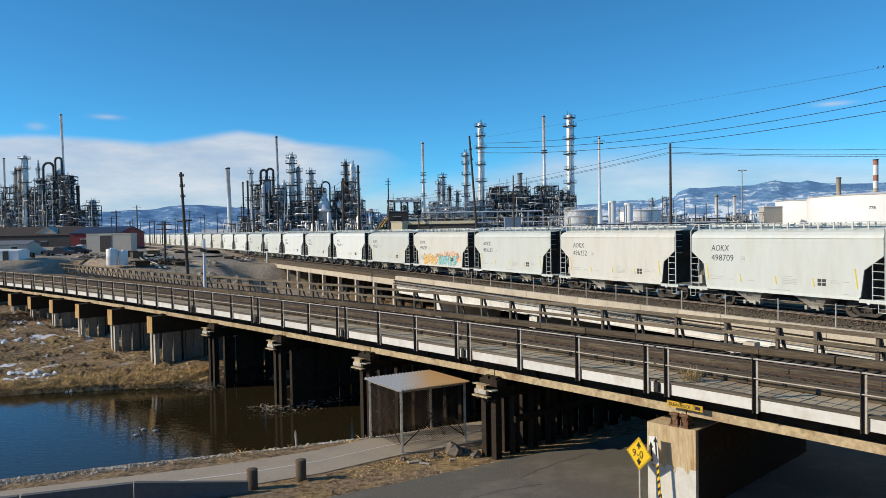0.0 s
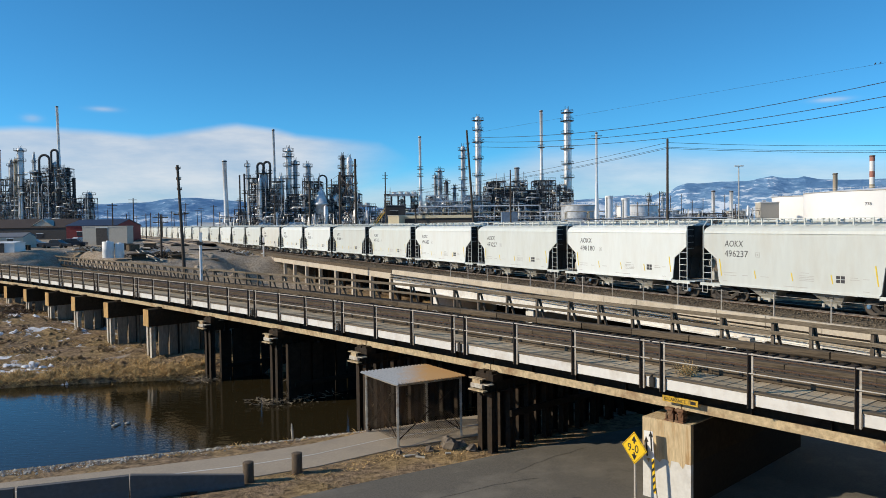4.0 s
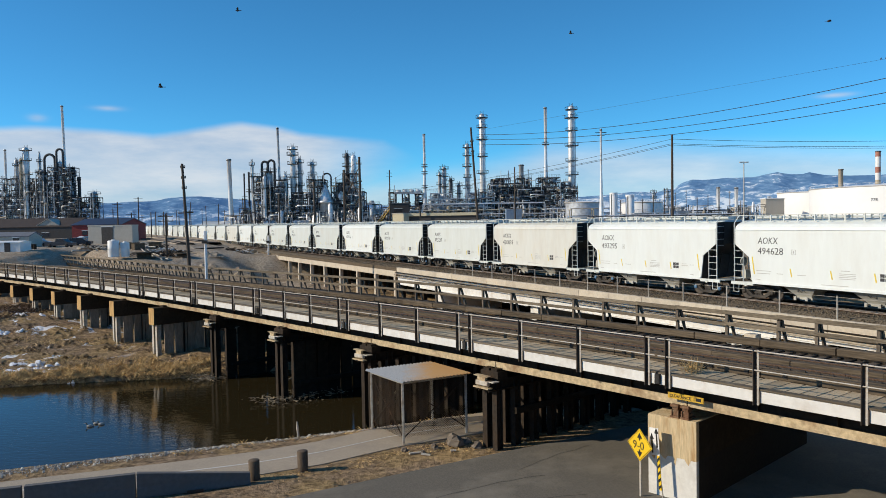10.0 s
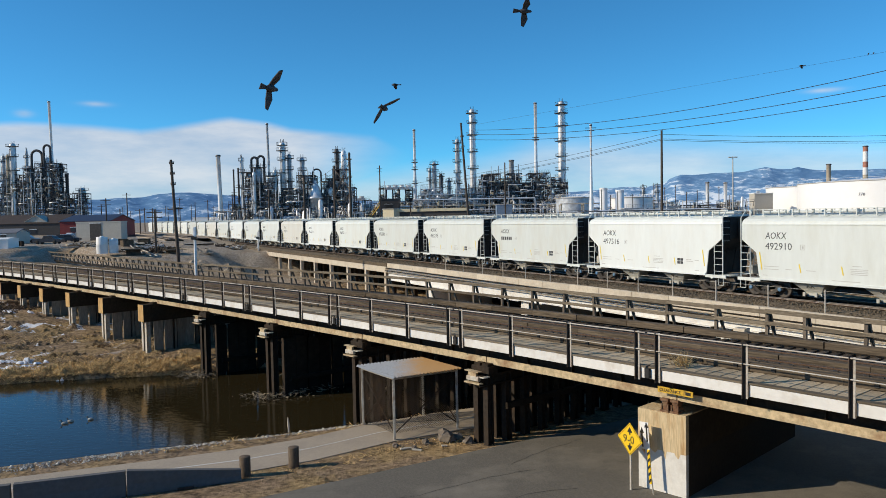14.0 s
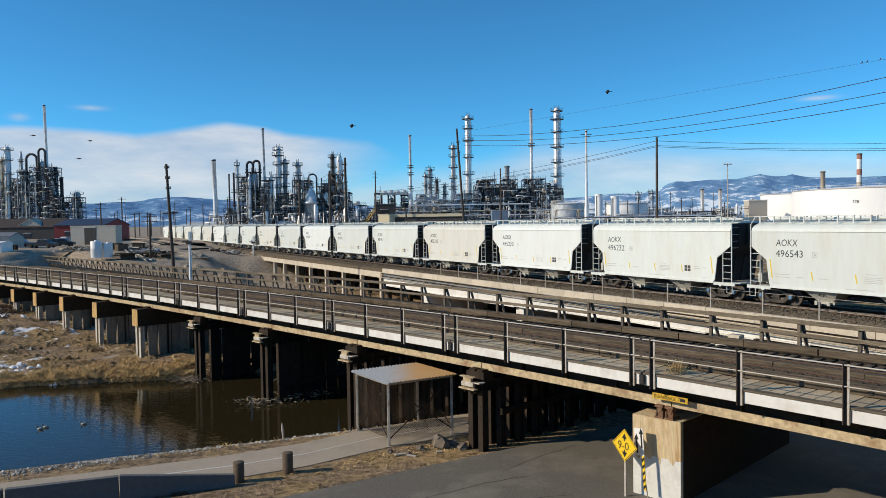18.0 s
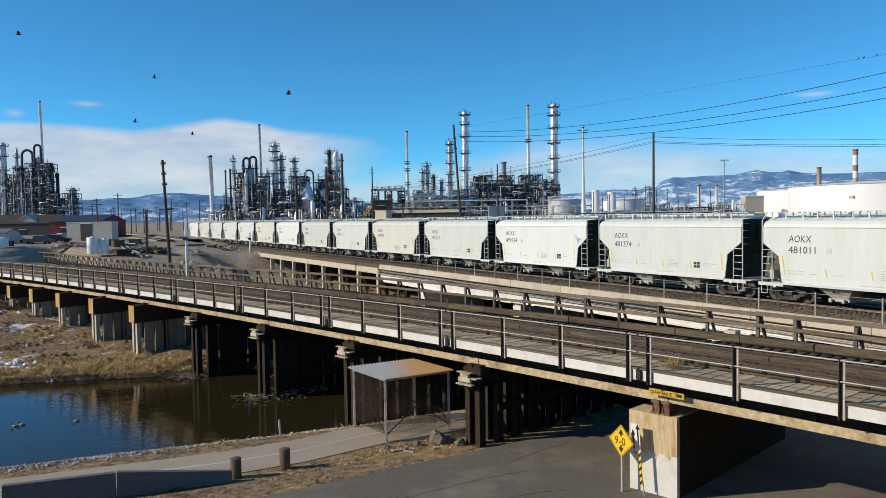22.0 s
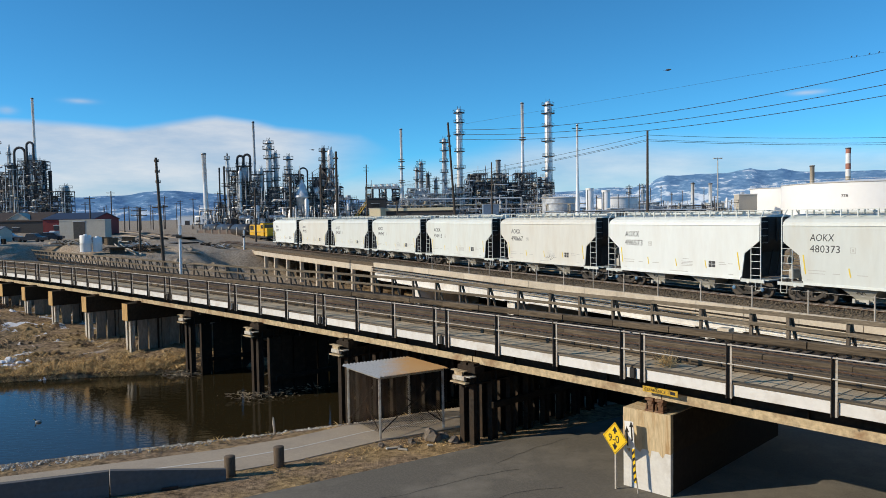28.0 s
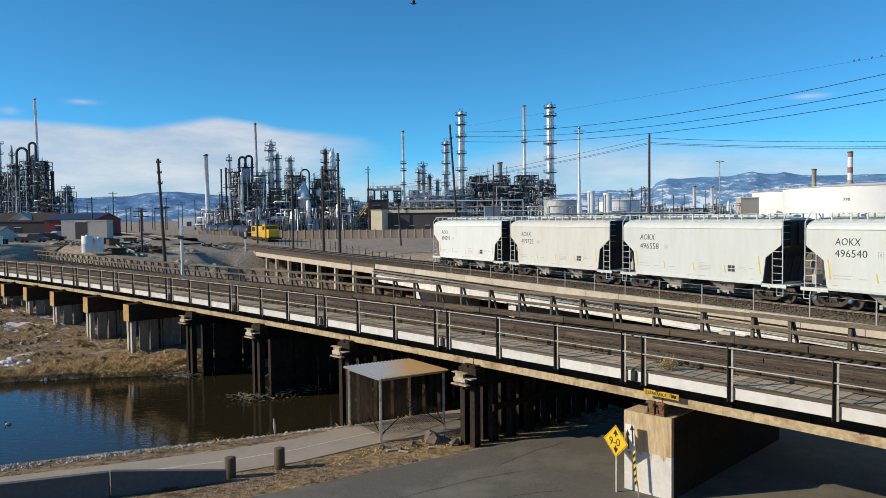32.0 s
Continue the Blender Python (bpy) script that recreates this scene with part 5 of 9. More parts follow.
    for a, z, ww, hh in ((-2.05, 2.80, 0.26, 0.02), (-2.05, 2.56, 0.26, 0.02), (-2.17, 2.68, 0.02, 0.24), (-1.93, 2.68, 0.02, 0.24), (-2.05, 2.68, 0.08, 0.12)):
        w.box((a, -1.603, z), (ww, 0.008, hh))
    h["stencil_box"] = w.mesh("stencil_box", FADED_INK)
    w = Shape()
    rnd = random.Random(40)
    for x in (-1.87, 1.87):
        p = None
        for k in range(9):
            u, f = x - 0.22 + 0.055 * k, rnd.uniform(0.32, 0.58)
            q = Vector((u, -1.5 + 0.48 * f - 0.012, 0.99 - 0.57 * f))
            if p is not None:
                w.tube(p, q, 0.016, n=3)
            p = q
    h["chalk_mark"] = w.mesh("chalk_mark", INK)
    return h


CAR = car_meshes()
MARK = writing("AOKX", 0.49, INK, "reporting_mark", shear=0.12)
MARK.transform(Matrix.Diagonal((0.88, 1, 1, 1)))
HOPPER_CARS, WHEELSETS = [], []


def spray(parent):
    """Bright sprayed lettering shapes along the foot of one car."""
    rnd = random.Random(21)

    def strokes(name, mat, x0, x1, count, w, depth, z0, z1):
        sh = Shape()
        for k in range(count):
            x = x0 + (x1 - x0) * (k + 0.5) / count
            pts = [(x + rnd.uniform(-0.25, 0.25), rnd.uniform(z0, z1)) for _ in range(4)]
            for (a, c), (d, e) in zip(pts, pts[1:]):
                v = Vector((d - a, e - c))
                if v.length < 0.05:
                    continue
                q = Vector((-v.y, v.x)).normalized() * w / 2
                ends = [(a + q.x, c + q.y), (a - q.x, c - q.y), (d - q.x, e - q.y), (d + q.x, e + q.y)]
                sh.add([(p, depth, max(1.06, r)) for p, r in ends], [(0, 1, 2, 3)])
            sh.add([(pts[1][0] + w * 0.6 * math.cos(j), depth - 0.0004, max(1.06, pts[1][1] + w * 0.6 * math.sin(j))) for j in range(6)], [(0, 1, 2, 3, 4, 5)])
        tagged(part(name, sh, mat, parent, "sprayed paint shapes"), kind="stuff")

    strokes("sprayed_haze", PINK_SPRAY, -0.2, 4.3, 20, 0.42, -1.6022, 1.5, 2.3)
    strokes("sprayed_haze", CYAN_SPRAY, -3.9, -3.3, 4, 0.10, -1.6026, 1.5, 2.0)

    def glyphs(mat, x0, x1, count):
        """Fat block shapes, each of three thick bars, over a thin dark edge."""
        ink, paint = Shape(), Shape()
        step = (x1 - x0) / count
        for k in range(count):
            a, b = x0 + step * k + 0.12, x0 + step * (k + 1) - 0.06
            lo, hi = 1.12 + rnd.uniform(-0.02, 0.08), 1.95 + rnd.uniform(-0.1, 0.15)
            kind, mid, c = (k * 2 + k // 2) % 4, (lo + hi) / 2, (a + b) / 2
            lines = (((a, mid, c, hi), (c, hi, b, mid), (b, mid, c, lo), (c, lo, a, mid)),
                     ((a, lo, a - 0.05, mid), (a - 0.05, mid, c, hi), (c, hi, b, mid), (b, mid, b + 0.03, lo), (a, mid - 0.1, b, mid)),
                     ((a, hi - 0.1, b, hi), (b, hi, a + 0.05, mid), (a + 0.05, mid, b, mid - 0.1), (b, mid - 0.1, a, lo)),
                     ((a, hi, c, lo), (c, lo, b, hi - 0.15), (b, hi - 0.15, c, mid), (c, mid, a + 0.1, hi)))[kind]
            for n, (u, v, w, z) in enumerate(lines):
                d = Vector((w - u, z - v))
                d.normalize()
                for sh, h, y in ((ink, 0.122, -1.6034 - 0.00004 * n), (paint, 0.10, -1.6044 - 0.00008 * n)):
                    q, e = Vector((-d.y, d.x)) * h, d * h * 0.8
                    sh.add([(u + q.x - e.x, y, v + q.y - e.y), (u - q.x - e.x, y, v - q.y - e.y), (w - q.x + e.x, y, z - q.y + e.y), (w + q.x + e.x, y, z + q.y + e.y)], [(0, 1, 2, 3)])
        tagged(part("sprayed_outline", ink, INK, parent, "thin dark sprayed outline"), kind="stuff")
        tagged(part("sprayed_shapes", paint, mat, parent, "sprayed block shapes"), kind="stuff")

    glyphs(ORANGE_SPRAY, -3.5, -0.35, 5)
    glyphs(CYAN_SPRAY, -0.3, 3.6, 5)


PAINTS = {k: CAR_MINT for k in (5, 12, 13, 16, 22, 32)}
PAINTS.update({k: CAR_WHITE for k in (4, 6, 9, 10, 14, 19, 23, 28, 34)})
PAINTS.update({k: CAR_CREAM for k in (0, 2, 11, 20, 25, 29, 33)})


def make_car(i):
    label = "off-white two-bay covered hopper car with dark lettering"
    if i == 2:
        label = "off-white covered hopper car with orange and turquoise graffiti"
    elif i in (25, 29):
        label = "off-white covered hopper car with a small dark scribble"
    car = thing("hopper_car", label, "hopper car", group="cars of the freight train")
    for key, name in (("body", "body"), ("side_sill", "side_sill"), ("slope_sheet", "slope_sheet"), ("slope_sheet_b", "slope_sheet"), ("running_board", "running_board"),
                      ("running_board_b", "running_board"), ("ladder", "ladder"), ("ladder_b", "ladder"), ("ladder_c", "ladder"), ("ladder_d", "ladder"),
                      ("end_platform", "end_platform"), ("end_platform_b", "end_platform"), ("coupler", "coupler"), ("coupler_b", "coupler"), ("hopper", "hopper"),
                      ("hopper_b", "hopper"), ("centre_sill", "centre_sill"), ("brake_gear", "brake_gear"), ("data_panel", "data_panel"), ("small_print", "small_print"), ("chalk_mark", "chalk_mark"), ("stencil_box", "stencil_box")):
        ob = part(name, CAR[key], None, car)
        paint = PAINTS.get(i)
        if paint and name in ("body", "side_sill"):
            ob.material_slots[0].link = "OBJECT"
            ob.material_slots[0].material = paint
        if name in ("small_print", "chalk_mark", "stencil_box", "data_panel"):
            ob["kind"] = "stuff"
        if name == "hopper":
            part("outlet_gate", CAR["outlet_gate" + key[6:]], None, ob)
    for x, key in ((-4.5, "stripe_tall"), (-2.2, "stripe_short"), (0.03, "stripe_short"), (2.2, "stripe_short"), (4.4, "stripe_tall")):
        part("reflective_stripe", CAR[key], None, car, "yellow reflective stripe", m=pose(x, 0, 0))
    for k in range(6):
        part("roof_hatch", CAR["hatch"], None, car, m=pose(-4.6 + 1.84 * k, 0, 0))
    part("reporting_mark", MARK, None, car, m=pose(-4.22, -1.602, 3.07))
    if i in NUMBERS:
        me = writing(NUMBERS[i], 0.50, INK, "car_number")
        me.transform(Matrix.Diagonal((1.05, 1, 1, 1)))
        part("car_number", me, None, car, m=pose(-4.22, -1.602, 2.53))
    else:
        for k in range(6):
            part("number_bar", Shape().box((-4.08 + 0.27 * k, -1.603, 2.67), (0.18, 0.008, 0.27)), INK, car)
    if i == 2:
        spray(car)
    if i in (25, 29):
        w = Shape()
        rnd = random.Random(i)
        x = 0.2
        for k in range(9):
            w.tube((x, -1.604, 1.35 + rnd.uniform(-0.15, 0.2)), (x + 0.14, -1.604, 1.45 + rnd.uniform(-0.2, 0.25)), 0.012, n=3)
            x += 0.14
        part("scribble", w, INK, car)
    for x in (-4.62, 4.62):
        bogie = part("bogie", CAR["bogie"], None, car, m=pose(x, 0, 0))
        for a in (-0.89, 0.89):
            ws = part("wheelset", CAR["wheelset"], None, bogie, m=pose(a, 0, 0.455))
            WHEELSETS.append((ws, a))
            part("bearing_cap", CAR["bearing_cap" if (i * 7 + int(x > 0)) % 3 else "bearing_cap_dark"], None, bogie, m=pose(a, 0, 0.455))
    car.matrix_basis = car_at(i, 0.0)
    HOPPER_CARS.append((i, car))
    return car


def car_at(i, t):
    return track_pose(FIRST_GAP + CAR_PITCH * (i + 0.5) - travelled(t))


for car_index in range(-2, 35):
    make_car(car_index)

# ---- refinery behind the train ----
BASE_Z = 3.0


def plant_column(x, y, top, r, rings, label, mat=None, taper=1.0, group="refinery columns", lean=0.0):
    """A tall vessel with a domed head, ring platforms with rails, and a ladder."""
    mat = mat or PLANT_BRIGHT
    t = thing("refinery_column", label, "column", pose(x, y, BASE_Z, 0, lean, 0), group=group)
    h = top - BASE_Z
    sh = Shape().lathe([(r * taper * 1.15, 0), (r * taper * 1.15, h * 0.06), (r * taper, h * 0.08), (r * 0.5 + r * taper * 0.5, h * 0.5), (r, h * 0.55), (r, h - r), (r * 0.85, h - r * 0.5), (r * 0.45, h - r * 0.15), (0.12, h)], 14)
    part("shell", sh, mat, t)
    for k, f in enumerate(rings):
        z = h * f
        rr = r * (1.75 if k % 2 else 1.55) + 0.35
        w = Shape()
        w.lathe([(r * 0.98, z), (rr, z), (rr, z + 0.18), (r * 0.98, z + 0.18)], 12)
        for i in range(8):
            a = i * math.pi / 4
            w.tube((rr * math.cos(a), rr * math.sin(a), z), (rr * math.cos(a), rr * math.sin(a), z + 1.15), 0.06, n=4)
            b = a + math.pi / 4
            w.tube((rr * math.cos(a), rr * math.sin(a), z + 1.15), (rr * math.cos(b), rr * math.sin(b), z + 1.15), 0.06, n=4)
        part("ring_platform", w, PLANT_DARK, t)
    a = -1.9
    px, py = (r + 0.35) * math.cos(a), (r + 0.35) * math.sin(a)
    part("riser_pipe", Shape().tube((px, py, 0), (px, py, h * 0.92), 0.14 * max(1, r), n=6).tube((px, py, h * 0.92), (0, 0, h * 0.99), 0.14 * max(1, r), n=6), PLANT_STEEL, t)
    w = Shape()
    for d in (-0.25, 0.25):
        w.tube((r + 0.2, d, 0), (r + 0.2, d, h * 0.95), 0.05, n=4)
    for k in range(int(h / 0.9)):
        w.tube((r + 0.2, -0.25, 0.9 * k), (r + 0.2, 0.25, 0.9 * k), 0.04, n=3)
    part("ladder", w, PLANT_DARK, t)
    w = Shape()
    for d in (-0.5, 0.1, 0.5):
        w.tube((d * r, 0.3 * r, h - 0.3), (d * r, 0.3 * r, h + 0.5 + abs(d)), 0.09, n=5)
    part("vent_pipes", w, PLANT_DARK, t)
    return t


def plant_stack(x, y, top, r0, r1, label, rings=(), mat=None, lean=0.0, bands=()):
    t = thing("flue_stack", label, "stack", pose(x, y, BASE_Z, 0, lean, 0), group="refinery stacks")
    h = top - BASE_Z
    part("shaft", Shape().lathe([(r0, 0), (r0, h * 0.25), (r0 * 0.6 + r1 * 0.4, h * 0.32), (r1, h * 0.6), (r1, h - 0.6), (r1 * 1.15, h - 0.5), (r1 * 1.15, h - 0.1), (r1 * 0.8, h)], 12), mat or PLANT_STEEL, t)
    part("rim", Shape().lathe([(r1 * 1.17, h - 0.6), (r1 * 1.18, h - 0.2), (r1 * 0.9, h + 0.02)], 12), PLANT_DARK, t)
    for f in rings:
        part("ring_platform", Shape().lathe([(r1, h * f), (r1 + 0.8, h * f), (r1 + 0.8, h * f + 0.25), (r1, h * f + 0.25)], 10).lathe([(r1 + 0.74, h * f + 1.0), (r1 + 0.8, h * f + 1.0), (r1 + 0.8, h * f + 1.1), (r1 + 0.74, h * f + 1.1)], 10), PLANT_DARK, t)
    for a, b, m in bands:
        part("painted_band", Shape().lathe([(r1 * 1.03, h * a), (r1 * 1.03, h * b)], 12), m, t)
    return t


def plant_frame(x, y, w, d, levels, seed, label, bay=2.8, vessels=5, brace=True, name="process_structure", steel=None, turn=0.0):
    """An open steel structure with floors, rails, pipes and vessels in it."""
    rnd = random.Random(seed)
    t = thing(name, label, "structure", pose(x, y, BASE_Z, 0, 0, turn), group="refinery structures")
    steel = steel or PLANT_DARK
    top = levels[-1]
    levels = sorted(set(levels) | {(a + b) / 2 for a, b in zip((0,) + tuple(levels), levels) if b - a > 3.6})
    nx = max(1, round(w / bay))
    full = len(levels)
    tall = [max(1, min(full, round(full * rnd.uniform(0.65, 1.25)))) for _ in range(nx)]
    bw = w / nx
    for i in range(nx + 1):
        h = levels[max(tall[max(0, i - 1)], tall[min(nx - 1, i)]) - 1]
        for yy in (0, d):
            part("steel_leg", Shape().box((i * bw, yy, h / 2), (0.24, 0.24, h)), steel, t)
    mats = (PLANT_STEEL, PLANT_BRIGHT, PLANT_STEEL, PLANT_DARK, PLANT_BRIGHT, PLANT_DARK, PLANT_STEEL, PLANT_BEIGE)
    for i in range(nx):
        x0, x1 = i * bw, (i + 1) * bw
        fl = Shape()
        for k in range(tall[i]):
            z = levels[k]
            z0 = levels[k - 1] if k else 0
            fl.box(((x0 + x1) / 2, 0, z), (bw, 0.22, 0.26)).box(((x0 + x1) / 2, d, z), (bw, 0.22, 0.26)).box((x0, d / 2, z), (0.2, d, 0.24)).box((x1, d / 2, z), (0.2, d, 0.24))
            if rnd.random() < 0.7:
                fl.box(((x0 + x1) / 2, d / 2, z + 0.1), (bw, d, 0.06))
            for j in range(5):
                fl.tube((x0 + bw * j / 4, -0.05, z), (x0 + bw * j / 4, -0.05, z + 1.1), 0.045, n=4)
            fl.tube((x0, -0.05, z + 1.1), (x1, -0.05, z + 1.1), 0.045, n=4).tube((x0, -0.05, z + 0.6), (x1, -0.05, z + 0.6), 0.035, n=4)
            if brace and rnd.random() < 0.35:
                part("cross_brace", Shape().tube((x0, -0.05, z0), (x1, -0.05, z), 0.08, n=4).tube((x1, -0.05, z0), (x0, -0.05, z), 0.08, n=4), steel, t)
            gap = z - z0
            if rnd.random() < 0.75:
                m = rnd.choice(mats)
                r = rnd.uniform(0.35, min(1.2, gap * 0.32))
                px, py = rnd.uniform(x0 + r, x1 - r) if bw > 2 * r else (x0 + x1) / 2, rnd.uniform(0.2, d * 0.7)
                if rnd.random() < 0.5:
                    part("vessel", Shape().lathe([(r * 0.5, z0), (r, z0 + 0.35), (r, z0 + gap * 0.7), (r * 0.7, z0 + gap * 0.82), (0.12, z0 + gap * 0.9)], 9, (px, py, 0)), m, t)
                else:
                    L = bw * rnd.uniform(0.6, 0.95)
                    part("drum", Shape().lathe([(0.12, -L / 2), (r * 0.8, -L / 2 + 0.3), (r * 0.8, L / 2 - 0.3), (0.12, L / 2)], 9, ((x0 + x1) / 2, py, z0 + r + 0.3), "x"), m, t)
            if rnd.random() < 0.8:
                for _ in range(2 if rnd.random() < 0.3 else 1):
                    run = Shape()
                    r = rnd.choice((0.07, 0.1, 0.14, 0.2))
                    py = rnd.uniform(-0.8, -0.2)
                    a, b = rnd.uniform(x0, x1), rnd.uniform(x0 - bw, x1 + bw)
                    a, b = min(max(a, 0), w), min(max(b, 0), w)
                    za, zb = z - rnd.uniform(0.2, gap * 0.6), z0 + rnd.uniform(0.0, gap * 0.4)
                    if abs(a - b) < 0.3:
                        b = a + 0.6
                    run.run([(a, py + 0.6, za), (a, py, za), (b, py, za), (b, py, zb), (b, py + 0.7, zb)], r, 5)
                    part("pipe_run", run, rnd.choice(mats), t)
        part("floor_frame", fl, steel, t)
        # close pipework, small vessels and cable ducts that fill the bay
        pale, dull = Shape(), Shape()
        for k in range(tall[i]):
            z, z0 = levels[k], levels[k - 1] if k else 0
            for _ in range(5):
                sh = pale if rnd.random() < 0.5 else dull
                px, py, r = rnd.uniform(x0, x1), rnd.uniform(-0.3, d), rnd.choice((0.06, 0.09, 0.13, 0.2))
                sh.tube((px, py, z0 - rnd.uniform(0, 1.5) * (k > 0)), (px, py, z + rnd.uniform(-1.0, 0.4)), r, n=5)
            for _ in range(4):
                sh = pale if rnd.random() < 0.45 else dull
                zz, py, r = rnd.uniform(z0 + 0.4, z), rnd.uniform(-0.3, d), rnd.choice((0.06, 0.1, 0.15))
                sh.tube((x0 - rnd.uniform(0, 0.6), py, zz), (x1 + rnd.uniform(0, 0.6), py, zz), r, n=5)
            if rnd.random() < 0.6:
                r, py = rnd.uniform(0.3, 0.8), rnd.uniform(d * 0.3, d)
                px = rnd.uniform(x0 + 0.4, x1 - 0.4)
                pale.lathe([(r * 0.5, z0), (r, z0 + 0.3), (r, z - 0.6), (r * 0.5, z - 0.2)], 8, (px, py, 0))
            if rnd.random() < 0.5:
                a, w2 = rnd.uniform(x0, x1 - 0.6), rnd.uniform(0.6, bw * 0.7)
                dull.box((a + w2 / 2, rnd.uniform(0.2, d), z0 + 0.9), (w2, 0.8, rnd.uniform(0.8, 1.8)))
        tagged(part("bright_pipework", pale, rnd.choice((PLANT_BRIGHT, PLANT_STEEL, PLANT_BRIGHT)), t), kind="stuff")
        tagged(part("dull_pipework", dull, rnd.choice((PLANT_DARK, PLANT_STEEL, PLANT_DARK, steel)), t), kind="stuff")
    for k in range(max(2, vessels // 4)):
        px, r = rnd.uniform(0, w), rnd.choice((0.1, 0.14, 0.2))
        i = min(nx - 1, int(px / bw))
        part("vent_pipe", Shape().tube((px, -0.4, 0), (px, -0.4, levels[tall[i] - 1] + rnd.uniform(0.5, 3.5)), r, n=6), rnd.choice(mats), t)
    return t


def pipe_rack(x, y, w, z0, count, seed, label, levels=(4.5, 6.5), mat=None, turn=0.0):
    rnd = random.Random(seed)
    t = thing("pipe_rack", label, "pipe rack", pose(x, y, BASE_Z, 0, 0, turn), group="refinery pipe racks")
    n = max(1, round(w / 6))
    for i in range(n + 1):
        part("rack_frame", Shape().box((i * w / n, 0, levels[-1] / 2), (0.3, 0.3, levels[-1])).box((i * w / n, 3, levels[-1] / 2), (0.3, 0.3, levels[-1])).box((i * w / n, 1.5, levels[0]), (0.3, 3.3, 0.3)).box((i * w / n, 1.5, levels[-1]), (0.3, 3.3, 0.3)), mat or PLANT_DARK, t)
    for z in levels:
        for k in range(count):
            r = rnd.choice((0.08, 0.12, 0.17, 0.24))
            yy = 0.2 + 2.6 * k / max(1, count - 1)
            a, b = (0, w) if rnd.random() < 0.7 else (rnd.uniform(0, w * 0.4), rnd.uniform(w * 0.6, w))
            part("pipe", Shape().tube((a, yy, z + 0.18 + r), (b, yy, z + 0.18 + r), r, n=6), rnd.choice((PLANT_STEEL, PLANT_BRIGHT, PLANT_DARK, PLANT_STEEL, PLANT_BEIGE)), t)
    return t


def loop_pipe(x, y, top, width, r, label, foot=None):
    """A large upside-down U of piping on top of a unit."""
    t = thing("loop_pipe", label, "pipe", pose(x, y, BASE_Z), group="refinery loop pipes")
    h = top - BASE_Z
    R = width / 2
    low = 0.0 if foot is None else foot - BASE_Z - 6
    sh = Shape()
    pts = [(-R, 0, low), (-R, 0, h - R)] + [(-R * math.cos(a * math.pi / 8), 0, h - R + R * math.sin(a * math.pi / 8)) for a in range(1, 8)] + [(R, 0, h - R), (R, 0, max(low, h * 0.4))]
    for a, b in zip(pts, pts[1:]):
        sh.tube(a, b, r, n=8)
    part("bent_pipe", sh, PLANT_DARK, t)


# eastern unit: two tall columns, stacks and a dark heater block
plant_column(51.2, 300, 53.0, 1.35, (0.30, 0.45, 0.56, 0.68, 0.80, 0.90, 0.965), "tall bright steel distillation column with ring platforms", taper=1.1)
plant_column(15.7, 300, 50.5, 1.15, (0.34, 0.50, 0.64, 0.78, 0.88, 0.96), "tall slim steel column with ring platforms")
plant_column(9.7, 302, 39.0, 0.9, (0.35, 0.5, 0.62, 0.74, 0.86, 0.95), "grey steel column crowded with platforms", PLANT_STEEL)
plant_column(0.3, 301, 29.8, 0.9, (0.5, 0.7, 0.85, 0.96), "short grey steel column with platforms", PLANT_STEEL)
plant_column(-1.5, 304, 27.6, 0.6, (0.6, 0.8, 0.95), "thin grey steel column with platforms", PLANT_STEEL)
plant_column(2.9, 299, 25.0, 0.8, (0.5, 0.75, 0.95), "squat dark steel column with platforms", PLANT_DARK)
plant_column(6.2, 303, 23.0, 0.7, (0.5, 0.8, 0.95), "squat grey steel column", PLANT_STEEL)
plant_stack(40.9, 300, 52.5, 1.25, 0.6, "slender pale stack with one ring platform", (0.70,), PLANT_BRIGHT)
plant_stack(-7.4, 300, 42.8, 1.0, 0.5, "thin pale stack with ring platforms", (0.46, 0.60, 0.67), PLANT_BRIGHT)
plant_stack(31.1, 300, 30.0, 1.2, 0.95, "short grey stack on the heater block", (), PLANT_STEEL)
mast = plant_stack(48.2, 230, 35.4, 0.75, 0.33, "slim pale tapered mast", (), PLANT_BRIGHT)
part("crossarm", Shape().box((0, 0, 31.2), (3.4, 0.2, 0.2)).box((0, 0, 30.4), (2.2, 0.2, 0.2)), PLANT_DARK, mast)
plant_frame(18, 297, 28, 9, (5, 9, 13, 17.5, 21.5), 11, "dark steel heater structure full of pipes", vessels=22)
plant_frame(22, 294, 14, 4, (6, 11, 15), 12, "dark cladded heater with steel floors", vessels=9)
part("cladding", Shape().box((11, 5, 13.5), (20, 6, 9)).box((3, 4, 19.5), (5, 4, 4)), PLANT_DARK, plant_frame(18.5, 298, 24, 8, (8, 12, 18), 13, "dark heater house with cladding", vessels=10))
plant_frame(-8, 296, 28, 8, (4, 8, 12, 16), 14, "pipe-filled grey process structure", vessels=22, steel=PLANT_STEEL)
plant_frame(-6, 289, 22, 5, (3.5, 7, 10.5, 13.5), 19, "dense pale steel pipe structure", vessels=10, steel=PLANT_STEEL)
pipe_rack(-8, 282, 46, 0, 5, 26, "three-tier silver pipe rack", (6.2, 8.6, 11.0), PLANT_STEEL)
plant_frame(-22, 302, 16, 7, (5, 9, 13.5, 17), 15, "steel process structure with air coolers", vessels=14)
plant_frame(44, 292, 8, 6, (5, 10, 15.5, 19.5), 16, "steel frame beside the tall column", vessels=8)
plant_frame(-36, 306, 14, 6, (4, 8, 11), 18, "low steel process structure", vessels=10)
pipe_rack(-18, 288, 66, 0, 6, 21, "long silver pipe rack on steel frames", (4.0, 6.3, 8.6))
pipe_rack(-8, 270, 60, 0, 5, 22, "long pale pipe rack on steel frames", (5.0, 7.0))
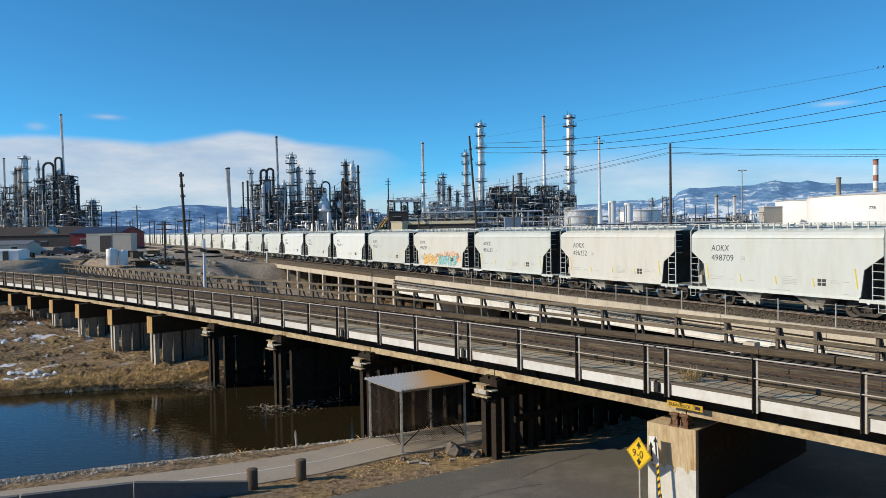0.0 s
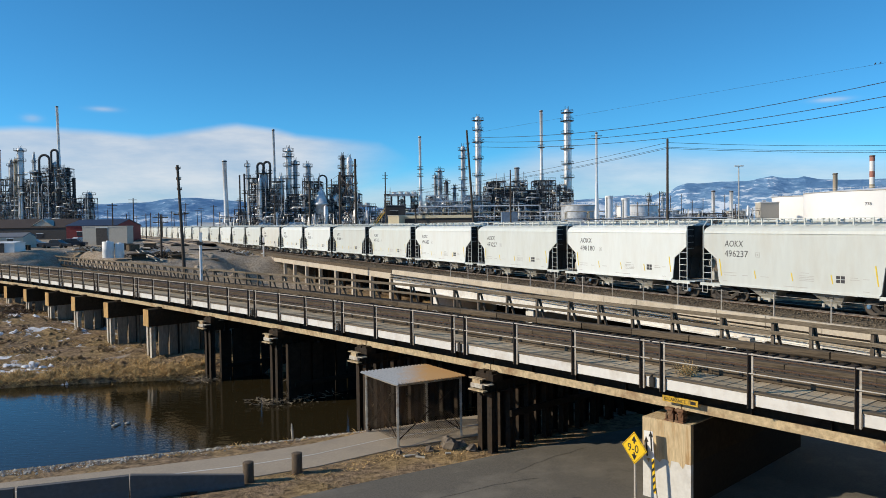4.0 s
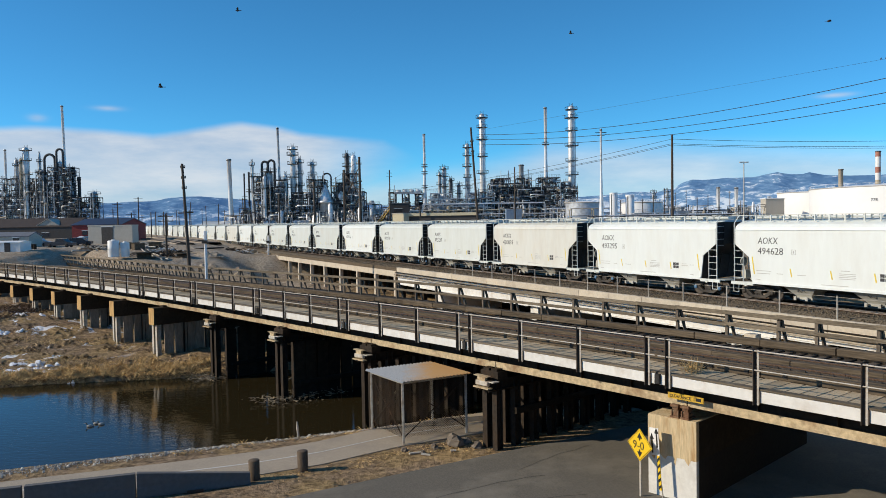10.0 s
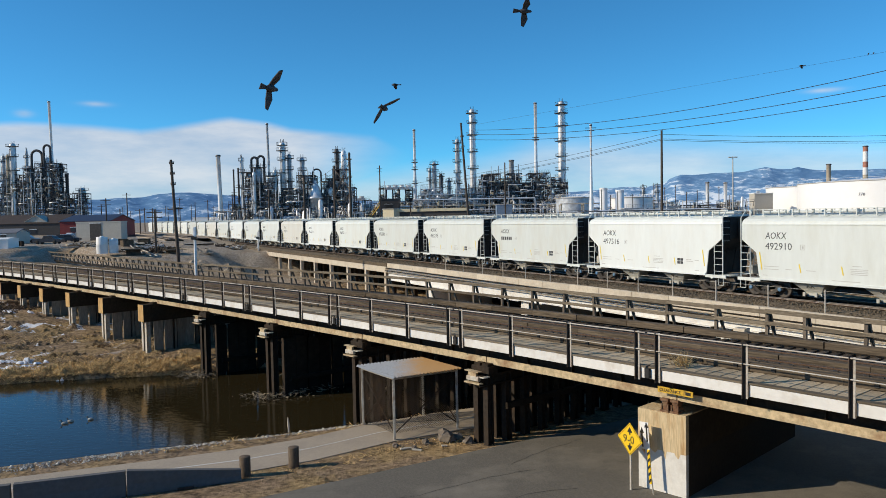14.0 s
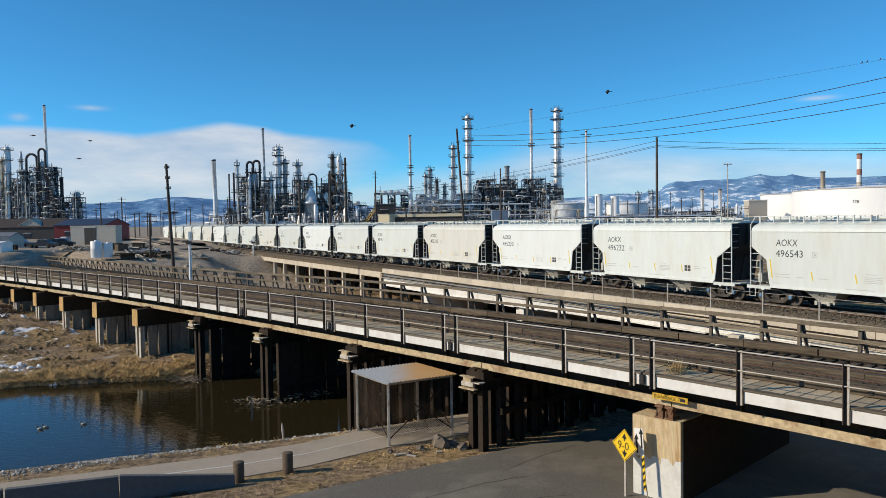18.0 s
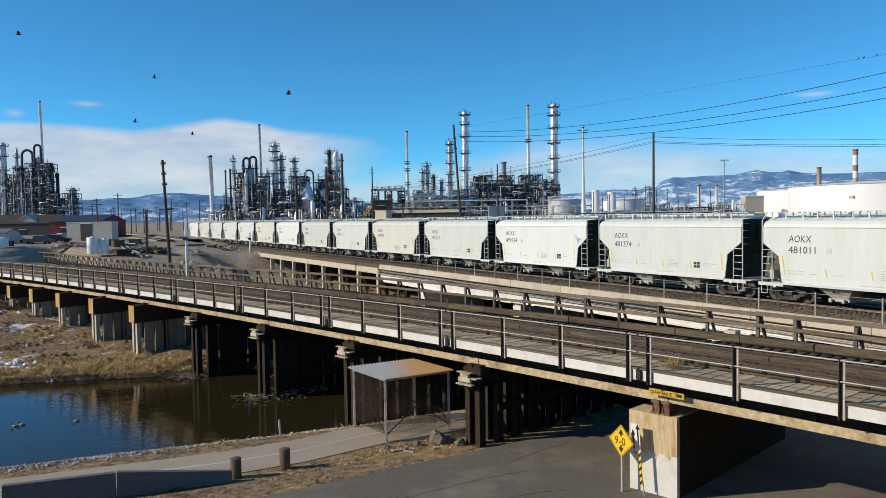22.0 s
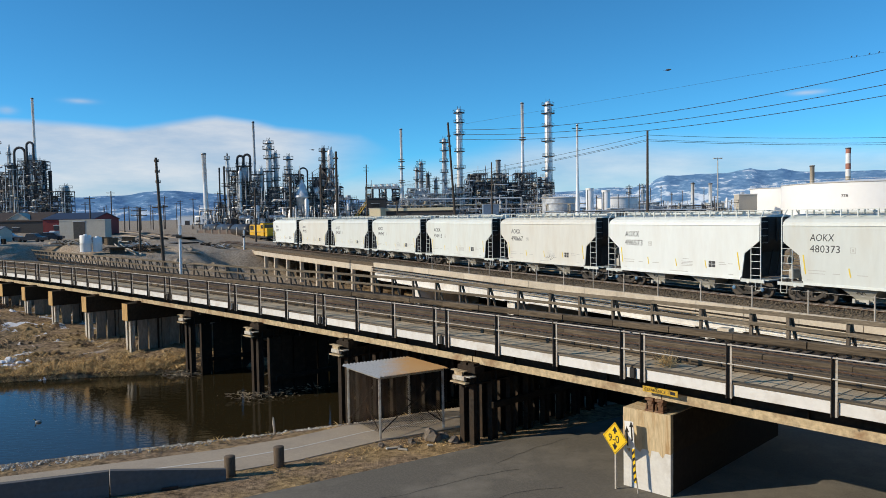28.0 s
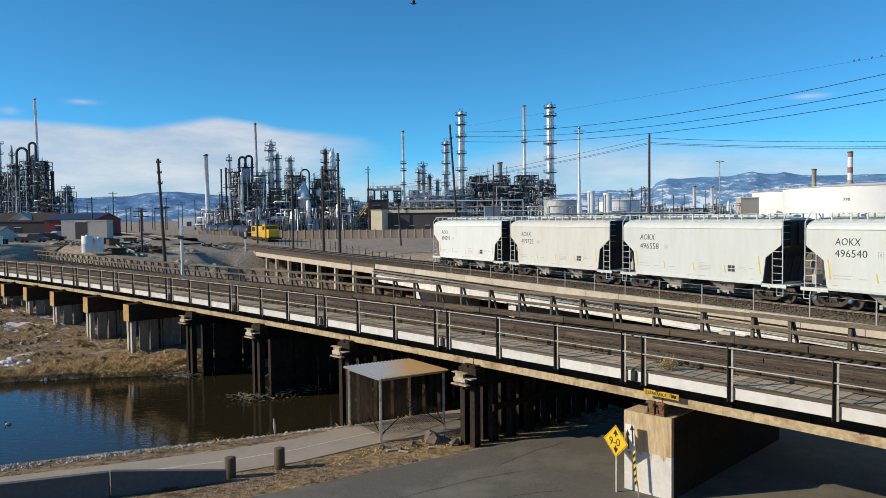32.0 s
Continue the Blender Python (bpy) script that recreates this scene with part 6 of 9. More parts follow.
pipe_rack(-34, 296, 34, 0, 5, 23, "low pipe rack on steel frames", (5.0, 9.0))
pipe_rack(60, 250, 44, 0, 4, 24, "pipe rack running past the tanks", (3.2, 4.6))
pipe_rack(40, 236, 14, 0, 4, 25, "tan steel pipe bridge", (5.5, 8.0), PLANT_BEIGE)


def white_vessel(x, y, top, r):
    t = thing("storage_vessel", "white upright cylindrical storage vessel", "vessel", pose(x, y, BASE_Z), group="white vessels")
    h = top - BASE_Z
    part("shell", Shape().lathe([(r, 0), (r, h - 0.5), (r * 0.8, h - 0.15), (0.2, h)], 18), TANK_WHITE, t)
    part("top_rail", Shape().lathe([(r, h - 0.4), (r + 0.05, h + 0.5)], 14), TANK_WHITE, t)
    part("ladder", Shape().box((-r * 0.7, -r * 0.8, h / 2), (0.4, 0.1, h)), GALV, t)


white_vessel(51.9, 230, 15.4, 1.22)
white_vessel(56.9, 230, 14.7, 1.32)


def storage_tank(x, y, top, r, dome, label, number="", shell=TANK_WHITE):
    t = thing("storage_tank", label, "tank", pose(x, y, BASE_Z), group="storage tanks")
    h = top - BASE_Z
    part("shell", Shape().lathe([(r, 0), (r, 0.05), (r, h - 0.05), (r, h)], 64), shell, t)
    part("wind_girder", Shape().lathe([(r + 0.02, h), (r + 0.18, h), (r + 0.18, h + 0.25), (r + 0.02, h + 0.25)], 64), SHED_BEIGE, t)
    part("dome_roof", Shape().lathe([(r - 0.05, h + 0.1), (r * 0.7, h + dome * 0.55), (r * 0.35, h + dome * 0.9), (0.4, h + dome)], 48), TANK_WHITE, t)
    rail = Shape()
    for i in range(48):
        a, b = 2 * math.pi * i / 48, 2 * math.pi * (i + 1) / 48
        rail.tube((r * math.cos(a), r * math.sin(a), h + 1.3), (r * math.cos(b), r * math.sin(b), h + 1.3), 0.04, n=4)
        rail.tube((r * math.cos(a), r * math.sin(a), h + 0.2), (r * math.cos(a), r * math.sin(a), h + 1.3), 0.04, n=4)
    part("roof_rail", rail, TANK_WHITE, t)
    stair = Shape()
    for i in range(40):
        a = 0.6 + 0.022 * i
        stair.box((0, 0, 0), (0.3, 1.0, 0.12), Matrix.Translation(((r + 0.5) * math.cos(a), (r + 0.5) * math.sin(a), h * i / 40)) @ pose(0, 0, 0, 0, 0, math.degrees(a) + 90))
    part("spiral_stair", stair, GALV, t)
    if number:
        me = writing(number, 1.45, INK, "tank_number")
        part("tank_number", me, None, t, m=pose((r + 0.07) * math.sin(radians(-48.6)) - 1.8 * math.cos(radians(-48.6)), -(r + 0.07) * math.cos(radians(-48.6)) - 1.8 * math.sin(radians(-48.6)), h - 5.0, 0, 0, -48.6))


storage_tank(171, 276, 17.4, 33.5, 1.8, "very large white storage tank with low dome roof", "778")
storage_tank(47.5, 256, 13.4, 6.0, 0.7, "grey squat storage tank", "", PLANT_STEEL)
storage_tank(160, 322, 17.4, 16.0, 0.9, "white storage tank beside the largest tank")
for dx, dz in ((109.4, 19.8), (116.6, 19.6)):
    plant_stack(dx, 300, dz, 0.75, 0.7, "short pale twin stack", (0.45,), PLANT_BRIGHT)
pipe_rack(96, 296, 24, 0, 5, 71, "low dark pipe rack before the white tanks", (4.0, 6.5), PLANT_DARK)
for bx, bw, bh in ((130.0, 7.5, 11.8), (118, 6, 8.5), (104, 8, 7.5), (90, 7, 9.0)):
    hut = thing("process_building", "pale flat-roofed process building with vents", "building", pose(bx, 304, BASE_Z), group="process buildings")
    part("wall", Shape().box((bw / 2, 2.5, bh / 2), (bw, 5, bh)), SHED_BEIGE, hut)
    part("roof", Shape().box((bw / 2, 2.5, bh + 0.15), (bw + 0.5, 5.5, 0.3)), TANK_WHITE, hut)
    part("vent", Shape().box((bw * 0.3, 2, bh + 0.7), (1.2, 1.2, 0.9), ch=0.1), PLANT_STEEL, hut)
    part("door", Shape().box((bw * 0.6, -0.03, 2.0), (1.6, 0.08, 3.4)), SHED_DARK, hut)
storage_tank(69, 262, 13.2, 7.0, 0.8, "white squat storage tank among poles")
storage_tank(110, 420, 15, 11, 1.0, "distant white storage tank")
plant_stack(219, 380, 39.6, 1.35, 1.2, "red and white banded stack", (), PLANT_BEIGE, bands=((0.60, 0.70, SIGN_WHITE), (0.70, 0.78, RED_BAND), (0.78, 0.92, SIGN_WHITE), (0.92, 0.985, RED_BAND)))
plant_stack(200.3, 380, 30.8, 1.2, 1.1, "plain grey concrete stack", (), CONCRETE)
plant_column(92, 330, 19.5, 0.6, (0.8, 0.95), "small distant steel column", PLANT_STEEL)
plant_column(98, 330, 20.0, 0.6, (0.8, 0.95), "small distant steel column", PLANT_STEEL)
plant_frame(80, 325, 30, 6, (3.5, 6), 31, "low distant steel structures", vessels=8)

# middle unit
plant_stack(-58.3, 270, 42.5, 0.6, 0.42, "tall thin grey stack leaning a little", (), PLANT_STEEL, lean=-1.0, bands=((0.02, 0.62, PLANT_BRIGHT),))
plant_stack(-76.1, 270, 31.6, 0.95, 0.78, "pale stack with a dark rim", (), PLANT_BRIGHT, lean=-1.2)
plant_stack(-72.4, 274, 26.6, 0.4, 0.28, "thin dark flue with two platforms", (0.35, 0.6), PLANT_DARK)
plant_stack(-71.2, 276, 27.2, 0.5, 0.36, "thin dark flue with platforms", (0.3, 0.5, 0.7), PLANT_DARK)
plant_column(-67.6, 268, 30.4, 0.42, (0.6, 0.8, 0.95), "thin pale column", PLANT_BRIGHT, lean=-0.8)
plant_column(-53.8, 270, 35.8, 1.0, (0.55, 0.66, 0.80, 0.90, 0.96), "bright steel reactor column with heavy platforms")
plant_column(-51.8, 272, 31.6, 0.75, (0.5, 0.65, 0.8, 0.94), "steel column beside the reactor", PLANT_STEEL)
plant_column(-56.4, 269, 26.0, 0.7, (0.6, 0.9), "white steel column", PLANT_BRIGHT)
plant_column(-46.9, 270, 30.2, 0.8, (0.5, 0.66, 0.82, 0.95), "grey steel column with platforms", PLANT_STEEL)
plant_column(-34.7, 272, 33.2, 0.8, (0.45, 0.6, 0.72, 0.84, 0.95), "dark column crowded with platforms", PLANT_DARK)
plant_column(-32.0, 270, 32.4, 0.95, (0.35,), "plain bright aluminium column", PLANT_BRIGHT)
plant_column(-62.6, 270, 27.4, 1.5, (0.7, 0.97), "wide grey drum column under looped pipes", PLANT_STEEL)
plant_column(-62.8, 264.5, 25.0, 0.6, (0.5, 0.8), "bright vessel column", PLANT_BRIGHT)
plant_column(-64.0, 268, 17.0, 0.8, (0.9,), "white vessel column", PLANT_BRIGHT)
loop_pipe(-63.6, 269, 30.4, 2.1, 0.42, "dark looped transfer pipe", 25.0)
loop_pipe(-61.5, 270, 30.9, 2.3, 0.42, "dark looped transfer pipe", 25.0)
loop_pipe(-42.0, 272, 26.0, 3.0, 0.3, "dark looped overhead pipe")
plant_frame(-67, 266, 8.5, 7, (4, 8, 12, 16, 20, 24), 41, "tall dark steel process structure", vessels=16)
plant_frame(-59, 264, 14, 8, (4, 8, 12, 16, 20.5), 42, "dark steel reactor structure full of pipes", vessels=20)
plant_frame(-47, 266, 10, 7, (4, 8, 12, 16, 20.5), 43, "dark steel process structure", vessels=14)
plant_frame(-38, 266, 10, 7, (5, 10, 16, 22.5), 44, "cross-braced dark steel structure", vessels=10)
plant_frame(-28.5, 270, 14, 7, (4, 8, 11.5), 45, "low steel process structure", vessels=14)
plant_frame(-74, 272, 8, 6, (4, 7, 11), 46, "low dark steel structure", vessels=8)
t_dome = thing("domed_vessel", "grey domed hopper vessel on legs", "vessel", pose(-41.7, 266, BASE_Z), group="domed vessels")
part("shell", Shape().lathe([(1.9, 3.2), (1.95, 3.6), (1.95, 12.0), (2.7, 12.2), (2.7, 12.9), (2.2, 13.0), (2.0, 14.6), (1.3, 16.6), (0.5, 17.6), (0.4, 18.6)], 16), PLANT_BRIGHT, t_dome)
for lx, ly in ((-1.2, -1.2), (1.2, -1.2), (1.2, 1.2), (-1.2, 1.2)):
    part("support_leg", Shape().tube((lx, ly, 0), (lx, ly, 3.6), 0.2, n=6), PLANT_DARK, t_dome)

# western unit
plant_stack(-190.0, 380, 69.3, 0.95, 0.62, "very tall thin pale stack", (), PLANT_BRIGHT, lean=-1.0)
plant_column(-208.6, 377, 48.6, 1.5, (0.55, 0.7, 0.85, 0.96), "bright steel column with platforms", PLANT_BRIGHT)
plant_stack(-220.6, 380, 47.8, 1.3, 0.55, "pointed pale stack with ring platforms", (0.35, 0.55), PLANT_BRIGHT)
plant_column(-214.0, 378, 42.6, 0.9, (0.35, 0.55, 0.75, 0.92), "grey steel column with platforms", PLANT_STEEL)
plant_column(-211.0, 377, 43.0, 1.0, (0.3, 0.5, 0.7, 0.95), "beige lagged column with platforms", PLANT_BEIGE)
plant_column(-204.5, 382, 45.8, 0.6, (0.6, 0.9), "thin steel column", PLANT_STEEL)
plant_column(-191.4, 377, 41.2, 1.25, (0.3, 0.45, 0.6, 0.75, 0.92), "bright steel column with platforms", PLANT_BRIGHT)
plant_column(-200.5, 377, 37.2, 2.0, (0.5, 0.75, 0.95), "wide grey reactor column", PLANT_STEEL)
plant_column(-186.0, 379, 38.0, 0.9, (0.3, 0.45, 0.6, 0.75, 0.92), "dark column with many platforms", PLANT_DARK)
plant_stack(-184.2, 381, 33.4, 0.9, 0.8, "short dark flue beside the columns", (), PLANT_DARK)
plant_column(-176.3, 380, 26.0, 1.6, (0.45, 0.62, 0.8, 0.94), "squat steel tower with platforms", PLANT_STEEL)
loop_pipe(-196.2, 376, 44.6, 5.2, 0.6, "dark looped transfer pipe", 30.0)
loop_pipe(-190.6, 375, 47.0, 3.2, 0.55, "tall dark looped transfer pipe")
plant_frame(-205, 374, 20, 9, (6, 11, 16, 21, 26, 31, 35), 51, "tall dark steel process structure", vessels=34)
plant_frame(-222, 376, 18, 9, (6, 12, 18, 24, 30), 52, "tall dark steel structure with columns", vessels=22)
plant_frame(-187, 374, 14, 8, (5, 10, 15, 20), 53, "dark steel process structure", vessels=18)
plant_frame(-240, 380, 18, 9, (6, 12, 18, 24), 54, "dark steel process structure", vessels=16)

# low pipework between the train and the tanks
pipe_rack(34, 205, 46, 0, 5, 61, "pale pipe rack beside the rail yard", (3.4, 5.4), PLANT_STEEL)
plant_frame(57, 225, 16, 5, (3.5, 6.5), 62, "low pump structure with white drums", vessels=8, steel=PLANT_STEEL)
plant_frame(74, 240, 26, 5, (3.0, 5.5), 63, "low steel pipe structure before the tanks", vessels=8)
storage_tank(86, 300, 11.5, 8.0, 0.9, "low white tank behind the poles")
storage_tank(60, 330, 12.5, 9.0, 0.9, "white tank behind the pipe racks")




def air_cooler(x, y, z, bays, label):
    """A bank of finned coolers on legs, with fan rings on top."""
    t = thing("air_cooler", label, "cooler", pose(x, y, BASE_Z), group="air coolers")
    h = z - BASE_Z
    for k in range(bays):
        part("cooler_bay", Shape().box((2.6 * k + 1.3, 1.5, h), (2.4, 3.6, 0.9), ch=0.05), PLANT_STEEL, t)
        part("fan_ring", Shape().lathe([(0.9, h + 0.45), (0.95, h + 1.0), (1.05, h + 1.25)], 12, (2.6 * k + 1.3, 1.5, 0)), PLANT_BRIGHT, t)
        for yy in (0.1, 2.9):
            part("support_leg", Shape().box((2.6 * k + 0.1, yy, (h - 0.4) / 2), (0.22, 0.22, h - 0.4)), PLANT_DARK, t)


air_cooler(-19.2, 299, 19.6, 4, "row of silver air coolers on steel legs")
air_cooler(-35.0, 296, 15.4, 3, "low row of grey air coolers on steel legs")


def process_skid(x, y, seed):
    """Ground-level equipment: a drum on saddles, an upright pot, a cabinet and a tangle of pipes."""
    rnd = random.Random(seed)
    t = thing("process_skid", "cluster of small silver vessels, pumps and pipes", "process equipment", pose(x, y, BASE_Z), group="process skids")
    L, r = rnd.uniform(3, 6), rnd.uniform(0.5, 1.0)
    z = rnd.uniform(2.5, 6.5)
    part("drum", Shape().lathe([(0.2, 0), (r * 0.8, 0.3), (r, 0.7), (r, L - 0.7), (r * 0.8, L - 0.3), (0.2, L)], 12, (0, 0, z + r), "x"), rnd.choice((PLANT_BRIGHT, PLANT_STEEL, PLANT_STEEL)), t)
    part("saddle", Shape().box((L * 0.22, 0, z / 2), (0.4, 1.6, z + 0.6)).box((L * 0.78, 0, z / 2), (0.4, 1.6, z + 0.6)), rnd.choice((PLANT_DARK, CONCRETE)), t)
    r2, h2 = rnd.uniform(0.5, 1.0), rnd.uniform(6, 12)
    part("upright_pot", Shape().lathe([(r2, 0), (r2, h2 - 0.8), (r2 * 0.7, h2 - 0.25), (0.2, h2)], 12, (L + r2 + 0.8, 1.0, 0)), rnd.choice((PLANT_BRIGHT, PLANT_STEEL, PLANT_BEIGE)), t)
    part("cabinet", Shape().box((-2.2, 0.5, 2.6), (rnd.uniform(1.5, 3.2), 2.0, 5.2), ch=0.05), rnd.choice((PLANT_BEIGE, SHED_DARK, PLANT_BLUE, PLANT_STEEL)), t)
    for mat in (PLANT_BRIGHT, PLANT_DARK):
        sh = Shape()
        for _ in range(26):
            px, py, h = rnd.uniform(-4, L + 4), rnd.uniform(-1.5, 3), rnd.uniform(3, 9.5)
            q = px + rnd.uniform(-4, 4)
            rr = rnd.choice((0.08, 0.12, 0.18))
            sh.run([(px, py, 0), (px, py, h), (q, py, h), (q, py, h - rnd.uniform(0.5, 3))], rr, 5)
        tagged(part("pipework", sh, mat, t), kind="stuff")


for k, (sx, sy) in enumerate(((-72, 262), (-62, 258), (-52, 258), (-44, 260), (-30, 262), (-34, 258), (-4, 284), (6, 282), (14, 284), (26, 286), (36, 286), (-24, 288), (44, 280), (76, 270), (88, 268), (112, 285))):
    process_skid(sx, sy, 300 + k)


def stair_flight():
    t = thing("stair_flight", "yellow steel stair flight on the pipework", "stair", pose(-26.1, 261, BASE_Z))
    for y in (0, 1.0):
        part("stringer", Shape().tube((0, y, 0.0), (7.5, y, 9.8), 0.14, n=5).tube((0, y, 1.1), (7.5, y, 10.9), 0.07, n=5), LOCO_YELLOW, t)
    for k in range(12):
        part("tread", Shape().box((7.5 * (k + 0.5) / 12, 0.5, 9.8 * (k + 0.5) / 12), (0.5, 1.0, 0.08)), PLANT_DARK, t)
    part("support_leg", Shape().box((7.5, 0.5, 4.9), (0.3, 1.0, 9.8)), PLANT_DARK, t)


stair_flight()
pipe_rack(92, 280, 15, 0, 5, 72, "dark pipe rack before the white tanks", (5.2, 7.0), PLANT_DARK)
pipe_rack(46, 262, 40, 0, 5, 73, "silver pipe rack past the white vessels", (4.6, 6.6), PLANT_STEEL)
# ---- the road bridge underfoot, unseen; closes the place and blocks skylight behind the eye ----
def road_bridge():
    t = thing("road_overpass", "unseen concrete road bridge on columns", "bridge", kind="structure")
    part("deck", Shape().box((0, -8.9, 6.15), (170, 16.6, 0.5)), CONCRETE, t)
    part("pavement", Shape().box((0, -1.8, 6.5), (170, 2.2, 0.2)), CONCRETE, t)
    part("parapet", Shape().box((0, -0.72, 6.85), (170, 0.22, 0.9)), CONCRETE, t)
    part("far_parapet", Shape().box((0, -17.0, 6.85), (170, 0.22, 0.9)), CONCRETE, t)
    for k in range(7):
        part("girder", Shape().box((0, -1.6 - 2.4 * k, 5.3), (170, 0.5, 1.2)), CONCRETE, t)
    for x in (-66, -44, -22, 22, 44, 66):
        for y in (-3, -9, -15):
            part("column", Shape().lathe([(0.5, -1.5), (0.5, 4.7)], 14, (x, y, 0)), CONCRETE, t)
        part("column_cap", Shape().box((x, -9, 4.55), (1.2, 15.5, 0.6)), CONCRETE, t)


road_bridge()

# ---- poles, wires, yard ----
def utility_pole(x, y, z0, top, r, arms, label, lean=0.0, turn=35.0, fore=0.0):
    t = thing("utility_pole", label, "utility pole", pose(x, y, z0, fore, lean, turn), group="utility poles")
    h = top - z0
    part("pole", Shape().tube((0, 0, -0.4), (0, 0, h), r * 1.25, r * 0.85, n=8), POLE_WOOD, t)
    for z, w in arms:
        a = part("crossarm", Shape().box((0, 0.14, h - z), (w, 0.1, 0.12)), POLE_WOOD, t)
        for k in (-0.46, -0.18, 0.18, 0.46) if y < 135 else ():
            part("insulator", Shape().lathe([(0.03, h - z + 0.05), (0.06, h - z + 0.12), (0.05, h - z + 0.2), (0.02, h - z + 0.24)], 6, (k * w, 0.14, 0)), HOPPER_GREY, a)
    return t


utility_pole(34.9, 115, 3.1, 20.7, 0.19, (), "dark wooden power pole without crossarms", 0.2)
utility_pole(5.3, 110, 3.1, 21.8, 0.17, ((2.0, 0.5), (3.5, 0.5)), "dark leaning wooden power pole", -3.6, 0)
utility_pole(21.8, 230, 3.1, 24.2, 0.22, (), "dark wooden pole beside the pipe racks")
utility_pole(-27.2, 80, 3.0, 14.8, 0.15, ((0.4, 0.5), (1.5, 0.5), (2.6, 0.5), (5.2, 1.6)), "dark wooden pole with short pegs and a crossarm", -2.4, 0)
utility_pole(-40.7, 110, 3.4, 10.0, 0.14, ((0.4, 2.2), (1.1, 2.2)), "low telegraph pole with two crossarms")
utility_pole(-34.3, 157, 3.1, 14.5, 0.17, ((1.5, 1.6),), "thin wooden pole beside the sidings")
utility_pole(-22.5, 131, 3.1, 15.4, 0.16, ((1.0, 1.4),), "dark wooden pole behind the track")
utility_pole(-15.0, 114, 3.1, 16.2, 0.17, (), "dark wooden pole behind the track")
utility_pole(-11.9, 108, 3.1, 17.6, 0.19, ((1.0, 0.8), (3.5, 0.8)), "dark wooden pole behind the track", -0.4)
utility_pole(-16.9, 237, 3.1, 24.5, 0.2, ((1.0, 2.0), (2.0, 2.0)), "distant wooden pole with crossarms")
utility_pole(-4.0, 138, 3.1, 11.0, 0.15, (), "short leaning wooden pole", -3.0, 0)
rnd_poles = random.Random(4)
for k in range(22):
    px = -150 + 6.2 * k + rnd_poles.uniform(-2, 2)
    py = rnd_poles.uniform(250, 460)
    utility_pole(px * py / 330, py, 3.0, 3.0 + rnd_poles.uniform(9, 15), 0.16, ((0.5, 2.4), (1.4, 2.4)) if k % 2 else ((0.5, 2.4),), "distant wooden utility pole")
for k in range(12):
    py = rnd_poles.uniform(220, 330)
    utility_pole((0.235 + 0.0145 * k) * py, py, 3.0, rnd_poles.uniform(12, 19), 0.14, ((0.6, 1.5),), "thin pole near the tanks")


for k in range(16):
    py = 170 + 17 * k + rnd_poles.uniform(-6, 6)
    utility_pole((-0.425 + 0.0135 * k + rnd_poles.uniform(-0.012, 0.012)) * py, py, 3.6, 3.6 + rnd_poles.uniform(8, 13.5), 0.15, ((0.5, 2.4),) if k % 2 else ((0.5, 2.2), (1.3, 2.2)), "weathered utility pole beside the far sidings")


def wire(a, b, sag, r=0.028, n=24):
    a, b = Vector(a), Vector(b)
    sh = Shape()
    pts = [a.lerp(b, i / n) - Vector((0, 0, 4 * sag * (i / n) * (1 - i / n))) for i in range(n + 1)]
    sh.run(pts, r, 4)
    return thing("overhead_cable", "thin black overhead power cable", "cable", group="overhead cables", shape=sh, mat=WIRE)


for z0, z1, sg in ((20.71, 23.05, 3.1), (20.09, 21.49, 3.05), (19.35, 20.23, 2.83)):
    wire((5.1, 110, z0), (54.7, 33.2, z1), sg, n=40)
PERCH_A, PERCH_B = Vector((5.1, 110, 21.3)), Vector((68.8, 54.0, 25.1))
wire(PERCH_A, PERCH_B, 0.0, 0.010)
for z0, z1, sg in ((20.1, 20.5, 0.9), (19.4, 19.6, 0.9), (19.2, 19.0, 0.8)):
    wire((34.9, 115, z0), (104, 118, z1), sg)
    wire((34.9, 115, z0), (-16.9, 237, z0 - 2.2), 1.2)
brace = thing("pole_brace", "dark crossed timber braces between two poles", "brace")
for za, zb in ((16.5, 12.2), (12.2, 7.8)):
    part("brace_bar", Shape().tube((-15.0, 114, za - 0.8), (-11.9, 108, zb), 0.06, n=5), POLE_WOOD, brace)
    part("brace_bar", Shape().tube((-15.0, 114, zb - 0.8), (-11.9, 108, za), 0.06, n=5), POLE_WOOD, brace)
for z in (17.2, 16.4):
    wire((-11.9, 108, z), (-50, 270, z + 3), 1.4)


def lamp_mast(x, y, top):
    t = thing("lamp_mast", "tall thin floodlight mast", "mast", pose(x, y, BASE_Z))
    h = top - BASE_Z
    part("pole", Shape().tube((0, 0, 0), (0, 0, h), 0.22, 0.13, n=8), GALV, t)
    for k in (-0.9, 0.9):
        part("lamp_head", Shape().box((k, 0, h - 0.3), (0.9, 0.5, 0.3), ch=0.05), GALV, t)
    part("crossbar", Shape().box((0, 0, h - 0.4), (2.4, 0.12, 0.12)), GALV, t)


lamp_mast(91.7, 230, 24.8)


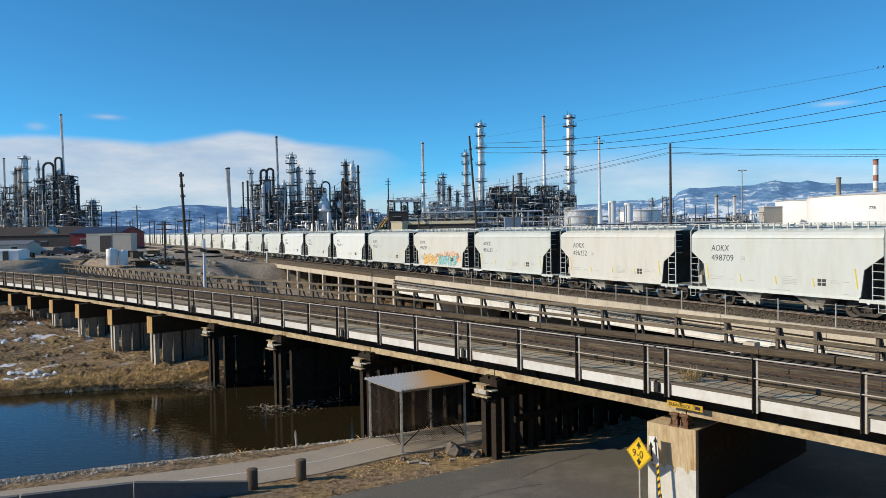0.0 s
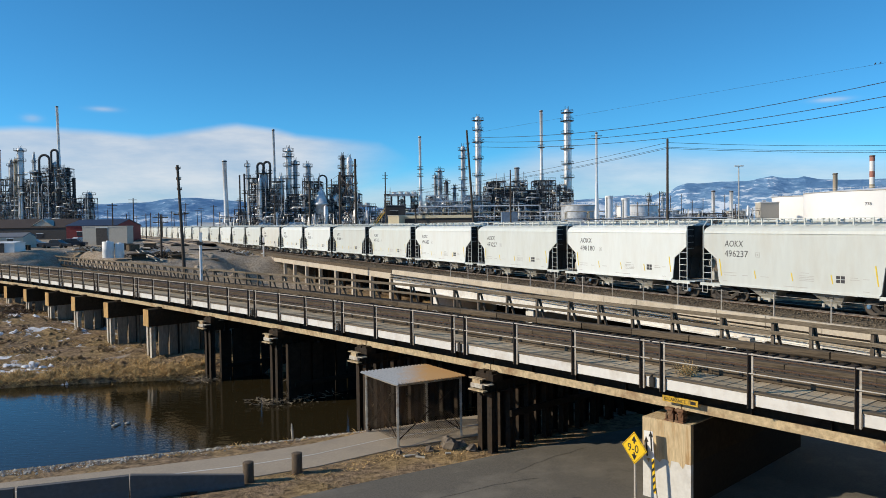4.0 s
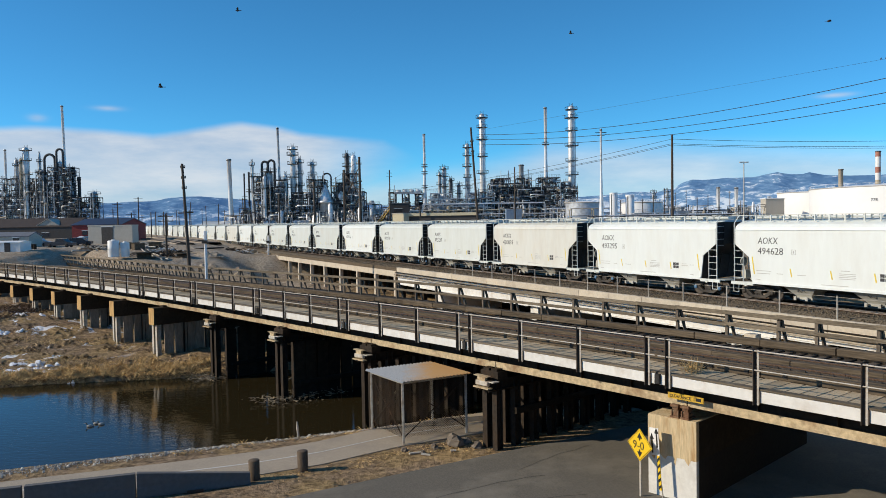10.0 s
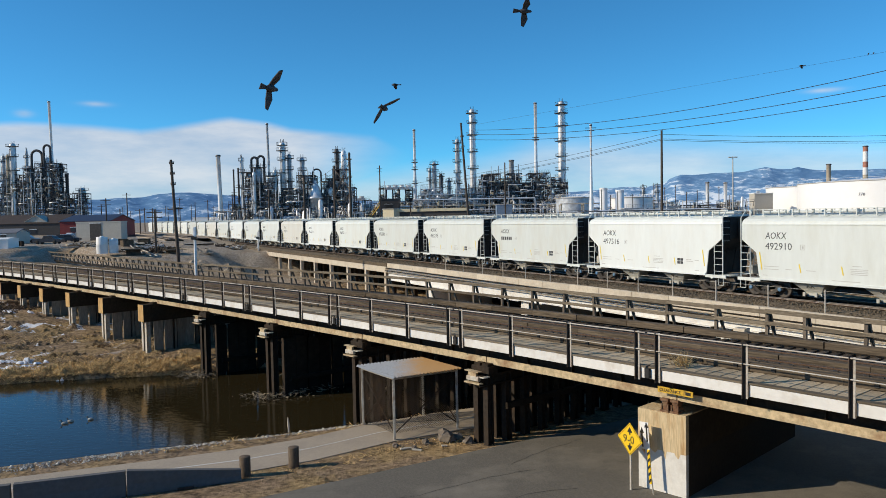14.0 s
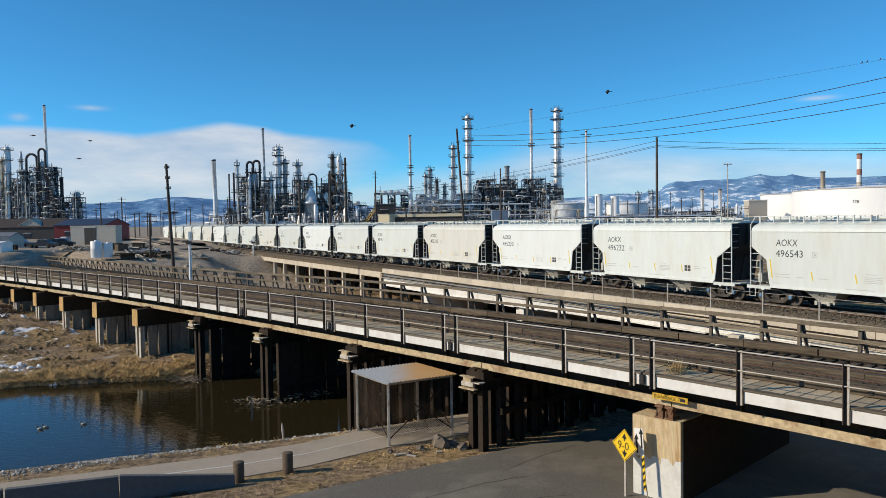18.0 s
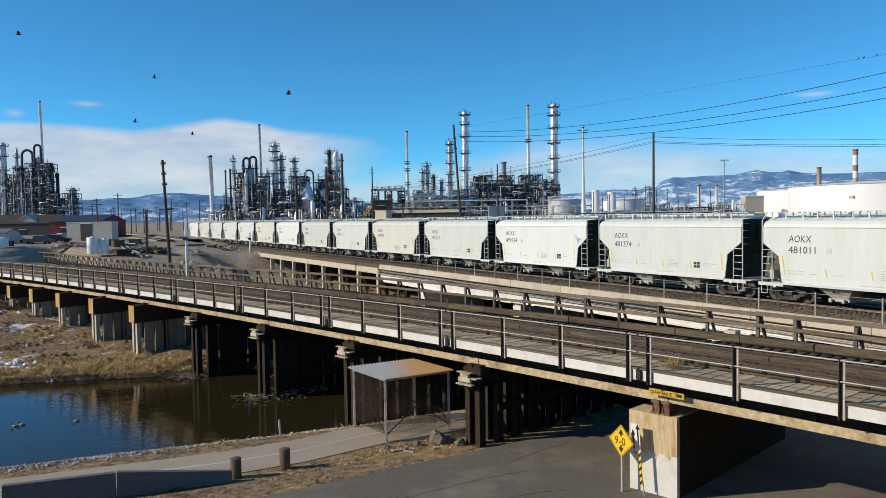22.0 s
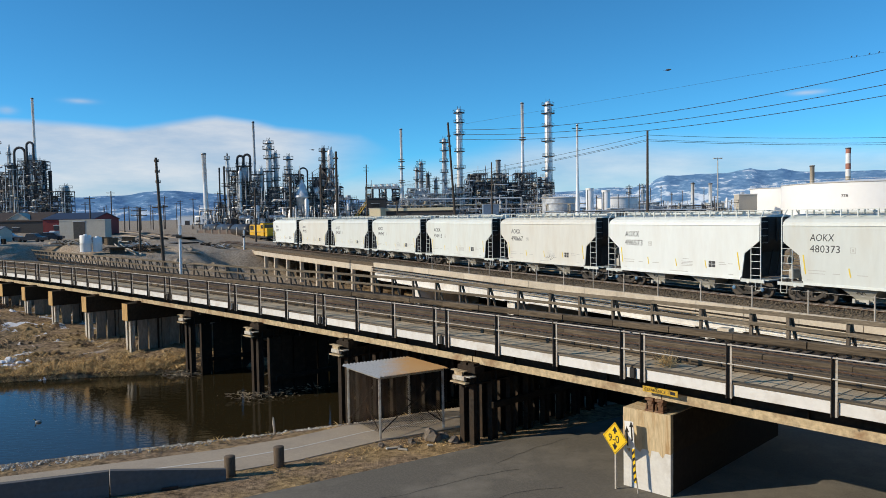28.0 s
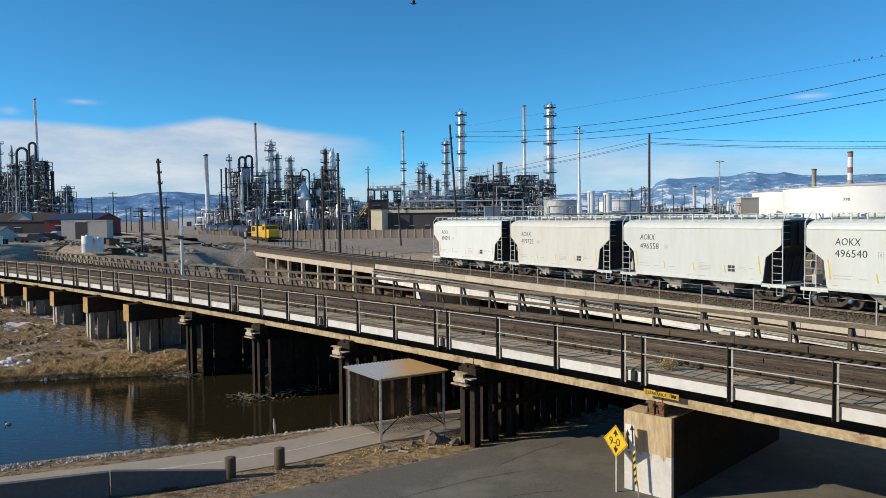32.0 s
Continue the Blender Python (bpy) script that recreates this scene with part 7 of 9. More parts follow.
def building(name, label, x, y, w, d, z0, h, wall, roof, pitch=0.0, turn=0.0, openings=(), overhang=0.2):
    t = thing(name, label, "building", pose(x, y, z0, 0, 0, turn))
    part("wall", Shape().box((w / 2, d / 2, h / 2 - 0.5), (w, d, h + 1.0)), wall, t)
    o = overhang
    if pitch:
        part("roof", Shape().prism(((-o, h), (d / 2, h + pitch), (d + o, h), (d + o, h + 0.15), (d / 2, h + pitch + 0.15), (-o, h + 0.15)), -o, w + o, "yz"), roof, t)
        part("gable", Shape().prism(((0, h), (d / 2, h + pitch - 0.02), (d, h)), 0.02, w - 0.02, "yz"), wall, t)
    else:
        part("roof", Shape().box((w / 2, d / 2, h + 0.12), (w + 2 * o, d + 2 * o, 0.24)), roof, t)
    for name2, a, z, ww, hh, m in openings:
        o2 = part(name2, Shape().box((a, -0.03, z), (ww, 0.08, hh)), m, t)
        part("frame", Shape().box((a, -0.05, z + hh / 2 + 0.06), (ww + 0.2, 0.12, 0.12)), SIGN_WHITE, o2)
    return t


building("warehouse", "low dull red building with a dark blue sheet roof", -87.2, 176, 11.4, 16, 4.6, 4.0, BRICK_RED, ROOF_BLUE, 1.5, 2, [("window", 3 + 3 * k, 2.2, 1.2, 1.0, GLASS) for k in range(3)])
building("shed", "pale beige metal shed with dark door", -71.6, 151.0, 9.2, 2.6, 4.4, 3.9, SHED_BEIGE, SHED_BEIGE, 0, -4, [("roller_door", 4.0, 1.9, 2.3, 3.7, SHED_DARK)], 0.05)
building("long_building", "long dark building with a brown pitched roof", -160, 228, 47, 18, 4.4, 3.9, SHED_DARK, BROWN_ROOF, 2.7, 0, [("window", 3 + 4 * k, 1.6, 2.0, 1.2, GLASS) for k in range(10)])
building("dormer_house", "small pale gabled dormer on the dark roof", -117.6, 229.2, 5.0, 6.4, 8.5, 0.3, SHED_BEIGE, SHED_BEIGE, 2.0, 90, [])
building("site_cabin", "pale blue-grey site cabin", -67.0, 109, 5.2, 3.4, 4.3, 1.75, SIGN_WHITE, SIGN_WHITE, 0.2, 4, [("door", 3.4, 0.95, 0.8, 1.8, SHED_DARK)], 0.05)
building("store_shed", "grey metal store shed with a shallow roof", -81.5, 132, 8.2, 5, 4.4, 2.3, SHED_BEIGE, ROOF_GREY, 0.7, 4, [("door", 6, 1.1, 1.0, 2.0, SHED_DARK)], 0.1)
control = building("control_building", "long low beige building with a flat roof", -12.2, 241, 22.8, 10, 2.8, 7.0, SHED_DARK, SHED_BEIGE, 0, -12, [("window", 4 + 5 * k, 2.4, 1.5, 1.2, GLASS) for k in range(4)])
part("fascia", Shape().box((11.3, -0.35, 7.5), (23.2, 0.3, 0.9)), PALE_YELLOW, control)
building("pump_house", "pale yellow building end beside the long roof", -16.4, 240, 4.2, 8, 2.8, 7.9, PALE_YELLOW, SHED_BEIGE, 0, -30)
building("switch_house", "dark slate equipment house among the pipework", -20.8, 285, 7.6, 6, 2.8, 12.2, SHED_DARK, ROOF_GREY, 0, 0, [("louvre", 3.6, 9.5, 3.0, 1.6, BLACK_STEEL)])
building("blue_cabin", "blue-grey steel equipment cabin", 19.2, 231, 4.8, 4, 2.8, 8.4, PLANT_BLUE, PLANT_BLUE, 0, 0, (), 0.05)
building("metering_hut", "grey equipment hut with dark doors", 57, 240, 7, 5, 2.8, 6.4, SHED_DARK, SHED_BEIGE, 0, 0, [("door", 2, 2, 1.6, 3.5, BLACK_STEEL)], 0.1)
building("far_warehouse", "distant white flat-roofed warehouse", 150, 560, 40, 20, 3, 7, TANK_WHITE, TANK_WHITE, 0, 0, [("window", 5 + 6 * k, 4, 3, 1.5, GLASS) for k in range(5)])
building("far_warehouse", "distant pale warehouse by the trees", -120, 430, 30, 15, 3, 6, TANK_WHITE, TANK_WHITE, 0, 0, [("door", 8 + 7 * k, 2, 3, 3.5, SHED_DARK) for k in range(3)])
building("far_warehouse", "distant white flat building", -205, 640, 46, 20, 3, 8, TANK_WHITE, TANK_WHITE, 0, 0, [("door", 8 + 9 * k, 2, 4, 4, SHED_DARK) for k in range(4)])


def yard_tank(x, y, r, h, label):
    t = thing("plastic_tank", label, "tank", pose(x, y, 4.0), group="yard tanks")
    part("shell", Shape().lathe([(r, 0), (r, h * 0.5), (r * 1.02, h * 0.52), (r, h * 0.54), (r, h - 0.08), (r * 0.9, h)], 18), SIGN_WHITE, t)
    part("lid", Shape().lathe([(0.25, h), (0.25, h + 0.12), (0.05, h + 0.14)], 10), SIGN_WHITE, t)


yard_tank(-46.3, 105, 0.75, 2.3, "white upright plastic water tank")
yard_tank(-44.9, 105.5, 0.6, 2.0, "smaller white plastic tank")


def signal_cabinet(x, y, z, h):
    t = thing("signal_mast", "white trackside signal post with cabinet", "signal post", pose(x, y, z))
    part("post", Shape().tube((0, 0, -0.5), (0, 0, h - 1.0), 0.14, 0.12, n=8), TANK_WHITE, t)
    part("cabinet", Shape().box((0, 0, h - 0.6), (0.26, 0.26, 0.8), ch=0.04), TANK_WHITE, t)
    part("lamp_hood", Shape().box((0, -0.2, h - 1.25), (0.5, 0.3, 0.28), ch=0.04), BLACK_STEEL, t)
    part("bracket", Shape().box((-0.35, 0, h - 1.1), (0.6, 0.3, 0.12)), BLACK_STEEL, t)


signal_cabinet(-22.9, 72, 2.7, 5.2)
signal_cabinet(-29.3, 125, 3.1, 3.4)


def vehicle(x, y, z, turn, paint, label, pickup=False):
    t = thing("parked_car", label, "car", pose(x, y, z, 0, 0, turn), group="parked cars")
    prof = ((-2.4, 0.35), (2.4, 0.35), (2.45, 0.85), (1.5, 0.98), (0.9, 1.5), (-0.4, 1.52), (-0.6, 1.0), (-2.4, 0.98)) if pickup else ((-2.2, 0.3), (2.2, 0.3), (2.25, 0.75), (1.3, 0.9), (0.6, 1.42), (-1.2, 1.45), (-2.0, 0.95), (-2.25, 0.85))
    part("body", Shape().prism(prof, -0.88, 0.88), paint, t)
    part("side_window", Shape().prism(((-0.3, 1.02), (1.15, 1.02), (0.75, 1.42), (-0.3, 1.44)), -0.895, 0.895), GLASS, t)
    for wx in (-1.5, 1.5):
        for wy in (-0.8, 0.8):
            part("wheel", Shape().lathe([(0.1, -0.1), (0.34, -0.1), (0.36, 0), (0.34, 0.1), (0.1, 0.1)], 12, (wx, wy, 0.36), "y"), TYRE, t)


vehicle(-88, 160, 4.75, 8, VEHICLE_DARK, "dark parked sedan in the yard")
vehicle(-96, 172, 4.75, 4, VEHICLE_PALE, "silver parked car in the yard")
vehicle(-103, 176, 4.75, 95, VEHICLE_DARK, "dark parked car beside the building")
vehicle(-76, 140, 4.75, 12, VEHICLE_PALE, "pale parked pickup truck", True)
vehicle(-68, 133, 4.7, 0, VEHICLE_DARK, "dark pickup truck in the yard", True)
vehicle(-112, 165, 4.75, 0, VEHICLE_DARK, "dark parked van-like car")
vehicle(-92, 162, 4.75, 20, VEHICLE_DARK, "dark pickup truck beside the sheds", True)
vehicle(-72, 146, 4.75, 165, VEHICLE_PALE, "pale grey parked car in the yard")
vehicle(-69, 142, 4.75, 10, VEHICLE_DARK, "dark car parked before the shed")
vehicle(-80, 168, 4.75, 60, VEHICLE_PALE, "silver car parked by the red building")
vehicle(-58, 250, 3.2, 20, VEHICLE_PALE, "distant silver car on the dirt")


def yard_clutter():
    rnd = random.Random(9)
    for k in range(12):
        x, y = rnd.uniform(-58, -36), rnd.uniform(112, 130)
        z = ground_z(x, y)
        t = thing("pipe_bundle", "stack of rusty and grey pipes on the ground", "pipes", pose(x, y, z, 0, 0, rnd.uniform(-30, 60)), group="yard clutter")
        for j in range(5):
            part("pipe", Shape().tube((-2.5, 0.25 * j, 0.15 + 0.05 * (j % 2)), (2.5, 0.25 * j, 0.15), 0.13, n=7), rnd.choice((GALV, RUSTY_FLANGE, PILE, TAN_PIPE, PILE)), t)
    for k in range(4):
        x, y = rnd.uniform(-52, -36), rnd.uniform(112, 124)
        t = thing("crate", "weathered wooden crate in the yard", "crate", pose(x, y, ground_z(x, y), 0, 0, rnd.uniform(0, 90)), group="yard crates")
        part("box", Shape().box((0, 0, 0.45), (1.6, 1.1, 0.9), ch=0.03), rnd.choice((TIMBER, SHED_DARK, GREEN_PAINT, SHED_DARK)), t)
        part("lid", Shape().box((0, 0, 0.93), (1.7, 1.2, 0.06)), TIMBER, t)
    for x, y in ((-68.1, 121.8), (-67.1, 122.2), (-66.3, 121.5)):
        thing("timber_post", "dark upright timber post", "post", pose(x, y, 4.1), group="yard posts", shape=Shape().tube((0, 0, -0.5), (0, 0, 1.5), 0.26, n=8), mat=DARK_TIMBER)

    # low heaps of scrap timber and steel round the tanks
    for k in range(16):
        x, y = rnd.uniform(-56, -32), rnd.uniform(108, 128)
        sh = Shape()
        for _ in range(46):
            px, py, L = rnd.gauss(0, 0.9), rnd.gauss(0, 0.8), rnd.uniform(0.25, 1.2)
            a, z = rnd.uniform(0, 3.14), max(0.05, rnd.gauss(0.22, 0.16))
            sh.box((0, 0, 0), (L, rnd.uniform(0.05, 0.2), rnd.uniform(0.04, 0.12)), pose(px, py, z, rnd.uniform(-15, 15), rnd.uniform(-25, 25), math.degrees(a)))
        thing("scrap_heap", "untidy heap of scrap boards and steel", "scrap heap", pose(x, y, ground_z(x, y) - 0.05), group="scrap heaps", kind="stuff", shape=sh, mat=rnd.choice((RAIL_BOARD, PALE_CAP, TIMBER, PLANT_STEEL, PALE_CAP, PILE)))
    for x, y, r, h in ((-42.6, 106.5, 1.6, 0.9), (-38.5, 110, 1.2, 0.6)):
        thing("cable_drum", "brown timber cable drum lying flat", "cable drum", pose(x, y, ground_z(x, y)), group="cable drums", shape=Shape().lathe([(r, 0), (r, 0.12), (r * 0.6, 0.14), (r * 0.6, h - 0.14), (r, h - 0.12), (r, h), (0.1, h)], 18), mat=TIMBER)
    # a bend of pale pipes laid on the ground towards the sidings
    for k in range(2):
        sh = Shape().run([(-60 + 20.5 * f + 0.7 * k, 150 - 45 * f - 6 * math.sin(3.14 * f) + 0.3 * k, ground_z(-60 + 20.5 * f, 150 - 45 * f - 6 * math.sin(3.14 * f)) + 0.2) for f in [i / 14 for i in range(15)]], 0.09, 6)
        thing("bent_pipeline", "long pale pipe bending across the yard", "pipe", group="yard pipes", shape=sh, mat=PALE_CAP)
    # heaps of brown dirt along the foot of the embankment
    for x, y, r in ((-33, 104, 2.4), (-30, 109, 2.2), (-36, 114, 2.6), (-27, 99, 1.9), (-31, 99, 1.5)):
        sh = Shape()
        pts = []
        for j in range(11):
            q = 1.0 - j / 11
            for i in range(30):
                a = i * math.pi / 15
                k2 = q * r * (1 + 0.35 * noise.noise((math.cos(a) * 1.3 + x, math.sin(a) * 1.3, 4.0)))
                px, py = k2 * math.cos(a), k2 * 0.75 * math.sin(a)
                lump = 0.30 * noise.noise((px * 1.5 + x, py * 1.5, 1.0)) + 0.16 * noise.noise((px * 4 + x, py * 4, 2.0))
                pts.append((px, py, -0.25 + 0.34 * r * (1 - q ** 1.3) + lump * (1 - q ** 4)))
        sh.add(pts, [(j * 30 + i, j * 30 + (i + 1) % 30, j * 30 + 30 + (i + 1) % 30, j * 30 + 30 + i) for j in range(10) for i in range(30)] + [tuple(range(300, 330))])
        thing("dirt_mound", "rough mound of brown dirt", "mound", pose(x, y, ground_z(x, y)), group="dirt mounds", shape=sh, mat=GROUND)


yard_clutter()


# brown precast wall with its panels, and a low wire fence before it
def precast_wall():
    t = thing("wall_precast", "long brown precast concrete wall", "wall", kind="structure")
    a, b = Vector((-58.0, 196.0)), Vector((30.0, 182.0))
    n = 44
    d = (b - a)
    turn = math.degrees(math.atan2(d.y, d.x))
    L = d.length / n
    panel = Shape().box((0, 0, 1.15), (L - 0.35, 0.12, 2.5)).mesh("panel", WALL_PANEL)
    post = Shape().box((0, 0, 1.25), (0.34, 0.3, 2.7)).mesh("wall_post", CONCRETE)
    for i in range(n):
        p = a.lerp(b, (i + 0.5) / n)
        q = a.lerp(b, i / n)
        part("panel", panel, None, t, m=Matrix.Translation((p.x, p.y, 2.95)) @ pose(0, 0, 0, 0, 0, turn))
        part("wall_post", post, None, t, m=Matrix.Translation((q.x, q.y, 2.95)) @ pose(0, 0, 0, 0, 0, turn))


precast_wall()


def wire_fence():
    t = thing("wire_fence", "low steel-post wire fence beside the track", "fence", kind="structure")
    for i in range(42):
        p = on_track(14 + 2.5 * i, -9.5, 0)
        z = ground_z(p.x, p.y)
        part("fence_post", Shape().tube((p.x, p.y, z - 0.3), (p.x, p.y, z + 1.5), 0.05, n=5), PILE, t)
    for h in (0.5, 1.0, 1.4):
        sh = Shape()
        for i in range(41):
            p, q = on_track(14 + 2.5 * i, -9.5), on_track(16.5 + 2.5 * i, -9.5)
            sh.tube((p.x, p.y, ground_z(p.x, p.y) + h), (q.x, q.y, ground_z(q.x, q.y) + h), 0.012, n=3)
        part("fence_wire", sh, PILE, t)


wire_fence()


# parked locomotive and tank cars on the siding
def locomotive(m):
    t = thing("locomotive", "yellow diesel locomotive standing on a siding", "locomotive", m)
    part("hood", Shape().box((-1.5, 0, 2.75), (11, 2.0, 2.5), ch=0.15), LOCO_YELLOW, t)
    cab = part("cab", Shape().box((5.2, 0, 2.95), (2.4, 3.0, 2.9), ch=0.12), LOCO_YELLOW, t)
    part("nose", Shape().box((7.3, 0, 2.4), (1.9, 2.4, 1.8), ch=0.2), LOCO_YELLOW, t)
    for y in (-1.52, 1.52):
        part("cab_window", Shape().box((5.2, y, 3.6), (1.6, 0.04, 0.8)), GLASS, cab)
    part("windscreen", Shape().box((6.42, 0, 3.7), (0.04, 2.4, 0.7)), GLASS, cab)
    part("frame", Shape().box((0, 0, 1.3), (17.5, 3.0, 0.4)).box((0, 0, 0.85), (5, 2.4, 0.8), ch=0.1), BLACK_STEEL, t)
    for x in (-5.6, 5.6):
        bg = part("bogie", Shape().box((x, 1.1, 0.6), (4.0, 0.2, 0.5)).box((x, -1.1, 0.6), (4.0, 0.2, 0.5)), BLACK_STEEL, t)
        for k in (-1.6, 0, 1.6):
            part("wheelset", Shape().lathe([(0.5, -0.8), (0.5, -0.68), (0.1, -0.66), (0.1, 0.66), (0.5, 0.68), (0.5, 0.8)], 16, (x + k, 0, 0.5), "y"), TREAD, bg)
    part("handrail", Shape().tube((-8, -1.5, 2.5), (8, -1.5, 2.5), 0.04, n=4).tube((-8, 1.5, 2.5), (8, 1.5, 2.5), 0.04, n=4), GALV, t)
    part("radiator_grille", Shape().box((-5, -1.02, 3.3), (3, 0.04, 1.0)), BLACK_STEEL, t)
    part("hood_roof", Shape().box((-1.5, 0, 4.04), (10.6, 1.7, 0.10), ch=0.02).box((-5.4, 0, 4.14), (2.6, 1.5, 0.16), ch=0.03), BLACK_STEEL, t)
    part("cab_roof", Shape().box((5.2, 0, 4.46), (2.3, 2.7, 0.12), ch=0.03), ROOF_GREY, t)
    part("exhaust", Shape().box((-1, 0, 4.1), (0.8, 0.5, 0.3)), BLACK_STEEL, t)


def tank_car(m):
    t = thing("tank_car", "black railway tank car on the siding", "tank car", m, group="parked tank cars")
    part("barrel", Shape().lathe([(0.3, -7.4), (1.2, -7.1), (1.5, -6.6), (1.5, 6.6), (1.2, 7.1), (0.3, 7.4)], 18, (0, 0, 2.6), "x"), TANKCAR_BLACK, t)
    part("valve_dome", Shape().lathe([(0.5, 4.0), (0.5, 4.4), (0.2, 4.5)], 12), TANKCAR_BLACK, t)
    part("underframe", Shape().box((0, 0, 1.0), (15.5, 0.5, 0.3)), BLACK_STEEL, t)
    for x in (-5.4, 5.4):
        bg = part("bogie", Shape().box((x, 1.0, 0.5), (2.4, 0.16, 0.4)).box((x, -1.0, 0.5), (2.4, 0.16, 0.4)).box((x, 0, 0.7), (0.5, 2.2, 0.5)), BLACK_STEEL, t)
        for k in (-0.88, 0.88):
            part("wheelset", Shape().lathe([(0.45, -0.8), (0.45, -0.68), (0.1, -0.66), (0.1, 0.66), (0.45, 0.68), (0.45, 0.8)], 16, (x + k, 0, 0.45), "y"), TREAD, bg)
    part("ladder", Shape().box((0, -1.53, 2.2), (0.5, 0.06, 2.4)), GALV, t)


SIDING_TURN = -62.5


def siding_pose(k):
    d = Vector((math.cos(radians(SIDING_TURN)), math.sin(radians(SIDING_TURN))))
    p = Vector((-32.8, 166.5)) - d * k
    return Matrix.Translation((p.x, p.y, 2.75)) @ pose(0, 0, 0, 0, 0, SIDING_TURN)


locomotive(siding_pose(8.0))
for k in range(3):
    tank_car(siding_pose(25.5 + 16.4 * k))


def siding_track():
    t = thing("siding_track", "rusty siding track on brown ballast", "track", kind="structure")
    m = siding_pose(30)
    part("ballast", Shape().prism(((-2.4, -0.7), (-1.6, -0.16), (1.6, -0.16), (2.4, -0.7)), -60, 60, "yz"), BALLAST, t, m=m)
    for y in (-0.72, 0.72):
        part("rail", Shape().box((0, y, -0.07), (120, 0.07, 0.14)), RAIL_STEEL, t, m=m)


siding_track()


def yard_track(n, s0, s1, bend, label):
    """A yard track on a low bed that lies on the ground and bends away from the main line."""
    t = thing("yard_track", label, "track", kind="structure")
    ss = spaced(((s0, s1, 2.0),))
    mids = [on_track(a, n + bend * ((a - s0) / (s1 - s0)) ** 2) for a in ss]
    side = [((mids[min(i + 1, len(mids) - 1)] - mids[max(i - 1, 0)]).normalized()).cross(Vector((0, 0, 1))) for i in range(len(mids))]
    raw = [max(ground_z(*(p + q * o).xy) for o in (-1.5, 0, 1.5)) for p, q in zip(mids, side)]
    bed = [sum(raw[max(0, i - 3):i + 4]) / len(raw[max(0, i - 3):i + 4]) for i in range(len(raw))]

    def strip(o, w, z, h, name, mat):
        sh = Shape()
        pts = []
        for p, q, g in zip(mids, side, bed):
            for a, b in ((o - w, z), (o + w, z), (o + w * 1.3, z - h), (o - w * 1.3, z - h)):
                e = p + q * a
                pts.append((e.x, e.y, g + b))
        sh.add(pts, [(i * 4 + k, i * 4 + (k + 1) % 4, i * 4 + 4 + (k + 1) % 4, i * 4 + 4 + k) for i in range(len(mids) - 1) for k in range(4)])
        part(name, sh, mat, t)

    strip(0, 1.5, 0.14, 0.5, "ballast", GROUND)
    for o in (-0.75, 0.75):
        strip(o, 0.05, 0.32, 0.15, "rail", RAIL_HEAD)
    ties = Shape()
    for p, q, g in zip(mids, side, bed):
        for k in range(3):
            c = p + (q.cross(Vector((0, 0, -1)))) * (0.66 * k)
            ties.box((0, 0, 0), (2.5, 0.24, 0.12), Matrix.Translation((c.x, c.y, g + 0.13)) @ pose(0, 0, 0, 0, 0, math.degrees(math.atan2(q.y, q.x))))
    tagged(part("ties", ties, TIE, t), kind="stuff")


yard_track(7.0, 118, 300, 6.0, "rusty yard track on brown ballast")
yard_track(13.0, 112, 300, 14.0, "rusty yard track bending away on brown ballast")

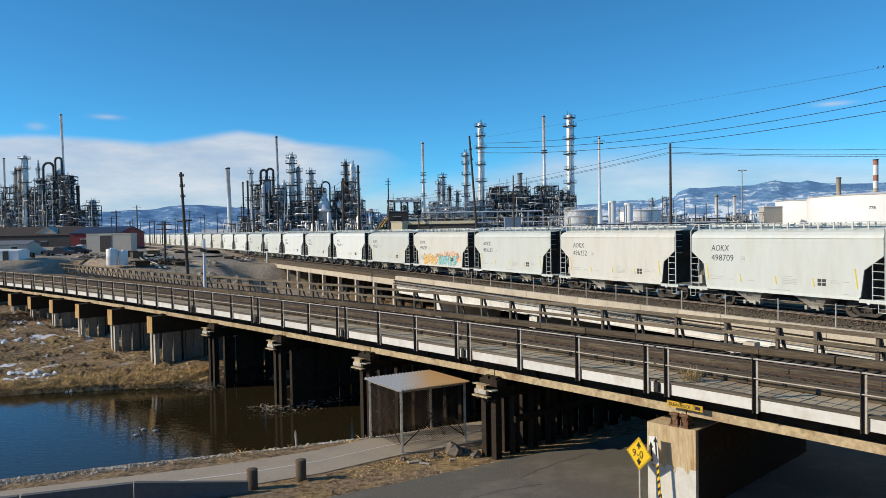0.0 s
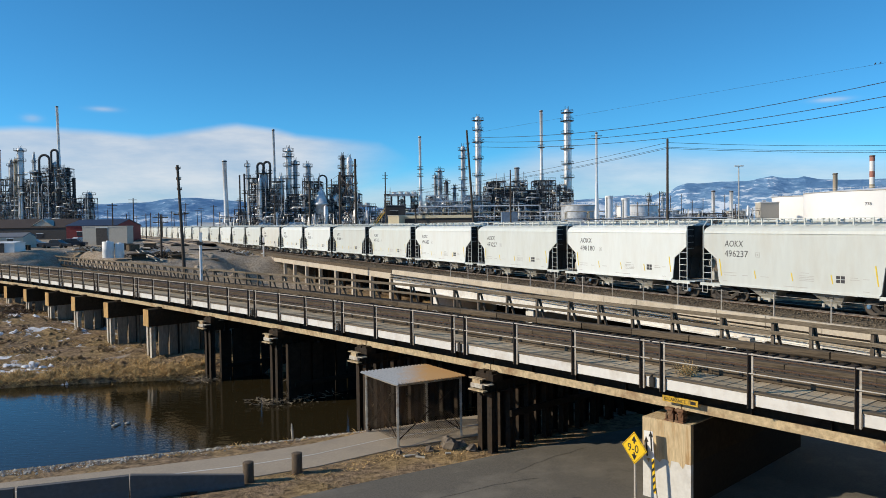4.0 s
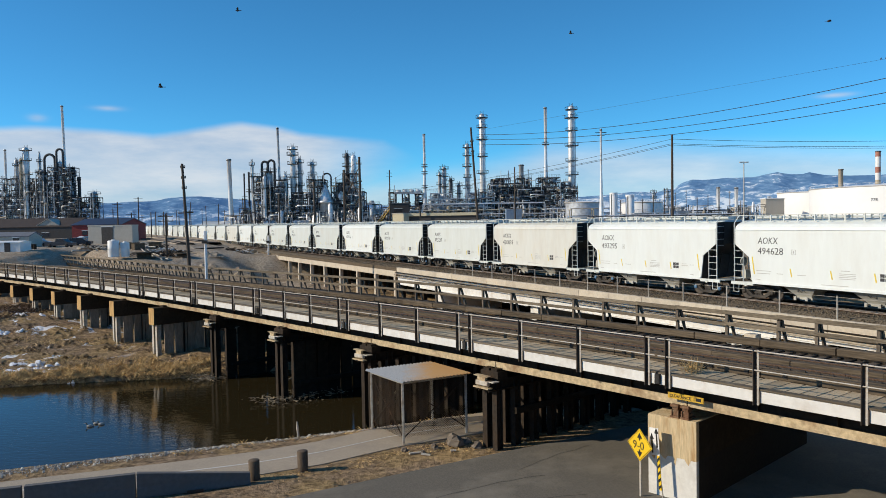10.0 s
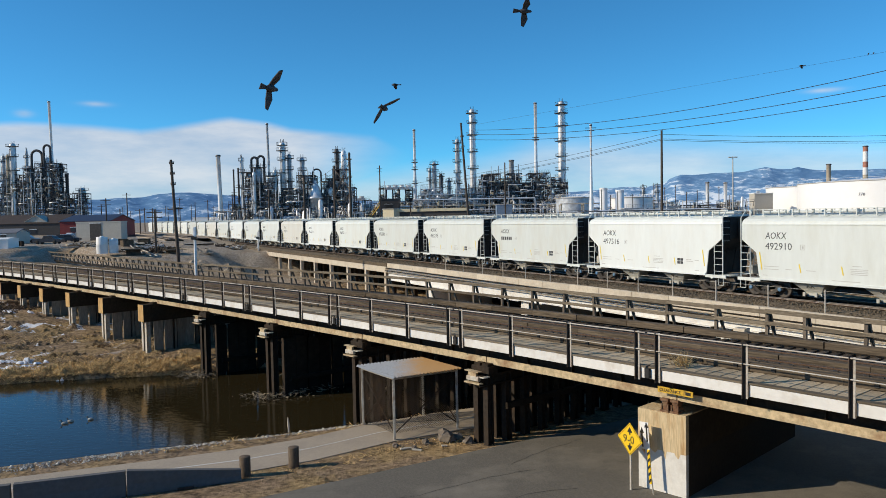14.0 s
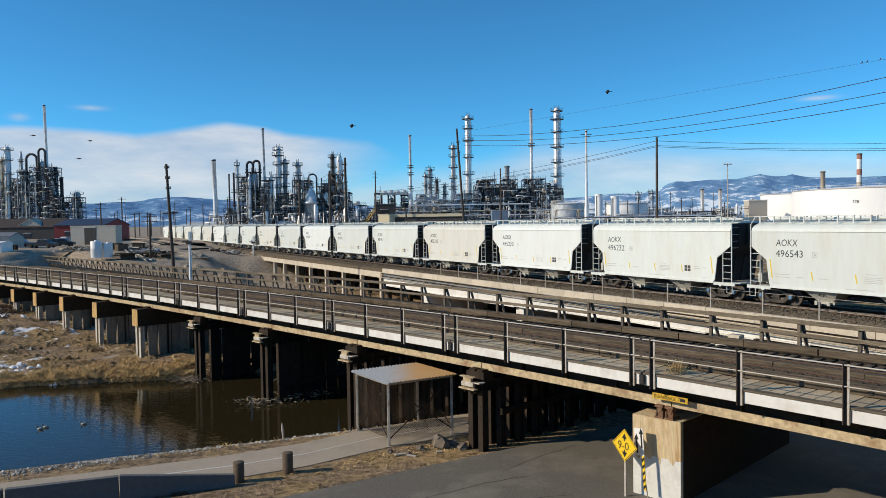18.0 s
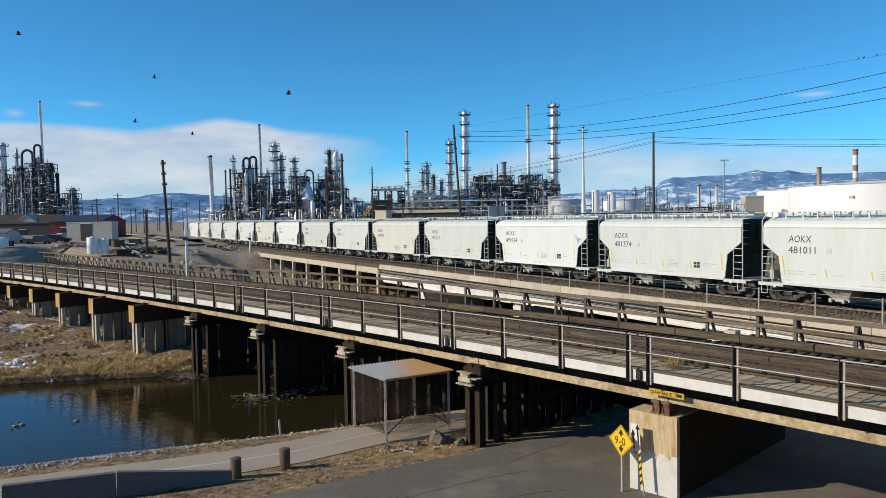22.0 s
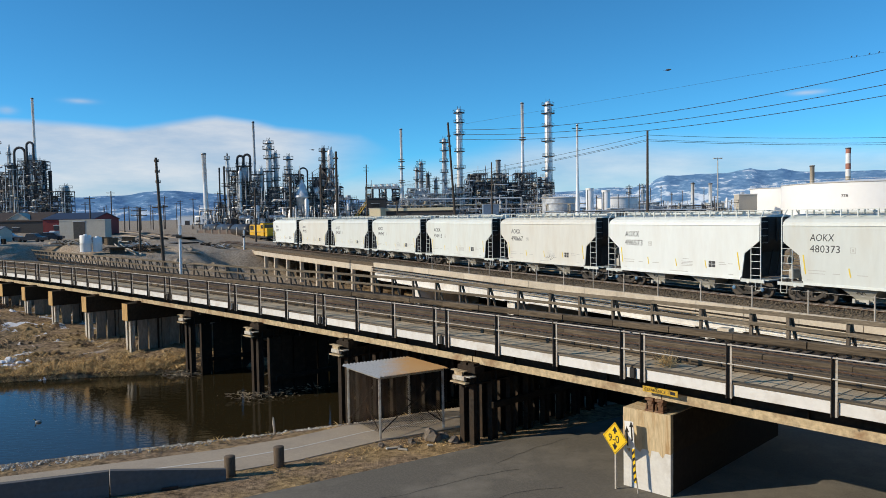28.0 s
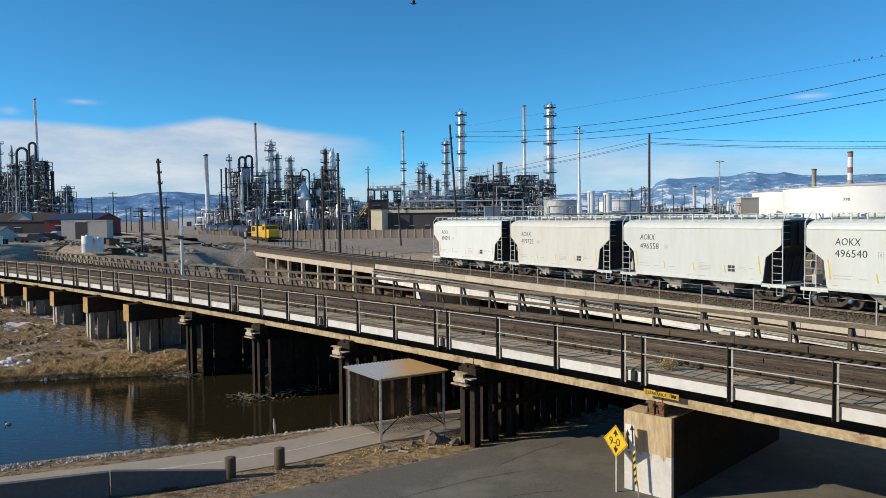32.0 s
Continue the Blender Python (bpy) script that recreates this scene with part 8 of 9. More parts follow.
# ---- beside the road: canopy, signs, bollards, barrier, rocks ----
def canopy():
    t = thing("path_canopy", "open shelter with corrugated roof over the cycle path", "canopy")
    a, b, c = Vector((-1.67, 28.13)), Vector((0.75, 29.5)), Vector((-3.05, 30.25))
    d = b + c - a
    zt = 2.2
    for p in (a, b, c, d):
        part("corner_post", Shape().box((p.x, p.y, 1.05), (0.10, 0.10, 2.5), ch=0.01), PALE_CAP, t)
    ax, ay = (b - a), (c - a)

    def at(u, v, z):
        p = a + ax * u + ay * v
        return Vector((p.x, p.y, z))

    for q, r in ((at(0, 0, zt), at(1, 0, zt)), (at(0, 1, zt), at(1, 1, zt)), (at(0, 0, zt), at(0, 1, zt)), (at(1, 0, zt), at(1, 1, zt))):
        part("top_rail", Shape().tube(q, r, 0.05, n=6), PALE_CAP, t)
    n = 40
    sh = Shape()
    pts = []
    for side in (0, 1):
        for i in range(n + 1):
            u = -0.05 + 1.10 * i / n
            z = zt + 0.09 + (0.034 if i % 2 else -0.034)
            p = at(u, -0.10 if side == 0 else 1.10, z)
            pts.append(p)
    m = n + 1
    sh.add(pts + [p - Vector((0, 0, 0.012)) for p in pts], [(i, i + 1, m + i + 1, m + i) for i in range(n)] + [(2 * m + i, 3 * m + i, 3 * m + i + 1, 2 * m + i + 1) for i in range(n)])
    part("corrugated_roof", sh, CORRUGATED, t, "corrugated metal roof, partly rust-stained")
    for u0, v0, u1, v1 in ((0, 0, 1, 0), (0, 1, 1, 1), (0, 0, 0, 1), (1, 0, 1, 1)):
        part("cross_brace", Shape().tube(at(u0, v0, 0.1), at(u1, v1, zt - 0.1), 0.022, n=5), GIRDER_DARK, t)
        part("cross_brace", Shape().tube(at(u1, v1, 0.1), at(u0, v0, zt - 0.1), 0.022, n=5), GIRDER_DARK, t)
    mesh_side = Shape()
    for u0, v0, u1, v1 in ((0, 0, 1, 0), (0, 1, 1, 1), (0, 0, 0, 1)):
        k = 34
        p, q = at(u0, v0, 0), at(u1, v1, 0)
        w = (q - p).length
        for i in range(-10, k):
            for up in (1, -1):
                f0 = i / k * 1.0
                s0, s1 = f0 * w, f0 * w + 2.1
                e0, e1 = max(0.0, s0), min(w, s1)
                if e1 <= e0:
                    continue
                z0, z1 = 0.1 + (e0 - s0), 0.1 + (e1 - s0)
                if up < 0:
                    z0, z1 = 2.3 - (z0 - 0.1), 2.3 - (z1 - 0.1)
                g = (q - p) / w
                mesh_side.tube(p + g * e0 + Vector((0, 0, z0)), p + g * e1 + Vector((0, 0, z1)), 0.006, n=3, caps=False)
    part("chain_link", mesh_side, GIRDER_DARK, t)


canopy()


def clearance_sign():
    m = pose(5.68, 22.0, 0, 0, 0, -58)
    t = thing("clearance_sign", "yellow diamond clearance sign reading 9-0 with arrows", "road sign", m)
    part("sign_post", Shape().box((0, 0.03, 0.55), (0.06, 0.05, 1.9)), GALV, t)
    h = 0.49
    face = part("sign_face", Shape().prism(((0, -h), (h, 0), (0, h), (-h, 0)), -0.006, 0.006), SIGN_YELLOW, t, m=pose(0, 0, 1.57))
    w = Shape()
    for x0, z0, x1, z1 in ((0, -h * 0.92, h * 0.92, 0), (h * 0.92, 0, 0, h * 0.92), (0, h * 0.92, -h * 0.92, 0), (-h * 0.92, 0, 0, -h * 0.92)):
        w.tube((x0, -0.008, z0), (x1, -0.008, z1), 0.006, n=4)
    part("border", w, BLACK_INK, face)
    part("figures", writing("9-0", 0.34, BLACK_INK, "figures"), None, face, m=pose(-0.27, -0.009, -0.13))
    for s in (1, -1):
        part("arrow", Shape().prism(((-0.10, s * 0.20), (0.10, s * 0.20), (0.0, s * 0.36)) if s > 0 else ((0.10, s * 0.20), (-0.10, s * 0.20), (0.0, s * 0.36)), -0.012, -0.007).box((0, -0.0095, s * 0.17), (0.05, 0.005, 0.08)), BLACK_INK, face)


clearance_sign()


def pier_sign():
    t = thing("object_marker", "white panel with black lane arrows, fixed on the pier", "road sign", pose(6.14, 21.70, -0.12, 0, -4, -52))
    part("panel", Shape().box((0, 0, 1.85), (0.31, 0.02, 0.80), ch=0.004), SIGN_WHITE, t)
    w = Shape()
    for x in (-0.08, 0.09):
        w.box((x, -0.013, 1.82 + x), (0.05, 0.006, 0.46))
        w.prism(((x - 0.075, 2.0 + x), (x + 0.075, 2.0 + x), (x, 2.17 + x)), -0.016, -0.010)
    part("arrows", w, BLACK_INK, t)
    post = part("marker_post", Shape().box((0.12, -0.02, 0.95), (0.085, 0.03, 1.0), ch=0.004), SIGN_YELLOW, t)
    part("thin_stake", Shape().tube((0.19, 0.0, 0.0), (0.15, 0.0, 0.6), 0.02, n=6), GALV, t)
    for k in range(5):
        part("black_stripe", Shape().prism(((0.08, 0.47 + 0.2 * k), (0.16, 0.55 + 0.2 * k), (0.16, 0.63 + 0.2 * k), (0.08, 0.55 + 0.2 * k)), -0.042, -0.036), BLACK_INK, post)


pier_sign()


def girder_plate():
    t = thing("clearance_plate", "yellow clearance plate with dark lettering on the girder", "sign", bridge_pose(-0.4, 0.30, 3.12) @ pose(0, 0, 0, 0, 0, 180))
    part("plate", Shape().box((0, 0, 0), (1.15, 0.02, 0.17)), PLATE_YELLOW, t)
    part("dark_letters", writing("CLEARANCE", 0.125, BLACK_INK, "dark_letters"), None, t, m=pose(-0.52, -0.014, -0.045))
    part("dark_bar", Shape().box((0.42, -0.013, 0.0), (0.16, 0.006, 0.09)), BLACK_INK, t)


girder_plate()
for bx, by, bh in ((-6.41, 24.53, 0.66), (-4.96, 25.34, 0.69)):
    bol = thing("bollard", "short weathered wooden bollard beside the path", "bollard", pose(bx, by, -0.15), group="bollards")
    part("log", Shape().lathe([(0.185, -0.3), (0.18, 0.1), (0.182, bh - 0.012), (0.172, bh), (0.02, bh + 0.004)], 14), BOLLARD_WOOD, bol)


def barrier(x0, y0, x1, y1, label):
    a, b = Vector((x0, y0)), Vector((x1, y1))
    d = b - a
    t = thing("road_barrier", label, "barrier", Matrix.Translation((x0, y0, -0.12)) @ pose(0, 0, 0, 0, 0, math.degrees(math.atan2(d.y, d.x))), group="road barriers")
    L = d.length
    prof = ((-0.20, 0), (-0.19, 0.10), (-0.13, 0.34), (-0.10, 0.76), (0.10, 0.76), (0.13, 0.34), (0.19, 0.10), (0.20, 0))
    end = L - 0.06 if "sloping" in label else 0.0
    part("block", Shape().prism(prof, 0, L - end, "yz"), BARRIER_GREY, t)
    if end:
        low = [(y * 0.85, z * 0.46) for y, z in prof]
        n = len(prof)
        pts = [(L - end, y, z) for y, z in prof] + [(L, y, z) for y, z in low]
        part("sloping_end", Shape().add(pts, [tuple(range(n)), tuple(range(2 * n - 1, n - 1, -1))] + [(i, n + i, n + (i + 1) % n, (i + 1) % n) for i in range(n)]), BARRIER_GREY, t)
    part("lifting_slot", Shape().box((L / 2, -0.29, 0.05), (0.5, 0.05, 0.08)), BLACK_STEEL, t)


barrier(-9.67, 23.03, -6.45, 24.15, "grey concrete road barrier with sloping end")
barrier(-12.6, 22.05, -9.7, 23.0, "grey concrete road barrier")
barrier(-15.7, 21.1, -12.68, 22.0, "grey concrete road barrier")


def stones():
    rnd = random.Random(6)
    bump = Shape()
    k = 0
    proto = []
    for v in range(5):
        sh = Shape()
        pts = []
        for j, (rr, zz) in enumerate(((0.55, -0.5), (1.0, -0.1), (0.8, 0.45), (0.25, 0.7))):
            for i in range(6):
                a = i * math.pi / 3 + 0.3 * j
                q = rr * rnd.uniform(0.75, 1.2)
                pts.append((q * math.cos(a), q * math.sin(a) * 0.8, zz * rnd.uniform(0.8, 1.2)))
        fs = [(j * 6 + i, j * 6 + (i + 1) % 6, j * 6 + 6 + (i + 1) % 6, j * 6 + 6 + i) for j in range(3) for i in range(6)] + [tuple(range(5, -1, -1)), tuple(range(18, 24))]
        proto.append((pts, fs))
    for _ in range(2400):
        u = rnd.uniform(-22, 2.5)
        base = table(u, (-22, -16, -10.4, -7.4, -5.3, -3.2, 2.5), (22.6, 25.0, 27.4, 28.6, 29.8, 31.2, 34.0))
        x, y = u, base + rnd.gauss(0.35, 0.24)
        r = abs(rnd.gauss(0, 0.022)) + table(u, (-22, -10, -5), (0.024, 0.018, 0.014))
        pts, fs = rnd.choice(proto)
        q = pose(x, y, ground_z(x, y) + r * 0.3, rnd.uniform(-30, 30), rnd.uniform(-30, 30), rnd.uniform(0, 360)) @ Matrix.Scale(r, 4)
        bump.add([q @ Vector(p) for p in pts], fs)
    thing("bank_stones", "pale stones along the water's edge", "stones", kind="stuff", shape=bump, mat=ROCK)
    for x, y, r in ((0.25, 27.9, 0.44), (-0.5, 27.6, 0.2), (1.1, 27.6, 0.25), (-1.6, 27.3, 0.16), (0.7, 28.2, 0.24), (-0.9, 27.0, 0.14)):
        sh = Shape()
        pts, fs = rnd.choice(proto)
        sh.add([Vector(p) * r for p in pts], fs)
        thing("boulder", "grey boulder beside the canopy", "rock", pose(x, y, ground_z(x, y) + r * 0.3, 8, 5, rnd.uniform(0, 360)), group="boulders", shape=sh, mat=BOULDER_STONE)


stones()


def grass_blades():
    """Dry grass along the creek, thick on the far bank."""
    rnd = random.Random(12)
    sh = Shape()

    def tuft(x, y, n, h, spread):
        w = Vector((x, y)) - BRIDGE_O
        if 0.6 < w.dot(BRIDGE_V) + 0.00087 * w.dot(BRIDGE_U) ** 2 - 0.0285 * w.dot(BRIDGE_U) < 12 and w.dot(BRIDGE_U) > 14:
            return
        z = ground_z(x, y) - 0.03
        for _ in range(n):
            a = rnd.uniform(0, 6.283)
            bx, by = x + rnd.gauss(0, spread), y + rnd.gauss(0, spread)
            hh = h * rnd.uniform(0.5, 1.25)
            lx, ly = hh * rnd.uniform(-2.2, 2.2), hh * rnd.uniform(-2.2, 2.2)
            w = 0.005 + 0.007 * rnd.random()
            dx, dy = w * math.cos(a), w * math.sin(a)
            sh.add([(bx - dx, by - dy, z), (bx + dx, by + dy, z), (bx + lx * 0.5 + dx * 0.7, by + ly * 0.5 + dy * 0.7, z + hh * 0.7), (bx + lx, by + ly, z + hh)], [(0, 1, 2), (0, 2, 3)])

    nrm = Vector((-CREEK_D.y, CREEK_D.x))
    for _ in range(19000):
        u, v = rnd.uniform(-36, 14), 6.5 + abs(rnd.gauss(0, 2.6))
        p = CREEK_P + CREEK_D * u + nrm * (v + far_shift(u))
        if noise.noise((p.x * 0.35, p.y * 0.35, 3.0)) > (-0.45 if v < 9 else -0.05) and ground_z(p.x, p.y) > WATER_Z + 0.03:
            tuft(p.x, p.y, 13, 0.13 if v < 9.5 else 0.08, 0.30)
    # matted tussocks that hang over the cut edge of the bank
    for _ in range(520):
        u = rnd.uniform(-26, 4)
        p = CREEK_P + CREEK_D * u + nrm * (7.35 + far_shift(u) + abs(rnd.gauss(0, 1.1)))
        z = ground_z(p.x, p.y)
        if z < WATER_Z + 0.1 or noise.noise((p.x * 0.6, p.y * 0.6, 6.0)) < -0.12:
            continue
        big = rnd.uniform(0.7, 1.3)
        for _ in range(75):
            a = rnd.uniform(0, 6.283)
            r, h = big * rnd.uniform(0.2, 0.5), big * rnd.uniform(0.12, 0.34)
            c, sn = math.cos(a), math.sin(a)
            dx, dy = -0.008 * sn, 0.008 * c
            q = (p.x + rnd.gauss(0, 0.07), p.y + rnd.gauss(0, 0.07))
            mid, tip = (q[0] + c * r * 0.5, q[1] + sn * r * 0.5, z + h), (q[0] + c * r, q[1] + sn * r, z - 0.05 + h * rnd.uniform(0.0, 0.8))
            sh.add([(q[0] - dx, q[1] - dy, z), (q[0] + dx, q[1] + dy, z), (mid[0] + dx, mid[1] + dy, mid[2]), (mid[0] - dx, mid[1] - dy, mid[2]), tip], [(0, 1, 2, 3), (3, 2, 4)])
    for _ in range(5000):
        u, v = rnd.uniform(-40, 8), rnd.uniform(11, 26)
        p = CREEK_P + CREEK_D * u + nrm * v
        if noise.noise((p.x * 0.3, p.y * 0.3, 3.0)) > 0.05:
            tuft(p.x, p.y, 7, 0.14, 0.22)
    for _ in range(420):
        x, y = rnd.uniform(-5, 1.8), rnd.uniform(24.4, 28.0)
        lo = table(x, (-5, -1.7, 1.8), (24.2, 26.4, 28.0))
        hi = table(x, (-5, -4.4, -1.7, 1.8), (25.2, 25.7, 27.7, 29.3))
        if lo < y < hi:
            tuft(x, y, 6, 0.09, 0.2)
    for _ in range(45):
        x = rnd.uniform(-10, 2)
        y = table(x, (-10.4, -7.4, -5.3, -3.2, 2.5), (27.2, 28.4, 29.6, 31.0, 33.8)) + rnd.gauss(0, 0.25)
        tuft(x, y, 6, 0.15, 0.1)
    thing("dry_grass", "straw-coloured dry grass on the creek banks", "grass", kind="stuff", shape=sh, mat=STRAW)

    sh = Shape()
    for _ in range(420):
        x, y = rnd.gauss(-45, 6), rnd.gauss(62, 6)
        if noise.noise((x * 0.22, y * 0.22, 8.0)) > 0.0:
            tuft(x, y, 40, 0.3, 0.5)
    for _ in range(700):
        u, v = rnd.uniform(-40, 8), rnd.uniform(8, 28)
        p = CREEK_P + CREEK_D * u + nrm * v
        if noise.noise((p.x * 0.5, p.y * 0.5, 13.0)) > 0.15:
            tuft(p.x, p.y, 16, 0.16, 0.3)
    thing("dry_brush", "dark brown dry brush on the river flat", "brush", kind="stuff", shape=sh, mat=BRUSH)


grass_blades()


def drift_wood():
    rnd = random.Random(31)
    for s, off, n, sp in ((23.2, -0.3, 90, 1.0), (23.0, 1.2, 90, 1.3), (22.9, 2.6, 60, 1.2), (30.9, -0.3, 90, 0.9), (31.6, -0.6, 60, 1.2)):
        t = Shape()
        c = on_bridge(s, off, WATER_Z)
        for _ in range(n):
            x, y = c.x + rnd.gauss(0, sp * 0.5), c.y + rnd.gauss(0, sp * 0.35)
            L = rnd.uniform(0.10, 0.38)
            a, e = rnd.uniform(0, 6.28), rnd.uniform(-0.3, 0.3)
            z = WATER_Z + rnd.uniform(-0.02, 0.28)
            t.tube((x, y, z), (x + L * math.cos(a), y + L * math.sin(a), z + L * e), rnd.uniform(0.012, 0.035), 0.008, n=4)
        thing("driftwood_pile", "tangle of grey-brown driftwood caught on the piles", "driftwood", kind="stuff", shape=t, mat=DRIFT)


drift_wood()


def bank_clods():
    """Clods and half-buried lumps that roughen the river flat."""
    rnd = random.Random(53)
    nrm = Vector((-CREEK_D.y, CREEK_D.x))
    sh = Shape()
    for _ in range(5200):
        u, v = rnd.uniform(-46, 12), 8.0 + 30 * rnd.random() ** 1.4
        p = CREEK_P + CREEK_D * u + nrm * v
        if noise.noise((p.x * 0.4, p.y * 0.4, 21.0)) < -0.1:
            continue
        r = min(0.34, 0.05 + abs(rnd.gauss(0, 0.09)))
        q = pose(p.x, p.y, ground_z(p.x, p.y) + r * 0.1, rnd.uniform(-25, 25), rnd.uniform(-25, 25), rnd.uniform(0, 360))
        pts = []
        for rr, zz in ((1.0, -0.3), (0.8, 0.35), (0.35, 0.65)):
            for i in range(5):
                k = r * rr * rnd.uniform(0.7, 1.25)
                pts.append(q @ Vector((k * math.cos(i * 1.257), k * math.sin(i * 1.257), r * zz)))
        sh.add(pts, [(j * 5 + i, j * 5 + (i + 1) % 5, j * 5 + 5 + (i + 1) % 5, j * 5 + 5 + i) for j in range(2) for i in range(5)] + [(10, 11, 12, 13, 14)])
    thing("dirt_clods", "brown clods of earth strewn over the river flat", "clods", kind="stuff", shape=sh, mat=GROUND)


bank_clods()


SNOW = ((-26.3, 45.1, 0.88), (-25.9, 46.1, 0.75), (-25.0, 45.2, 0.75), (-25.2, 47.3, 0.56), (-24.7, 45.7, 0.62), (-27.1, 47.3, 0.5), (-36.4, 64.8, 0.72), (-33.5, 56.8, 0.56), (-22.3, 44.2, 0.31))


def snow_patches():
    """Thin crusts of old snow left in the grass by the water."""
    rnd = random.Random(91)
    for x, y, r in SNOW:
        sh = Shape()
        for _ in range(7):
            cx, cy, k = rnd.gauss(0, r * 0.9), rnd.gauss(0, r * 0.35), r * rnd.uniform(0.25, 0.6)
            rim = [(cx + k * rnd.uniform(0.6, 1.4) * math.cos(i * 0.7), cy + 0.6 * k * rnd.uniform(0.6, 1.4) * math.sin(i * 0.7)) for i in range(9)]
            pts = [(a, b, ground_z(x + a, y + b) + 0.02) for a, b in rim] + [(cx + (a - cx) * 0.6, cy + (b - cy) * 0.6, ground_z(x + a, y + b) + 0.15) for a, b in rim]
            sh.add(pts, [(i, (i + 1) % 9, 9 + (i + 1) % 9, 9 + i) for i in range(9)] + [tuple(range(9, 18))])
        thing("snow_patch", "thin crust of old snow in the dry grass", "snow", pose(x, y, 0), group="snow patches", kind="stuff", shape=sh, mat=SNOW_CRUST)


snow_patches()


def small_litter():
    """Scraps on the dirt by the canopy and along the kerb of the road."""
    rnd = random.Random(77)
    for x, y, w, d, a in ((-1.15, 27.0, 0.55, 0.12, 25), (-0.8, 26.8, 0.35, 0.1, -15), (-1.6, 27.4, 0.25, 0.1, 60), (0.2, 27.2, 0.2, 0.12, 10)):
        thing("wood_scrap", "pale broken board lying on the dirt", "debris", pose(x, y, ground_z(x, y) + 0.04, 4, 3, a), group="scraps", shape=Shape().box((0, 0, 0), (w, d, 0.05), ch=0.008), mat=PALE_CAP)
    for k in range(12):
        x = rnd.uniform(-4.5, 3.0)
        y = table(x, (-4.5, 1.5, 3.0), (22.8, 26.4, 27.2)) + rnd.uniform(-0.1, 0.7)
        r = rnd.uniform(0.04, 0.13)
        sh = Shape().add([(r * math.cos(i * 1.05), r * math.sin(i * 1.05) * 0.7, 0) for i in range(6)] + [(0, 0, r * 0.6)], [(i, (i + 1) % 6, 6) for i in range(6)] + [(5, 4, 3, 2, 1, 0)])
        thing("clod", "brown clod of earth at the road edge", "clod", pose(x, y, max(ground_z(x, y), 0.0) + 0.02, 0, 0, rnd.uniform(0, 360)), group="clods", shape=sh, mat=GROUND)
    weed = thing("dry_weed", "tangled brown tumbleweed caught on the walkway", "weed", Matrix.Translation(on_bridge(-0.35, 0.75, 3.78)), kind="stuff", shape=weed_shape(rnd), mat=STRAW)
    # patched cracks in the asphalt
    for k, pts in enumerate((((-2.6, 21.2), (-0.6, 22.0), (1.6, 23.4), (3.4, 24.1)), ((1.0, 20.6), (2.6, 21.9), (4.4, 22.3)), ((2.4, 24.6), (3.6, 25.9), (5.6, 27.4)))):
        fine = []
        for (a, b), (c, d) in zip(pts, pts[1:]):
            for i in range(6):
                f = i / 6
                fine.append((a + (c - a) * f + rnd.uniform(-0.05, 0.05), b + (d - b) * f + rnd.uniform(-0.05, 0.05)))
        sh = Shape()
        w = 0.011
        top = [(x, y - w, 0.034) for x, y in fine] + [(x, y + w, 0.034) for x, y in fine]
        n = len(fine)
        sh.add(top, [(i, i + 1, n + i + 1, n + i) for i in range(n - 1)])
        thing("road_crack", "tar-filled crack in the asphalt", "marking", kind="structure", shape=sh, mat=BLACK_STEEL)


def weed_shape(rnd):
    sh = Shape()
    for _ in range(170):
        a, e = rnd.uniform(0, 6.283), rnd.uniform(-0.1, 1.5)
        L = rnd.uniform(0.15, 0.42)
        p = Vector((rnd.gauss(0, 0.12), rnd.gauss(0, 0.12), rnd.uniform(0, 0.12)))
        q = p + Vector((math.cos(a) * math.cos(e), math.sin(a) * math.cos(e), math.sin(e))) * L
        sh.tube(p, q, 0.006, 0.002, n=3, caps=False)
    return sh


small_litter()
thing("stump", "pale broken stump at the water's edge", "stump", pose(-6.2, 30.9, -0.6, 4, -3, 0), shape=Shape().lathe([(0.06, -0.3), (0.045, 0.2), (0.055, 0.4), (0.03, 0.62), (0.01, 0.7)], 7), mat=ROCK)


def deck_planks():
    """Cross planks of the walkway and the bare ties of the near bridge, last of the setting."""
    rnd = random.Random(3)
    plank = [Shape().box((0, 0, 0), (0.355, 1.30, 0.07), ch=0.008).mesh("plank", PLANK) for _ in range(1)]
    s = -8.4
    n = 0
    rest = Shape()
    while s < 98:
        m = bridge_pose(s, 0.83, 3.735 + rnd.uniform(-0.006, 0.008)) @ pose(0, rnd.uniform(-0.04, 0.04), 0, rnd.uniform(-0.4, 0.4), 0, rnd.uniform(-0.5, 0.5))
        if n < 300:
            part("plank", plank[0], None, near_bridge, m=m)
        else:
            rest.box((0, 0, 0), (0.355, 1.30, 0.07), m)
        s += 0.38
        n += 1
    tagged(part("far_planks", rest, PLANK, near_bridge), kind="stuff")
    tie = Shape().box((0, 0, 0), (0.25, 6.2, 0.24), ch=0.015).mesh("deck_tie", TIE)
    s, n, rest = -11.5, 0, Shape()
    while s < 98:
        m = bridge_pose(s, 3.45, 3.575 + rnd.uniform(-0.01, 0.01)) @ pose(0, 0, 0, 0, 0, rnd.uniform(-0.6, 0.6))
        if n < 200:
            part("deck_tie", tie, None, near_bridge, m=m)
        else:
            rest.box((0, 0, 0), (0.25, 6.2, 0.24), m)
        s += 0.38
        n += 1
    tagged(part("far_deck_ties", rest, TIE, near_bridge), kind="stuff")


deck_planks()

